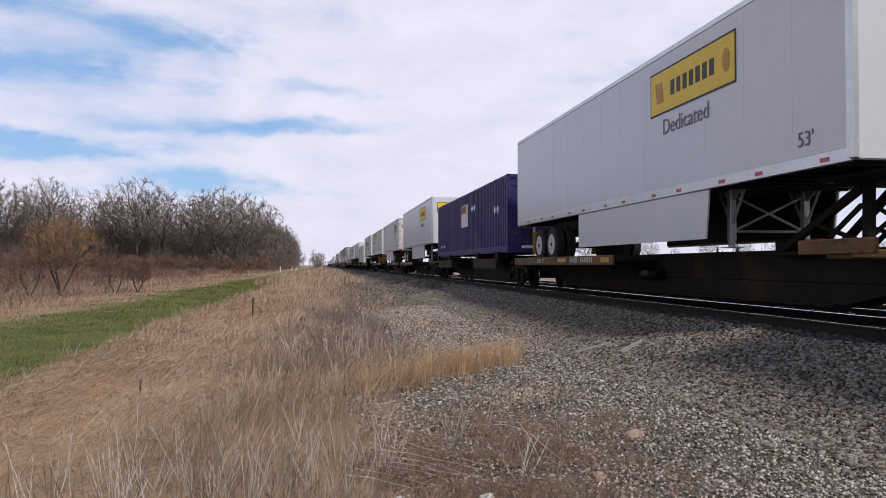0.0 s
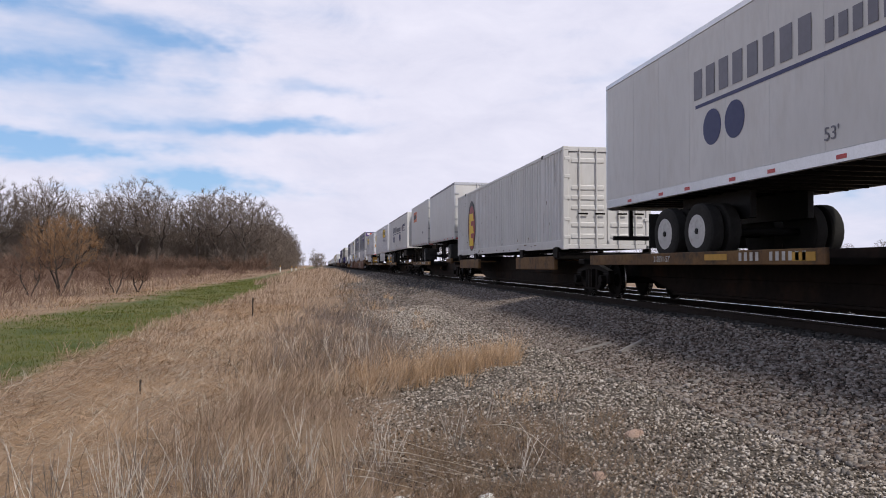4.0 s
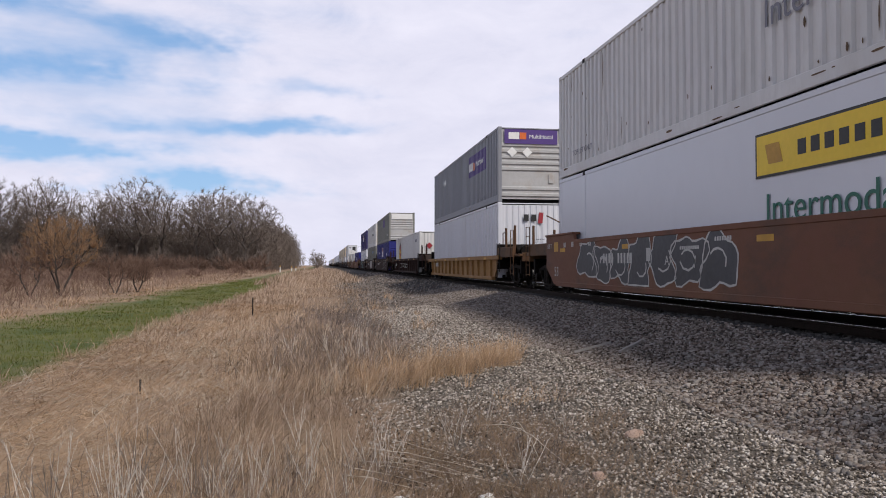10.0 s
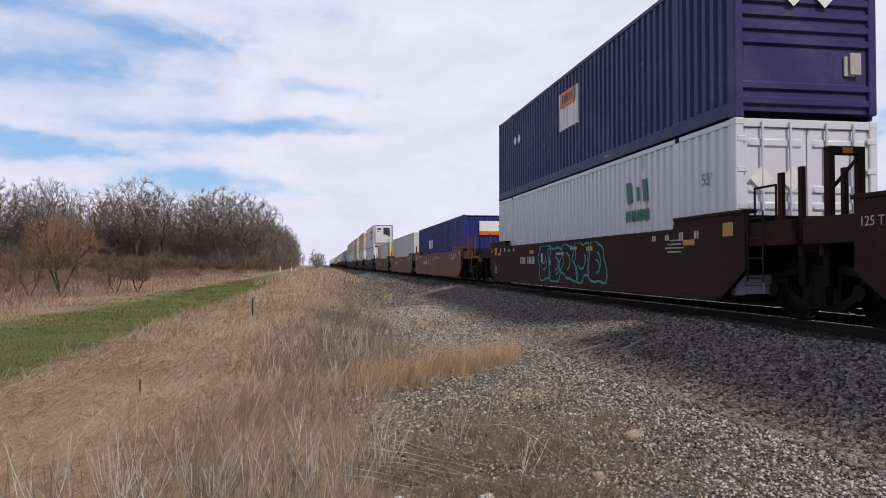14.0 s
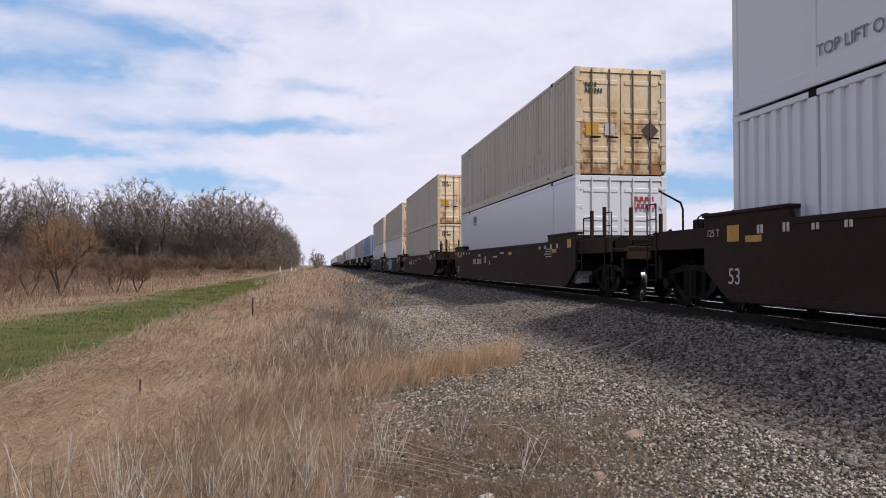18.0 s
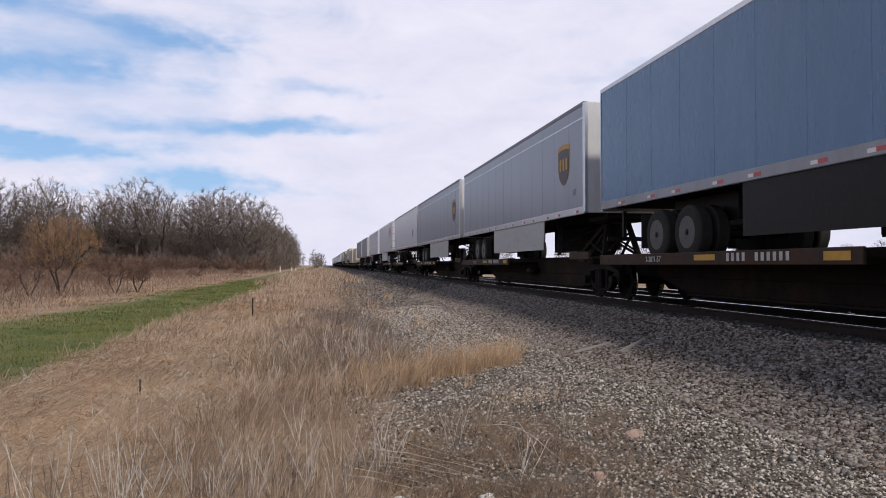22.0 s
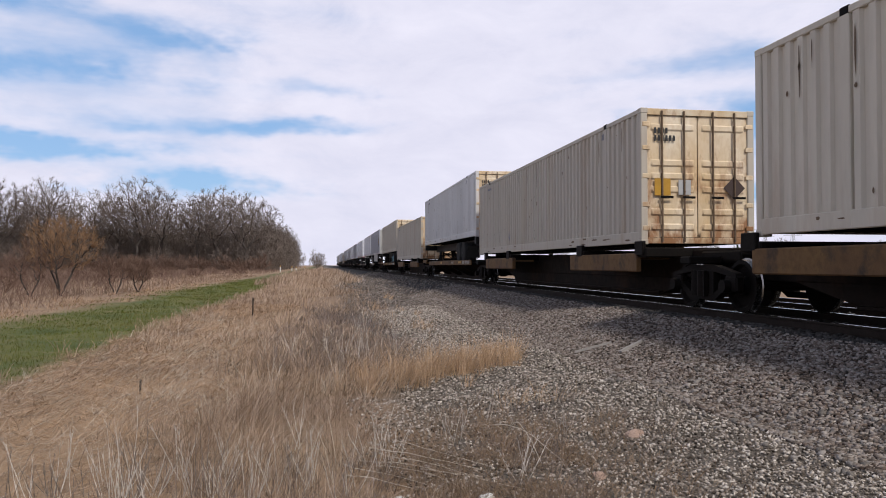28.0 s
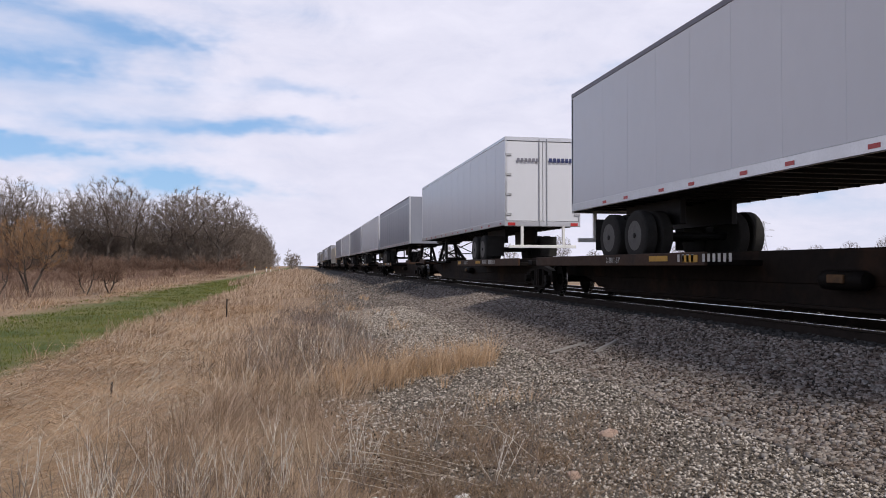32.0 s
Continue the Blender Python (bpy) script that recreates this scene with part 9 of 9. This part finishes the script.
def thicket(n, seed):
    """The depth of the wood: a great many thin stems with side twigs, in one mesh."""
    g = np.random.default_rng(seed)
    x, y = g.uniform(-118, -13.5, n), g.uniform(206, 300, n)
    y -= np.maximum(0, -x - 60) * 0.25
    h = g.uniform(4, 14.0, n) * np.where(x > -22, 0.8, 1.0)
    p = on_ground(x, y, -0.1)
    lean = g.normal(0, 0.10, (n, 2))
    top = p + np.stack((lean[:, 0] * h, lean[:, 1] * h, h), 1)
    w = np.zeros((n, 3))
    w[:, 0] = g.uniform(0.035, 0.075, n)
    tris = [np.stack((p - w, p + w, top), 1)]
    for k in range(7):
        f = g.uniform(0.3, 0.95, n)[:, None]
        b = p + (top - p) * f
        a = g.uniform(0, 6.28, n)
        l = h * g.uniform(0.12, 0.32, n)
        e = b + np.stack((np.cos(a) * l, np.sin(a) * l, l * g.uniform(0.4, 1.6, n)), 1)
        o = np.zeros((n, 3))
        o[:, 2] = 0.035
        tris.append(np.stack((b - o, b + o, e), 1))
    v = np.concatenate(tris).reshape(-1, 3)
    return flat_mesh("wood_thicket", v, np.arange(len(v)).reshape(-1, 3), TWIG)


tagged(new("wood_thicket", thicket(15000, 401)), "grey brown thicket of thin stems filling the wood", "undergrowth", kind="stuff")
BRUSHES = [joined_kind("brush", "reddish brown leafless brush in the field", "brush of the field", bush(270 + s, 1.9, 1.5, 90, 9, 5, 0.006, 0.009, 0.5), BRUSH) for s in range(4)]
for k in range(96):
    y = 44 + 140 * rnd.random() ** 1.3
    x = -11.5 - (4 + y * 0.33) * rnd.random() ** 0.8 - max(0, 60 - y) * 0.12
    settle(BRUSHES[k % 4](), x, y, rnd.uniform(0.55, 1.05), rnd.uniform(0, 6.28), rnd.uniform(0.6, 0.95))


def willow_shapes(seed, h, w, n, stems):
    g = np.random.default_rng(seed)
    paths = []
    for k in range(stems):
        a = 0.6 + 6.28 * k / stems + g.uniform(-0.3, 0.3)
        paths.append([(math.cos(a) * w * 0.055 * i ** 1.2, math.sin(a) * w * 0.055 * i ** 1.2, -0.1 + h * 0.075 * i) for i in range(5)])
    marks = dome_marks(g, n, (0, 0, h * 0.62), (w, w, h * 0.38), -0.9, 0.1)
    return grown_tree(seed, paths, marks, h * 0.042, h, h * 0.045, 0.0055, 6, 0.42, 0.0062, power=2.0, lift=0.2, up=0.8, thick=2.4)


w, c = willow_shapes(77, 4.2, 1.95, 800, 3)
willow = thing("willow_tree", "orange-twigged bare willow in the field", "tree", at=(-13.3, 40.5, ground_z(-13.3, 40.5)))
part("trunk", w.mesh("trunk", BARK, 40), BARK, willow)
part("crown", c.mesh("crown", WILLOW, 0), WILLOW, willow, "dense orange twigs")
for sx, sy, sc, sd in ((-14.6, 40.0, 2.9, 5), (-11.3, 43.0, 2.3, 6), (-10.6, 45.0, 1.9, 7)):
    w, c = willow_shapes(80 + sd, sc, sc * 0.45, 240, 2)
    t = thing("young_tree", "small bare reddish tree beside the willow", "tree", "young trees", at=(sx, sy, ground_z(sx, sy)))
    part("trunk", w.mesh("trunk", BARK, 40), BARK, t)
    part("crown", c.mesh("crown", BRUSH, 0), BRUSH, t, "reddish bare twigs")


def conifer(x, y, h):
    t = thing("evergreen_tree", "dark evergreen tree on the far field", "tree", "far evergreens", at=(x, y, ground_z(x, y)))
    s = Shape()
    s.bar((0, 0, 0), (0, 0, h), 0.25, 6, 0.03)
    part("trunk", s, BARK, t)
    r = random.Random(int(x))
    c = Shape()
    for k in range(420):
        f = r.random() ** 0.8
        z = h * (0.12 + 0.88 * f)
        rad = (1 - f) * h * 0.28 * r.uniform(0.5, 1.1) + 0.2
        a = r.uniform(0, 6.28)
        p = Vector((math.cos(a) * rad * 0.2, math.sin(a) * rad * 0.2, z))
        q = Vector((math.cos(a) * rad, math.sin(a) * rad, z - 0.1 * rad))
        twig(c, p, q, 0.28)
    part("crown", c.mesh("crown", EVERGREEN, 0), EVERGREEN, t, "dark green boughs")


for x, y, h in ((172, 300, 9.5), (176, 303, 8.0), (181, 299, 10.5), (186, 304, 7.5)):
    conifer(x, y, h)


# ---- posts and power line ----
def post(name, label, x, y, h, r, mat, cap=None, tilt=0.0):
    p = thing(name, label, "post", "", at=(x, y, ground_z(x, y)))
    s = Shape()
    s.plate("z", [(-r, -r * 0.3), (-r * 0.3, -r), (r, -r * 0.5), (r * 0.6, r), (-r * 0.8, r * 0.7)], -0.2, h)
    part("shaft", s, mat, p)
    if cap:
        q = Shape()
        q.box(-r * 1.25, -r * 1.25, h - 0.3, r * 1.25, r * 1.25, h + 0.01, 0.01)
        part("band", q, cap, p)
    p.rotation_euler = (tilt, tilt * 0.5, 0)


post("steel_post", "dark rusty steel post standing in dry grass", -2.08, 22.8, 0.62, 0.018, CHASSIS, tilt=0.03)
post("wooden_stake", "small dark wooden stake in dry grass", -2.2, 9.5, 0.17, 0.012, BARK, tilt=0.1)
for x, y, h in ((-9.2, 165, 1.5), (-7.0, 172, 1.3), (-6.2, 176, 1.2), (-4.4, 184, 1.2)):
    post("marker_post", "white marker post with orange band", x, y, h, 0.10, SIGN_WHITE, YELLOW_REFL)


def pylon(x, y, h):
    t = thing("transmission_tower", "grey lattice power line tower", "tower", "power line towers", at=(x, y, -1.0))
    b = h * 0.10
    for sx in (-1, 1):
        for sy in (-1, 1):
            s = Shape()
            s.bar((sx * b, sy * b, 0), (sx * 1.0, sy * 1.0, h * 0.62), 0.16, 4)
            s.bar((sx * 1.0, sy * 1.0, h * 0.62), (sx * 0.5, sy * 0.5, h), 0.12, 4)
            part("leg", s, GALV, t)
    s = Shape()
    for k in range(9):
        f0, f1 = k / 9, (k + 1) / 9
        w0, w1 = b + (1.0 - b) * min(f0 / 0.62, 1), b + (1.0 - b) * min(f1 / 0.62, 1)
        for sg in (-1, 1):
            s.bar((-w0 * sg, sg * w0, h * f0), (w1 * sg, sg * w1, h * f1), 0.08, 3)
            s.bar((w0, -w0 * sg, h * f0), (w1, w1 * sg, h * f1), 0.08, 3)
    part("lattice", s, GALV, t)
    for z, l in ((0.66, 9), (0.80, 11), (0.94, 7)):
        s = Shape()
        s.bar((-l, 0, h * z + 0.4), (l, 0, h * z + 0.4), 0.14, 4)
        s.bar((-l, 0, h * z + 0.4), (0, 0, h * z + 2.2), 0.10, 4)
        s.bar((l, 0, h * z + 0.4), (0, 0, h * z + 2.2), 0.10, 4)
        part("cross_arm", s, GALV, t)


for az, d, h in ((33.0, 700, 40), (34.8, 690, 40), (4.7, 900, 40), (3.2, 1250, 40), (24.0, 1000, 40)):
    pylon(d * math.sin(radians(az)), d * math.cos(radians(az)), h)


def motions():
    for ob, u, z in TRAIN:
        walk(ob, [(t, pose(TRACK, u - s, z)) for t, s in PASSED])


motions()
